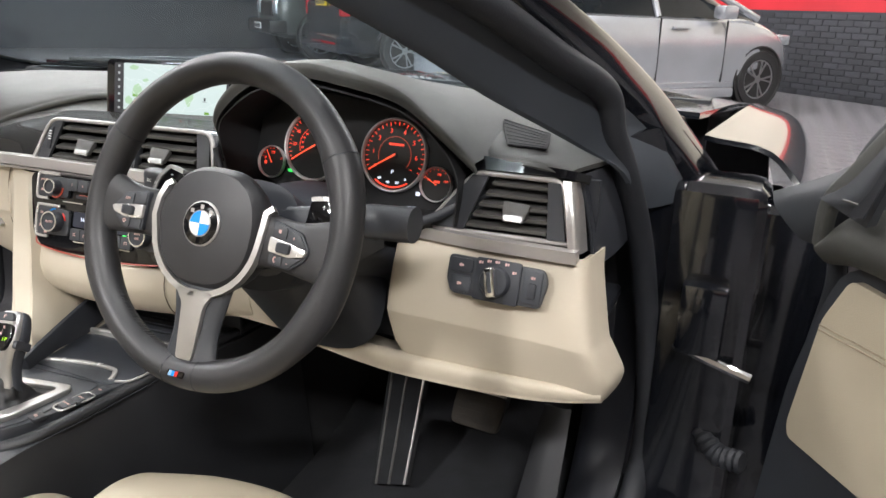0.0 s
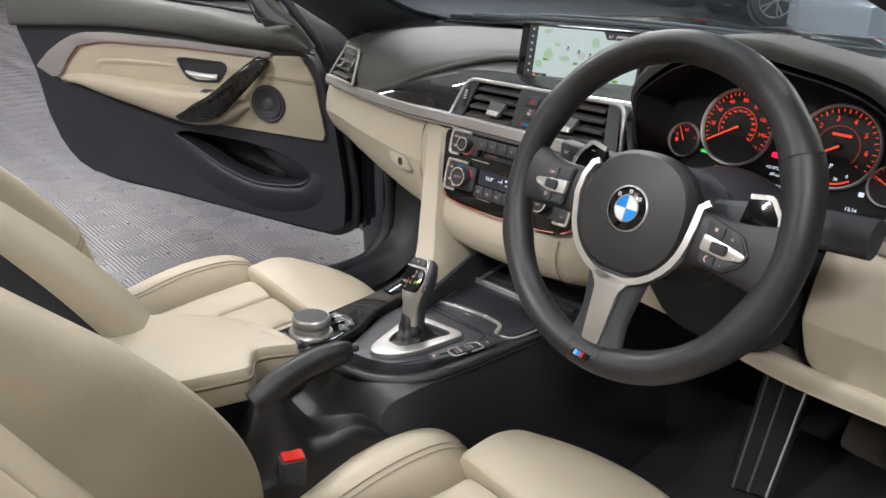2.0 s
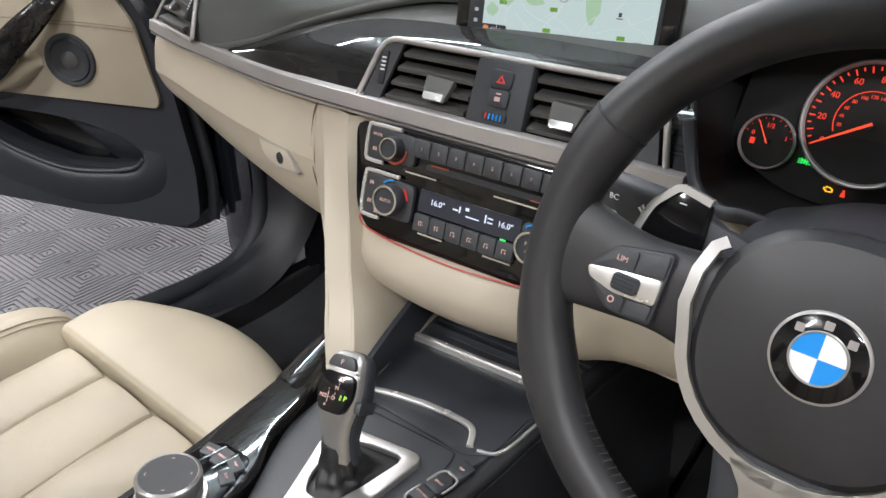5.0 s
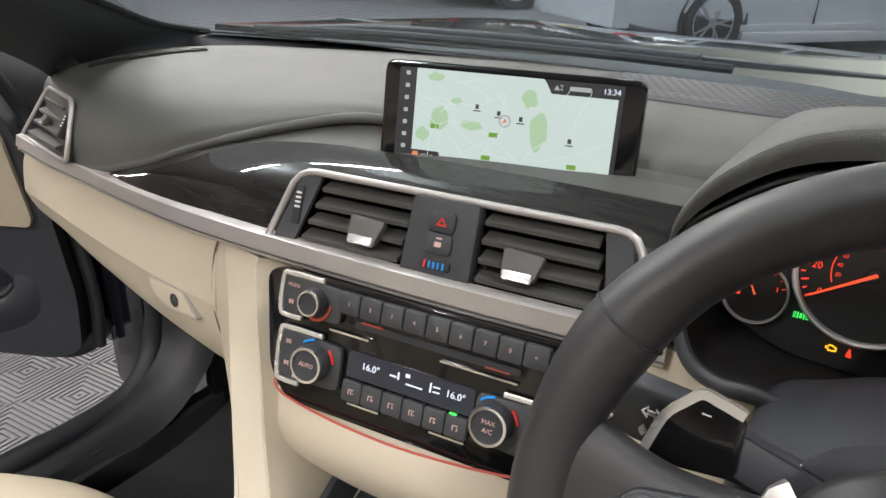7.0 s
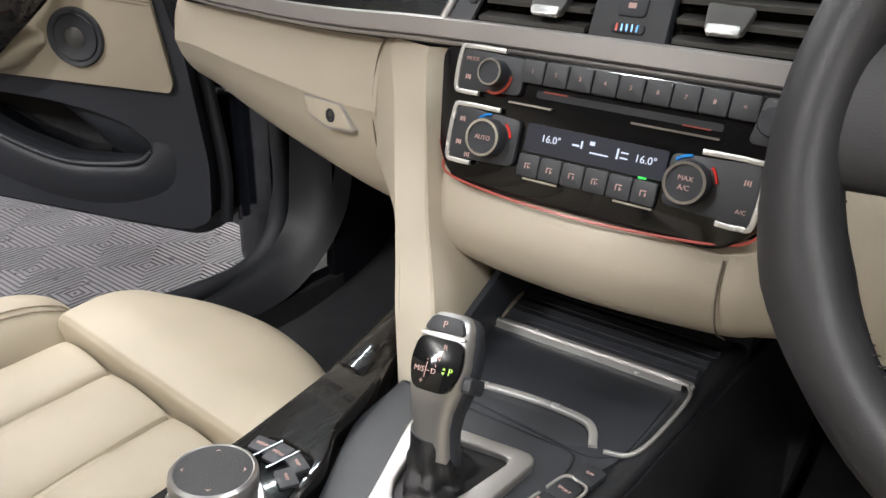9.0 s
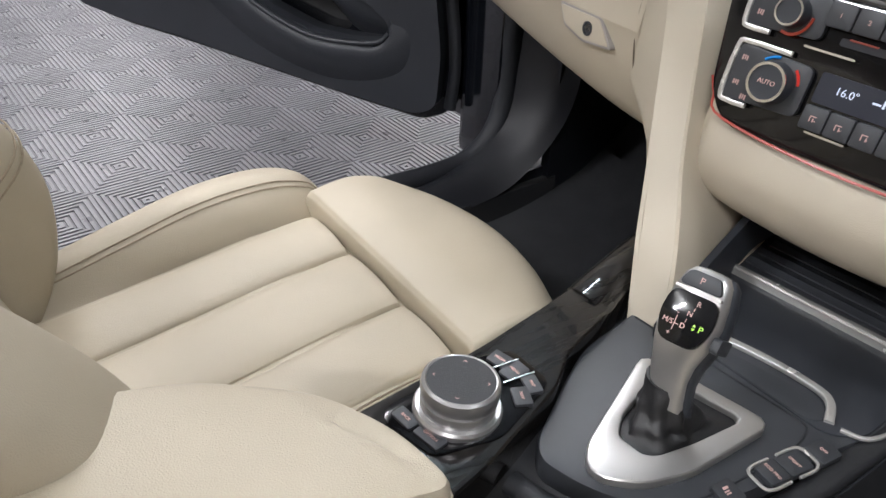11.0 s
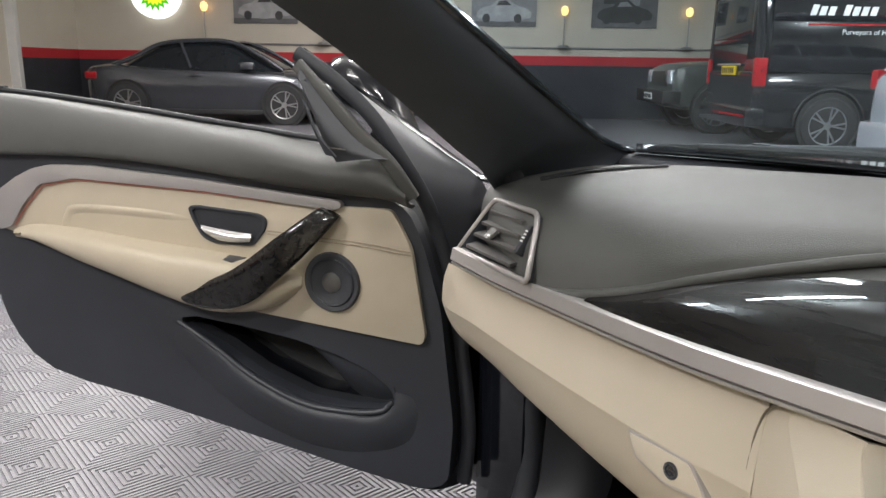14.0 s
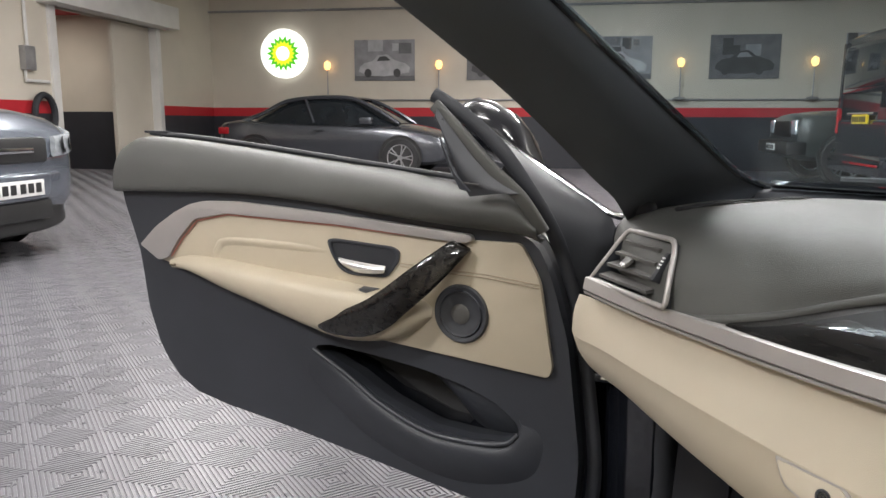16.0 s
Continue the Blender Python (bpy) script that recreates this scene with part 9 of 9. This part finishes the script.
# graphite coupe
vehicle("parked_coupe", "graphite two-door coupe parked along the wall", "car", put(-4.30, 13.80, 0), P_GREY,
        [(-2.20, 0.62, 0.42, 0.80, 0.02), (-2.12, 0.78, 0.28, 0.92, 0.03), (-1.75, 0.86, 0.22, 0.955, 0.05), (-1.3, 0.885, 0.19, 0.93, 0.05), (-0.4, 0.88, 0.18, 0.90, 0.05), (0.5, 0.88, 0.18, 0.885, 0.06), (1.1, 0.88, 0.19, 0.86, 0.08), (1.6, 0.87, 0.20, 0.79, 0.09), (2.0, 0.80, 0.24, 0.68, 0.08), (2.18, 0.62, 0.30, 0.58, 0.04)],
        [(-1.62, 0.66, 0.93, 0.46, 0.99), (-1.35, 0.72, 0.93, 0.50, 1.14), (-0.85, 0.76, 0.92, 0.56, 1.34), (-0.2, 0.77, 0.91, 0.58, 1.405), (0.3, 0.77, 0.90, 0.58, 1.37), (0.8, 0.75, 0.90, 0.58, 1.15), (1.18, 0.72, 0.89, 0.60, 0.94)],
        [(-0.95, 0.55, 1.335), (-0.5, 0.575, 1.40), (0.0, 0.58, 1.415), (0.38, 0.575, 1.375)],
        [([(1.22, 0.72, 0.92), (0.8, 0.66, 1.17), (0.34, 0.60, 1.365), (-0.2, 0.60, 1.395), (-0.9, 0.58, 1.33), (-1.35, 0.60, 1.12), (-1.75, 0.66, 0.96)], 0.038), ([(-0.35, 0.755, 0.93), (-0.55, 0.60, 1.36)], 0.03)],
        [(-1.42, 0.915), (1.27, 0.910)], 0.340,
        [("tail_lamp", -2.165, -1.96, -0.835, -0.50, 0.73, 0.86, LENS_RED, 0.03), ("tail_lamp", -2.165, -1.96, 0.50, 0.835, 0.73, 0.86, LENS_RED, 0.03), ("head_lamp", 1.86, 2.06, -0.78, -0.44, 0.60, 0.70, LENS_CLEAR, 0.03), ("head_lamp", 1.86, 2.06, 0.44, 0.78, 0.60, 0.70, LENS_CLEAR, 0.03), ("side_skirt", -1.0, 0.9, -0.895, -0.86, 0.17, 0.25, INK, 0.01), ("door_mirror", 0.55, 0.78, -1.00, -0.84, 0.92, 1.04, P_GREY, 0.03), ("door_handle", -0.32, -0.12, -0.905, -0.86, 0.80, 0.825, P_GREY, 0.01), ("intake", 2.05, 2.20, -0.55, 0.55, 0.26, 0.44, INK, 0.02)])

# black van
van = vehicle("parked_van", "black panel van with white lettering bars on its side", "van", put(6.10, 10.65, 0), P_BLACK,
        [(-2.46, 0.84, 0.42, 0.98, 0.0), (-2.42, 0.92, 0.32, 1.02, 0.0), (-2.0, 0.95, 0.26, 1.04, 0.0), (-0.8, 0.955, 0.24, 1.04, 0.0), (0.8, 0.955, 0.24, 1.03, 0.0), (1.5, 0.95, 0.25, 1.02, 0.04), (2.1, 0.92, 0.27, 0.98, 0.08), (2.40, 0.80, 0.34, 0.80, 0.05), (2.46, 0.65, 0.42, 0.70, 0.0)],
        [(-2.43, 0.88, 1.0, 0.74, 2.06), (-2.36, 0.90, 1.0, 0.78, 2.11), (-1.5, 0.90, 1.0, 0.79, 2.13), (0.4, 0.90, 1.0, 0.79, 2.13), (0.85, 0.89, 1.0, 0.77, 2.02), (1.3, 0.87, 1.0, 0.76, 1.55), (1.80, 0.84, 1.0, 0.74, 1.10)],
        [(-2.40, 0.76, 2.11), (-2.0, 0.79, 2.14), (0.2, 0.79, 2.145), (0.7, 0.78, 2.09), (0.9, 0.77, 2.01)],
        [([(1.85, 0.84, 1.06), (1.3, 0.80, 1.55), (0.88, 0.77, 2.02)], 0.05), ([(-2.40, 0.905, 1.0), (-2.42, 0.80, 2.05)], 0.06)],
        [(-1.50, 0.960), (1.50, 0.960)], 0.350,
        [("tail_lamp", -2.47, -2.32, -0.960, -0.84, 0.82, 1.18, LENS_RED, 0.03), ("tail_lamp", -2.47, -2.32, 0.84, 0.960, 0.82, 1.18, LENS_RED, 0.03), ("rear_window_frame", -2.47, -2.40, -0.76, 0.76, 1.36, 2.00, P_BLACK, 0.03), ("rear_window", -2.475, -2.42, -0.70, 0.70, 1.42, 1.95, CAR_GLASS, 0.02), ("number_plate", -2.50, -2.47, -0.30, 0.22, 0.96, 1.08, PLATE_Y, 0.004), ("rear_bumper", -2.54, -2.30, -0.95, 0.95, 0.32, 0.56, P_BLACK, 0.04), ("side_panel", -2.30, 0.55, -0.945, -0.86, 1.0, 1.62, P_BLACK, 0.03), ("upper_side", -2.30, 0.45, -0.905, -0.80, 1.55, 2.06, P_BLACK, 0.04), ("rear_handle", -2.49, -2.45, -0.45, 0.45, 1.07, 1.11, CHROME, 0.01), ("bumper_trim", -2.545, -2.50, -0.90, 0.30, 0.44, 0.47, LENS_RED, 0.005)], 5)
VM = put(6.10, 10.65, 0)
for x0, n in ((-1.86, 3), (-1.46, 4), (-0.94, 11)):
    for k in range(n):
        x, h = x0 + k * 0.108, 0.125 if k == 0 else 0.105
        part("lettering_bar", moved(prism([(x, 1.69), (x + 0.078, 1.69), (x + 0.078 + h * 0.25, 1.69 + h), (x + h * 0.25, 1.69 + h)], 0.0, 0.002), VM @ axes_at((0, -0.9055, 0), (1, 0, 0), (0, -1, 0))), WHITE_MARK, van, "white slanted lettering bar" if k == 0 else "")
part("lettering_rule", moved(box(-1.88, 0.3, -0.950, -0.9455, 1.570, 1.592), VM), LENS_RED, van, "thin red rule")
letters("Purveyors of High End &", 0.088, VM @ axes_at((-1.02, -0.947, 1.49), (1, 0, 0), (0, -1, 0)), WHITE_MARK, van)
part("arch_lip", moved(tube([V(-1.50 + 0.44 * math.cos(a), -0.958, 0.36 + 0.44 * math.sin(a)) for a in [math.pi * k / 20 for k in range(21)]], 0.022, 8), VM), P_BLACK, van, "gloss black wheel arch lip")

# silver hatchback
vehicle("parked_hatchback", "silver hatchback with side skirts parked beside the van", "car", put(5.75, 6.42, 0), P_SILVER,
        [(-1.98, 0.66, 0.42, 0.86, 0.02), (-1.92, 0.80, 0.28, 1.0, 0.02), (-1.6, 0.87, 0.20, 1.02, 0.03), (-1.0, 0.885, 0.16, 0.99, 0.03), (0.0, 0.885, 0.15, 0.97, 0.04), (0.7, 0.885, 0.15, 0.95, 0.05), (1.3, 0.88, 0.18, 0.93, 0.10), (1.7, 0.85, 0.20, 0.84, 0.10), (2.0, 0.76, 0.24, 0.72, 0.07), (2.15, 0.58, 0.30, 0.60, 0.03)],
        [(-1.80, 0.68, 0.98, 0.50, 1.25), (-1.64, 0.74, 0.98, 0.56, 1.42), (-1.2, 0.78, 0.97, 0.60, 1.50), (-0.3, 0.79, 0.96, 0.61, 1.52), (0.3, 0.79, 0.95, 0.60, 1.47), (0.9, 0.77, 0.95, 0.60, 1.22), (1.45, 0.74, 0.94, 0.60, 0.98)],
        [(-1.72, 0.55, 1.43), (-1.3, 0.60, 1.505), (-0.4, 0.61, 1.525), (0.32, 0.60, 1.475)],
        [([(1.50, 0.74, 0.97), (0.9, 0.69, 1.22), (0.32, 0.62, 1.47), (-0.4, 0.63, 1.51), (-1.3, 0.62, 1.495), (-1.68, 0.60, 1.40), (-1.88, 0.72, 1.02)], 0.04), ([(0.05, 0.79, 0.97), (-0.05, 0.64, 1.49)], 0.035), ([(-1.05, 0.785, 0.98), (-1.15, 0.63, 1.48)], 0.035)],
        [(-1.08, 0.865), (1.50, 0.865)], 0.315,
        [("side_skirt", -0.80, 1.10, -0.935, -0.86, 0.13, 0.24, P_SILVER, 0.03), ("sill_strip", -0.8, 1.1, -0.9, -0.87, 0.24, 0.30, P_SILVER, 0.01), ("tail_lamp", -1.965, -1.80, -0.845, -0.72, 0.86, 1.04, LENS_RED, 0.03), ("tail_lamp", -1.965, -1.80, 0.72, 0.845, 0.86, 1.04, LENS_RED, 0.03), ("number_plate", -2.01, -1.97, -0.26, 0.26, 0.78, 0.90, PLATE_Y, 0.004), ("rear_bumper", -2.05, -1.86, -0.80, 0.80, 0.26, 0.58, P_SILVER, 0.05), ("head_lamp", 1.78, 2.02, -0.78, -0.50, 0.68, 0.80, LENS_CLEAR, 0.03), ("head_lamp", 1.78, 2.02, 0.50, 0.78, 0.68, 0.80, LENS_CLEAR, 0.03), ("door_mirror", 0.72, 0.92, -1.04, -0.86, 0.96, 1.10, P_SILVER, 0.04), ("door_handle", 0.18, 0.40, -0.91, -0.87, 0.85, 0.875, P_SILVER, 0.01), ("door_gap", 0.93, 0.936, -0.892, -0.87, 0.30, 0.95, INK, 0.0), ("door_gap", 0.02, 0.026, -0.892, -0.87, 0.30, 0.96, INK, 0.0)])

# dark off-roader beyond the van
vehicle("parked_offroader", "dark grey-green off-roader with a boxy front", "car", put(5.62, 13.55, 180), P_GREEN,
        [(-2.2, 0.88, 0.42, 1.10, 0.0), (-2.1, 0.95, 0.36, 1.14, 0.0), (-1.0, 0.96, 0.34, 1.14, 0.0), (0.6, 0.96, 0.34, 1.13, 0.02), (1.2, 0.95, 0.35, 1.13, 0.05), (2.0, 0.93, 0.38, 1.08, 0.05), (2.18, 0.86, 0.42, 0.98, 0.02)],
        [(-2.12, 0.88, 1.1, 0.80, 1.88), (-1.5, 0.90, 1.1, 0.80, 1.93), (0.2, 0.90, 1.1, 0.80, 1.92), (0.75, 0.88, 1.1, 0.78, 1.60), (1.05, 0.86, 1.1, 0.78, 1.16)],
        [(-2.15, 0.80, 1.93), (-1.0, 0.81, 1.95), (0.25, 0.80, 1.925)],
        [([(1.08, 0.86, 1.14), (0.7, 0.82, 1.6), (0.28, 0.80, 1.90)], 0.05), ([(-0.6, 0.89, 1.12), (-0.6, 0.81, 1.9)], 0.04)],
        [(-1.4, 0.93), (1.45, 0.93)], 0.40,
        [("head_lamp", 2.12, 2.22, -0.80, -0.52, 0.78, 1.02, LENS_CLEAR, 0.05), ("head_lamp", 2.12, 2.22, 0.52, 0.80, 0.78, 1.02, LENS_CLEAR, 0.05), ("grille", 2.15, 2.21, -0.48, 0.48, 0.74, 1.0, INK, 0.02), ("front_bumper", 2.05, 2.36, -0.94, 0.94, 0.46, 0.68, INK, 0.04), ("number_plate", 2.36, 2.375, -0.26, 0.26, 0.52, 0.63, PLATE_W, 0.003)], 6)

# blue-grey crossover facing the car
vehicle("parked_crossover", "blue-grey crossover parked nose out with a dark grille", "car", put(-5.95, 4.42, 0), P_STEEL,
        [(-2.15, 0.80, 0.40, 1.0, 0.0), (-1.8, 0.90, 0.30, 1.06, 0.02), (-0.5, 0.92, 0.24, 1.04, 0.03), (0.6, 0.92, 0.24, 1.03, 0.06), (1.3, 0.91, 0.26, 1.00, 0.10), (1.85, 0.87, 0.30, 0.99, 0.08), (2.10, 0.76, 0.34, 0.90, 0.05), (2.19, 0.62, 0.42, 0.82, 0.02)],
        [(-1.95, 0.74, 1.02, 0.58, 1.40), (-1.3, 0.80, 1.02, 0.62, 1.58), (-0.2, 0.81, 1.02, 0.63, 1.60), (0.4, 0.80, 1.02, 0.62, 1.52), (1.2, 0.78, 1.02, 0.64, 1.06)],
        [(-1.8, 0.60, 1.50), (-0.6, 0.63, 1.615), (0.42, 0.62, 1.53)],
        [([(1.25, 0.78, 1.04), (0.8, 0.72, 1.3), (0.42, 0.64, 1.52)], 0.045)],
        [(-1.32, 0.89), (1.32, 0.89)], 0.345,
        [("grille", 2.12, 2.205, -0.40, 0.40, 0.68, 0.86, INK, 0.03), ("number_plate", 2.25, 2.262, -0.26, 0.26, 0.46, 0.57, PLATE_W, 0.003), ("chrome_bar", 2.20, 2.22, -0.24, 0.24, 0.75, 0.79, CHROME, 0.01), ("lower_grille", 2.10, 2.215, -0.40, 0.40, 0.28, 0.42, INK, 0.03)])
XM = put(-5.95, 4.42, 0)
xo = bpy.data.objects["parked_crossover"]
part("bumper", moved(sweep(cr([V(1.68, -0.905, 0.54), V(1.93, -0.86, 0.54), V(2.08, -0.72, 0.53), V(2.17, -0.45, 0.52), V(2.20, 0.0, 0.52), V(2.17, 0.45, 0.52), V(2.08, 0.72, 0.53), V(1.93, 0.86, 0.54), V(1.68, 0.905, 0.54)], 5), rrect(-0.035, 0.035, -0.10, 0.10, 0.03), up=(0, 0, 1)), XM), P_STEEL, xo, "painted bumper")
part("lower_bumper", moved(sweep(cr([V(1.66, -0.89, 0.34), V(1.90, -0.84, 0.32), V(2.05, -0.68, 0.30), V(2.13, -0.40, 0.28), V(2.15, 0.0, 0.28), V(2.13, 0.40, 0.28), V(2.05, 0.68, 0.30), V(1.90, 0.84, 0.32), V(1.66, 0.89, 0.34)], 5), rrect(-0.03, 0.03, -0.09, 0.09, 0.03), up=(0, 0, 1)), XM), INK, xo, "black lower bumper")
for sy in (-1, 1):
    lm = part("head_lamp", moved(sweep(cr([V(2.215, sy * 0.44, 0.79), V(2.185, sy * 0.60, 0.80), V(2.115, sy * 0.740, 0.82), V(1.93, sy * 0.865, 0.86)], 5), rrect(-0.018, 0.018, -0.075, 0.075, 0.016), up=(0, 0, 1)), XM), LENS_CLEAR, xo, "clear head lamp with dark reflectors")
    for x, y, r in ((2.215, 0.535, 0.060), (2.165, 0.675, 0.052)):
        part("reflector", moved(lathe([(0, 0.0), (r * 0.5, 0.006), (r * 0.9, 0.018), (r, 0.020), (r, 0.012), (0, -0.004)], 20), XM @ axes_at((x, sy * y, 0.80), (0.55 * -sy, 0.83, 0), (0.83, 0.55 * sy, 0.1))), PIANO, lm)
    part("fog_lamp", moved(lathe([(0, 0.0), (0.040, 0.006), (0.046, 0.0), (0, -0.01)], 18), XM @ axes_at((2.085, sy * 0.66, 0.33), (0.3 * -sy, 0.95, 0), (0.95, 0.3 * sy, 0))), LENS_CLEAR, xo)

# ---- floor: painted bricks of the east wall and ribbed tiles, last ----
bme = bpy.data.meshes.new("brick")
bb = box(-0.008, 0.0, 0.004, 0.219, 0.004, 0.071, 0.002, 1)
bb.to_mesh(bme)
bb.free()
bme.materials.append(BRICK)
rows_ = 14
for j in range(rows_):
    for i in range(20):
        br = new("brick", bme)
        br.parent = we
        br.matrix_basis = G @ Matrix.Translation((A1 - 0.001, 4.0 + i * 0.225 + (0.1125 if j % 2 else 0), 0.0 + j * 0.075))

CELL, PITCH = 0.2, 0.0142


def cell_ribs(verts, faces, cx, cy):
    """Concentric square ribs round one cell."""
    for k in range(7):
        ro = CELL / 2 - 0.0012 - k * PITCH
        ri = ro - 0.0098
        if ri <= 0.001:
            ri = 0.0005
        n = len(verts)
        for rr, z in ((ro, -0.0042), (ro - 0.0010, 0.0), (ri + 0.0010 if k < 6 else ri, 0.0), (ri, -0.0042)):
            verts += [(cx - rr, cy - rr, z), (cx + rr, cy - rr, z), (cx + rr, cy + rr, z), (cx - rr, cy + rr, z)]
        for b in range(3):
            for q in range(4):
                faces.append((n + 4 * b + q, n + 4 * b + (q + 1) % 4, n + 4 * (b + 1) + (q + 1) % 4, n + 4 * (b + 1) + q))


def tile_mesh(nx, ny):
    verts, faces = [], []
    for i in range(2 * nx):
        for j in range(2 * ny):
            cell_ribs(verts, faces, (i + 0.5) * CELL, (j + 0.5) * CELL)
    n = len(verts)
    verts += [(0, 0, -0.0040), (0.4 * nx, 0, -0.0040), (0.4 * nx, 0.4 * ny, -0.0040), (0, 0.4 * ny, -0.0040)]
    faces.append((n, n + 1, n + 2, n + 3))
    me = bpy.data.meshes.new("floor_tile")
    me.from_pydata(verts, [], faces)
    me.materials.append(TILE)
    me.materials.append(TILE_GAP)
    me.polygons[len(faces) - 1].material_index = 1
    me.update()
    return me


FM = Matrix.Translation((-1.4155, 0.161, 0.0)) @ Matrix.Rotation(radians(2.2), 4, "Z") @ Matrix.Translation((-0.1, -0.1, 0))
floor = tagged(part("floor", moved(box(-3.7, 0.0, -3.6, 3.6, -0.022, -0.0095), FM), TILE_GAP), "grey interlocking ribbed floor tiles", "", "", "structure")
one, big = tile_mesh(1, 1), tile_mesh(5, 5)
for i in range(-8, 2):
    for j in range(-6, 9):
        t_ = new("floor_tile", one)
        t_.parent = floor
        t_.matrix_basis = FM @ Matrix.Translation((i * 0.4, j * 0.4, 0))
# the rest of the hall, too many tiles to count
vv, ff = [], []
bv = np.empty(len(big.vertices) * 3, dtype=np.float32)
big.vertices.foreach_get("co", bv)
bv = bv.reshape(-1, 3)
bf = np.empty(len(big.loops), dtype=np.int32)
big.loops.foreach_get("vertex_index", bf)
bf = bf.reshape(-1, 4)
for bi in range(-9, 6):
    for bj in range(-5, 8):
        x0, y0 = 0.8 + bi * 2.0 - 4.0, bj * 2.0 - 2.4
        if x0 + 2.0 > -3.2 + 0.001 and x0 < 0.8 - 0.001 and y0 + 2.0 > -2.4 + 0.001 and y0 < 3.6 - 0.001:
            continue
        g_ = G.inverted() @ (FM @ V(x0 + 1.0, y0 + 1.0, 0))
        if not (A0 - 5.0 < g_.x < A1 + 1.3 and C0 - 1 < g_.y < C1 + 1.3):
            continue
        ff.append(bf + sum(len(q) for q in vv))
        vv.append(bv + np.array((x0, y0, 0), dtype=np.float32))
vv, ff = np.concatenate(vv), np.concatenate(ff)
rest = bpy.data.meshes.new("floor_tiles")
rest.vertices.add(len(vv))
rest.vertices.foreach_set("co", vv.ravel())
rest.loops.add(ff.size)
rest.loops.foreach_set("vertex_index", ff.ravel().astype(np.int32))
rest.polygons.add(len(ff))
rest.polygons.foreach_set("loop_start", np.arange(0, ff.size, 4, dtype=np.int32))
rest.shade_flat()
rest.materials.append(TILE)
rest.materials.append(TILE_GAP)
rest.polygons.foreach_set("material_index", np.tile(np.array([0] * (len(bf) - 1) + [1], dtype=np.int32), len(ff) // len(bf)))
rest.update(calc_edges=True)
rest.validate()
t_ = tagged(new("floor_tiles", rest), "grey interlocking ribbed floor tiles across the hall", "", "", "stuff")
t_.matrix_basis = FM
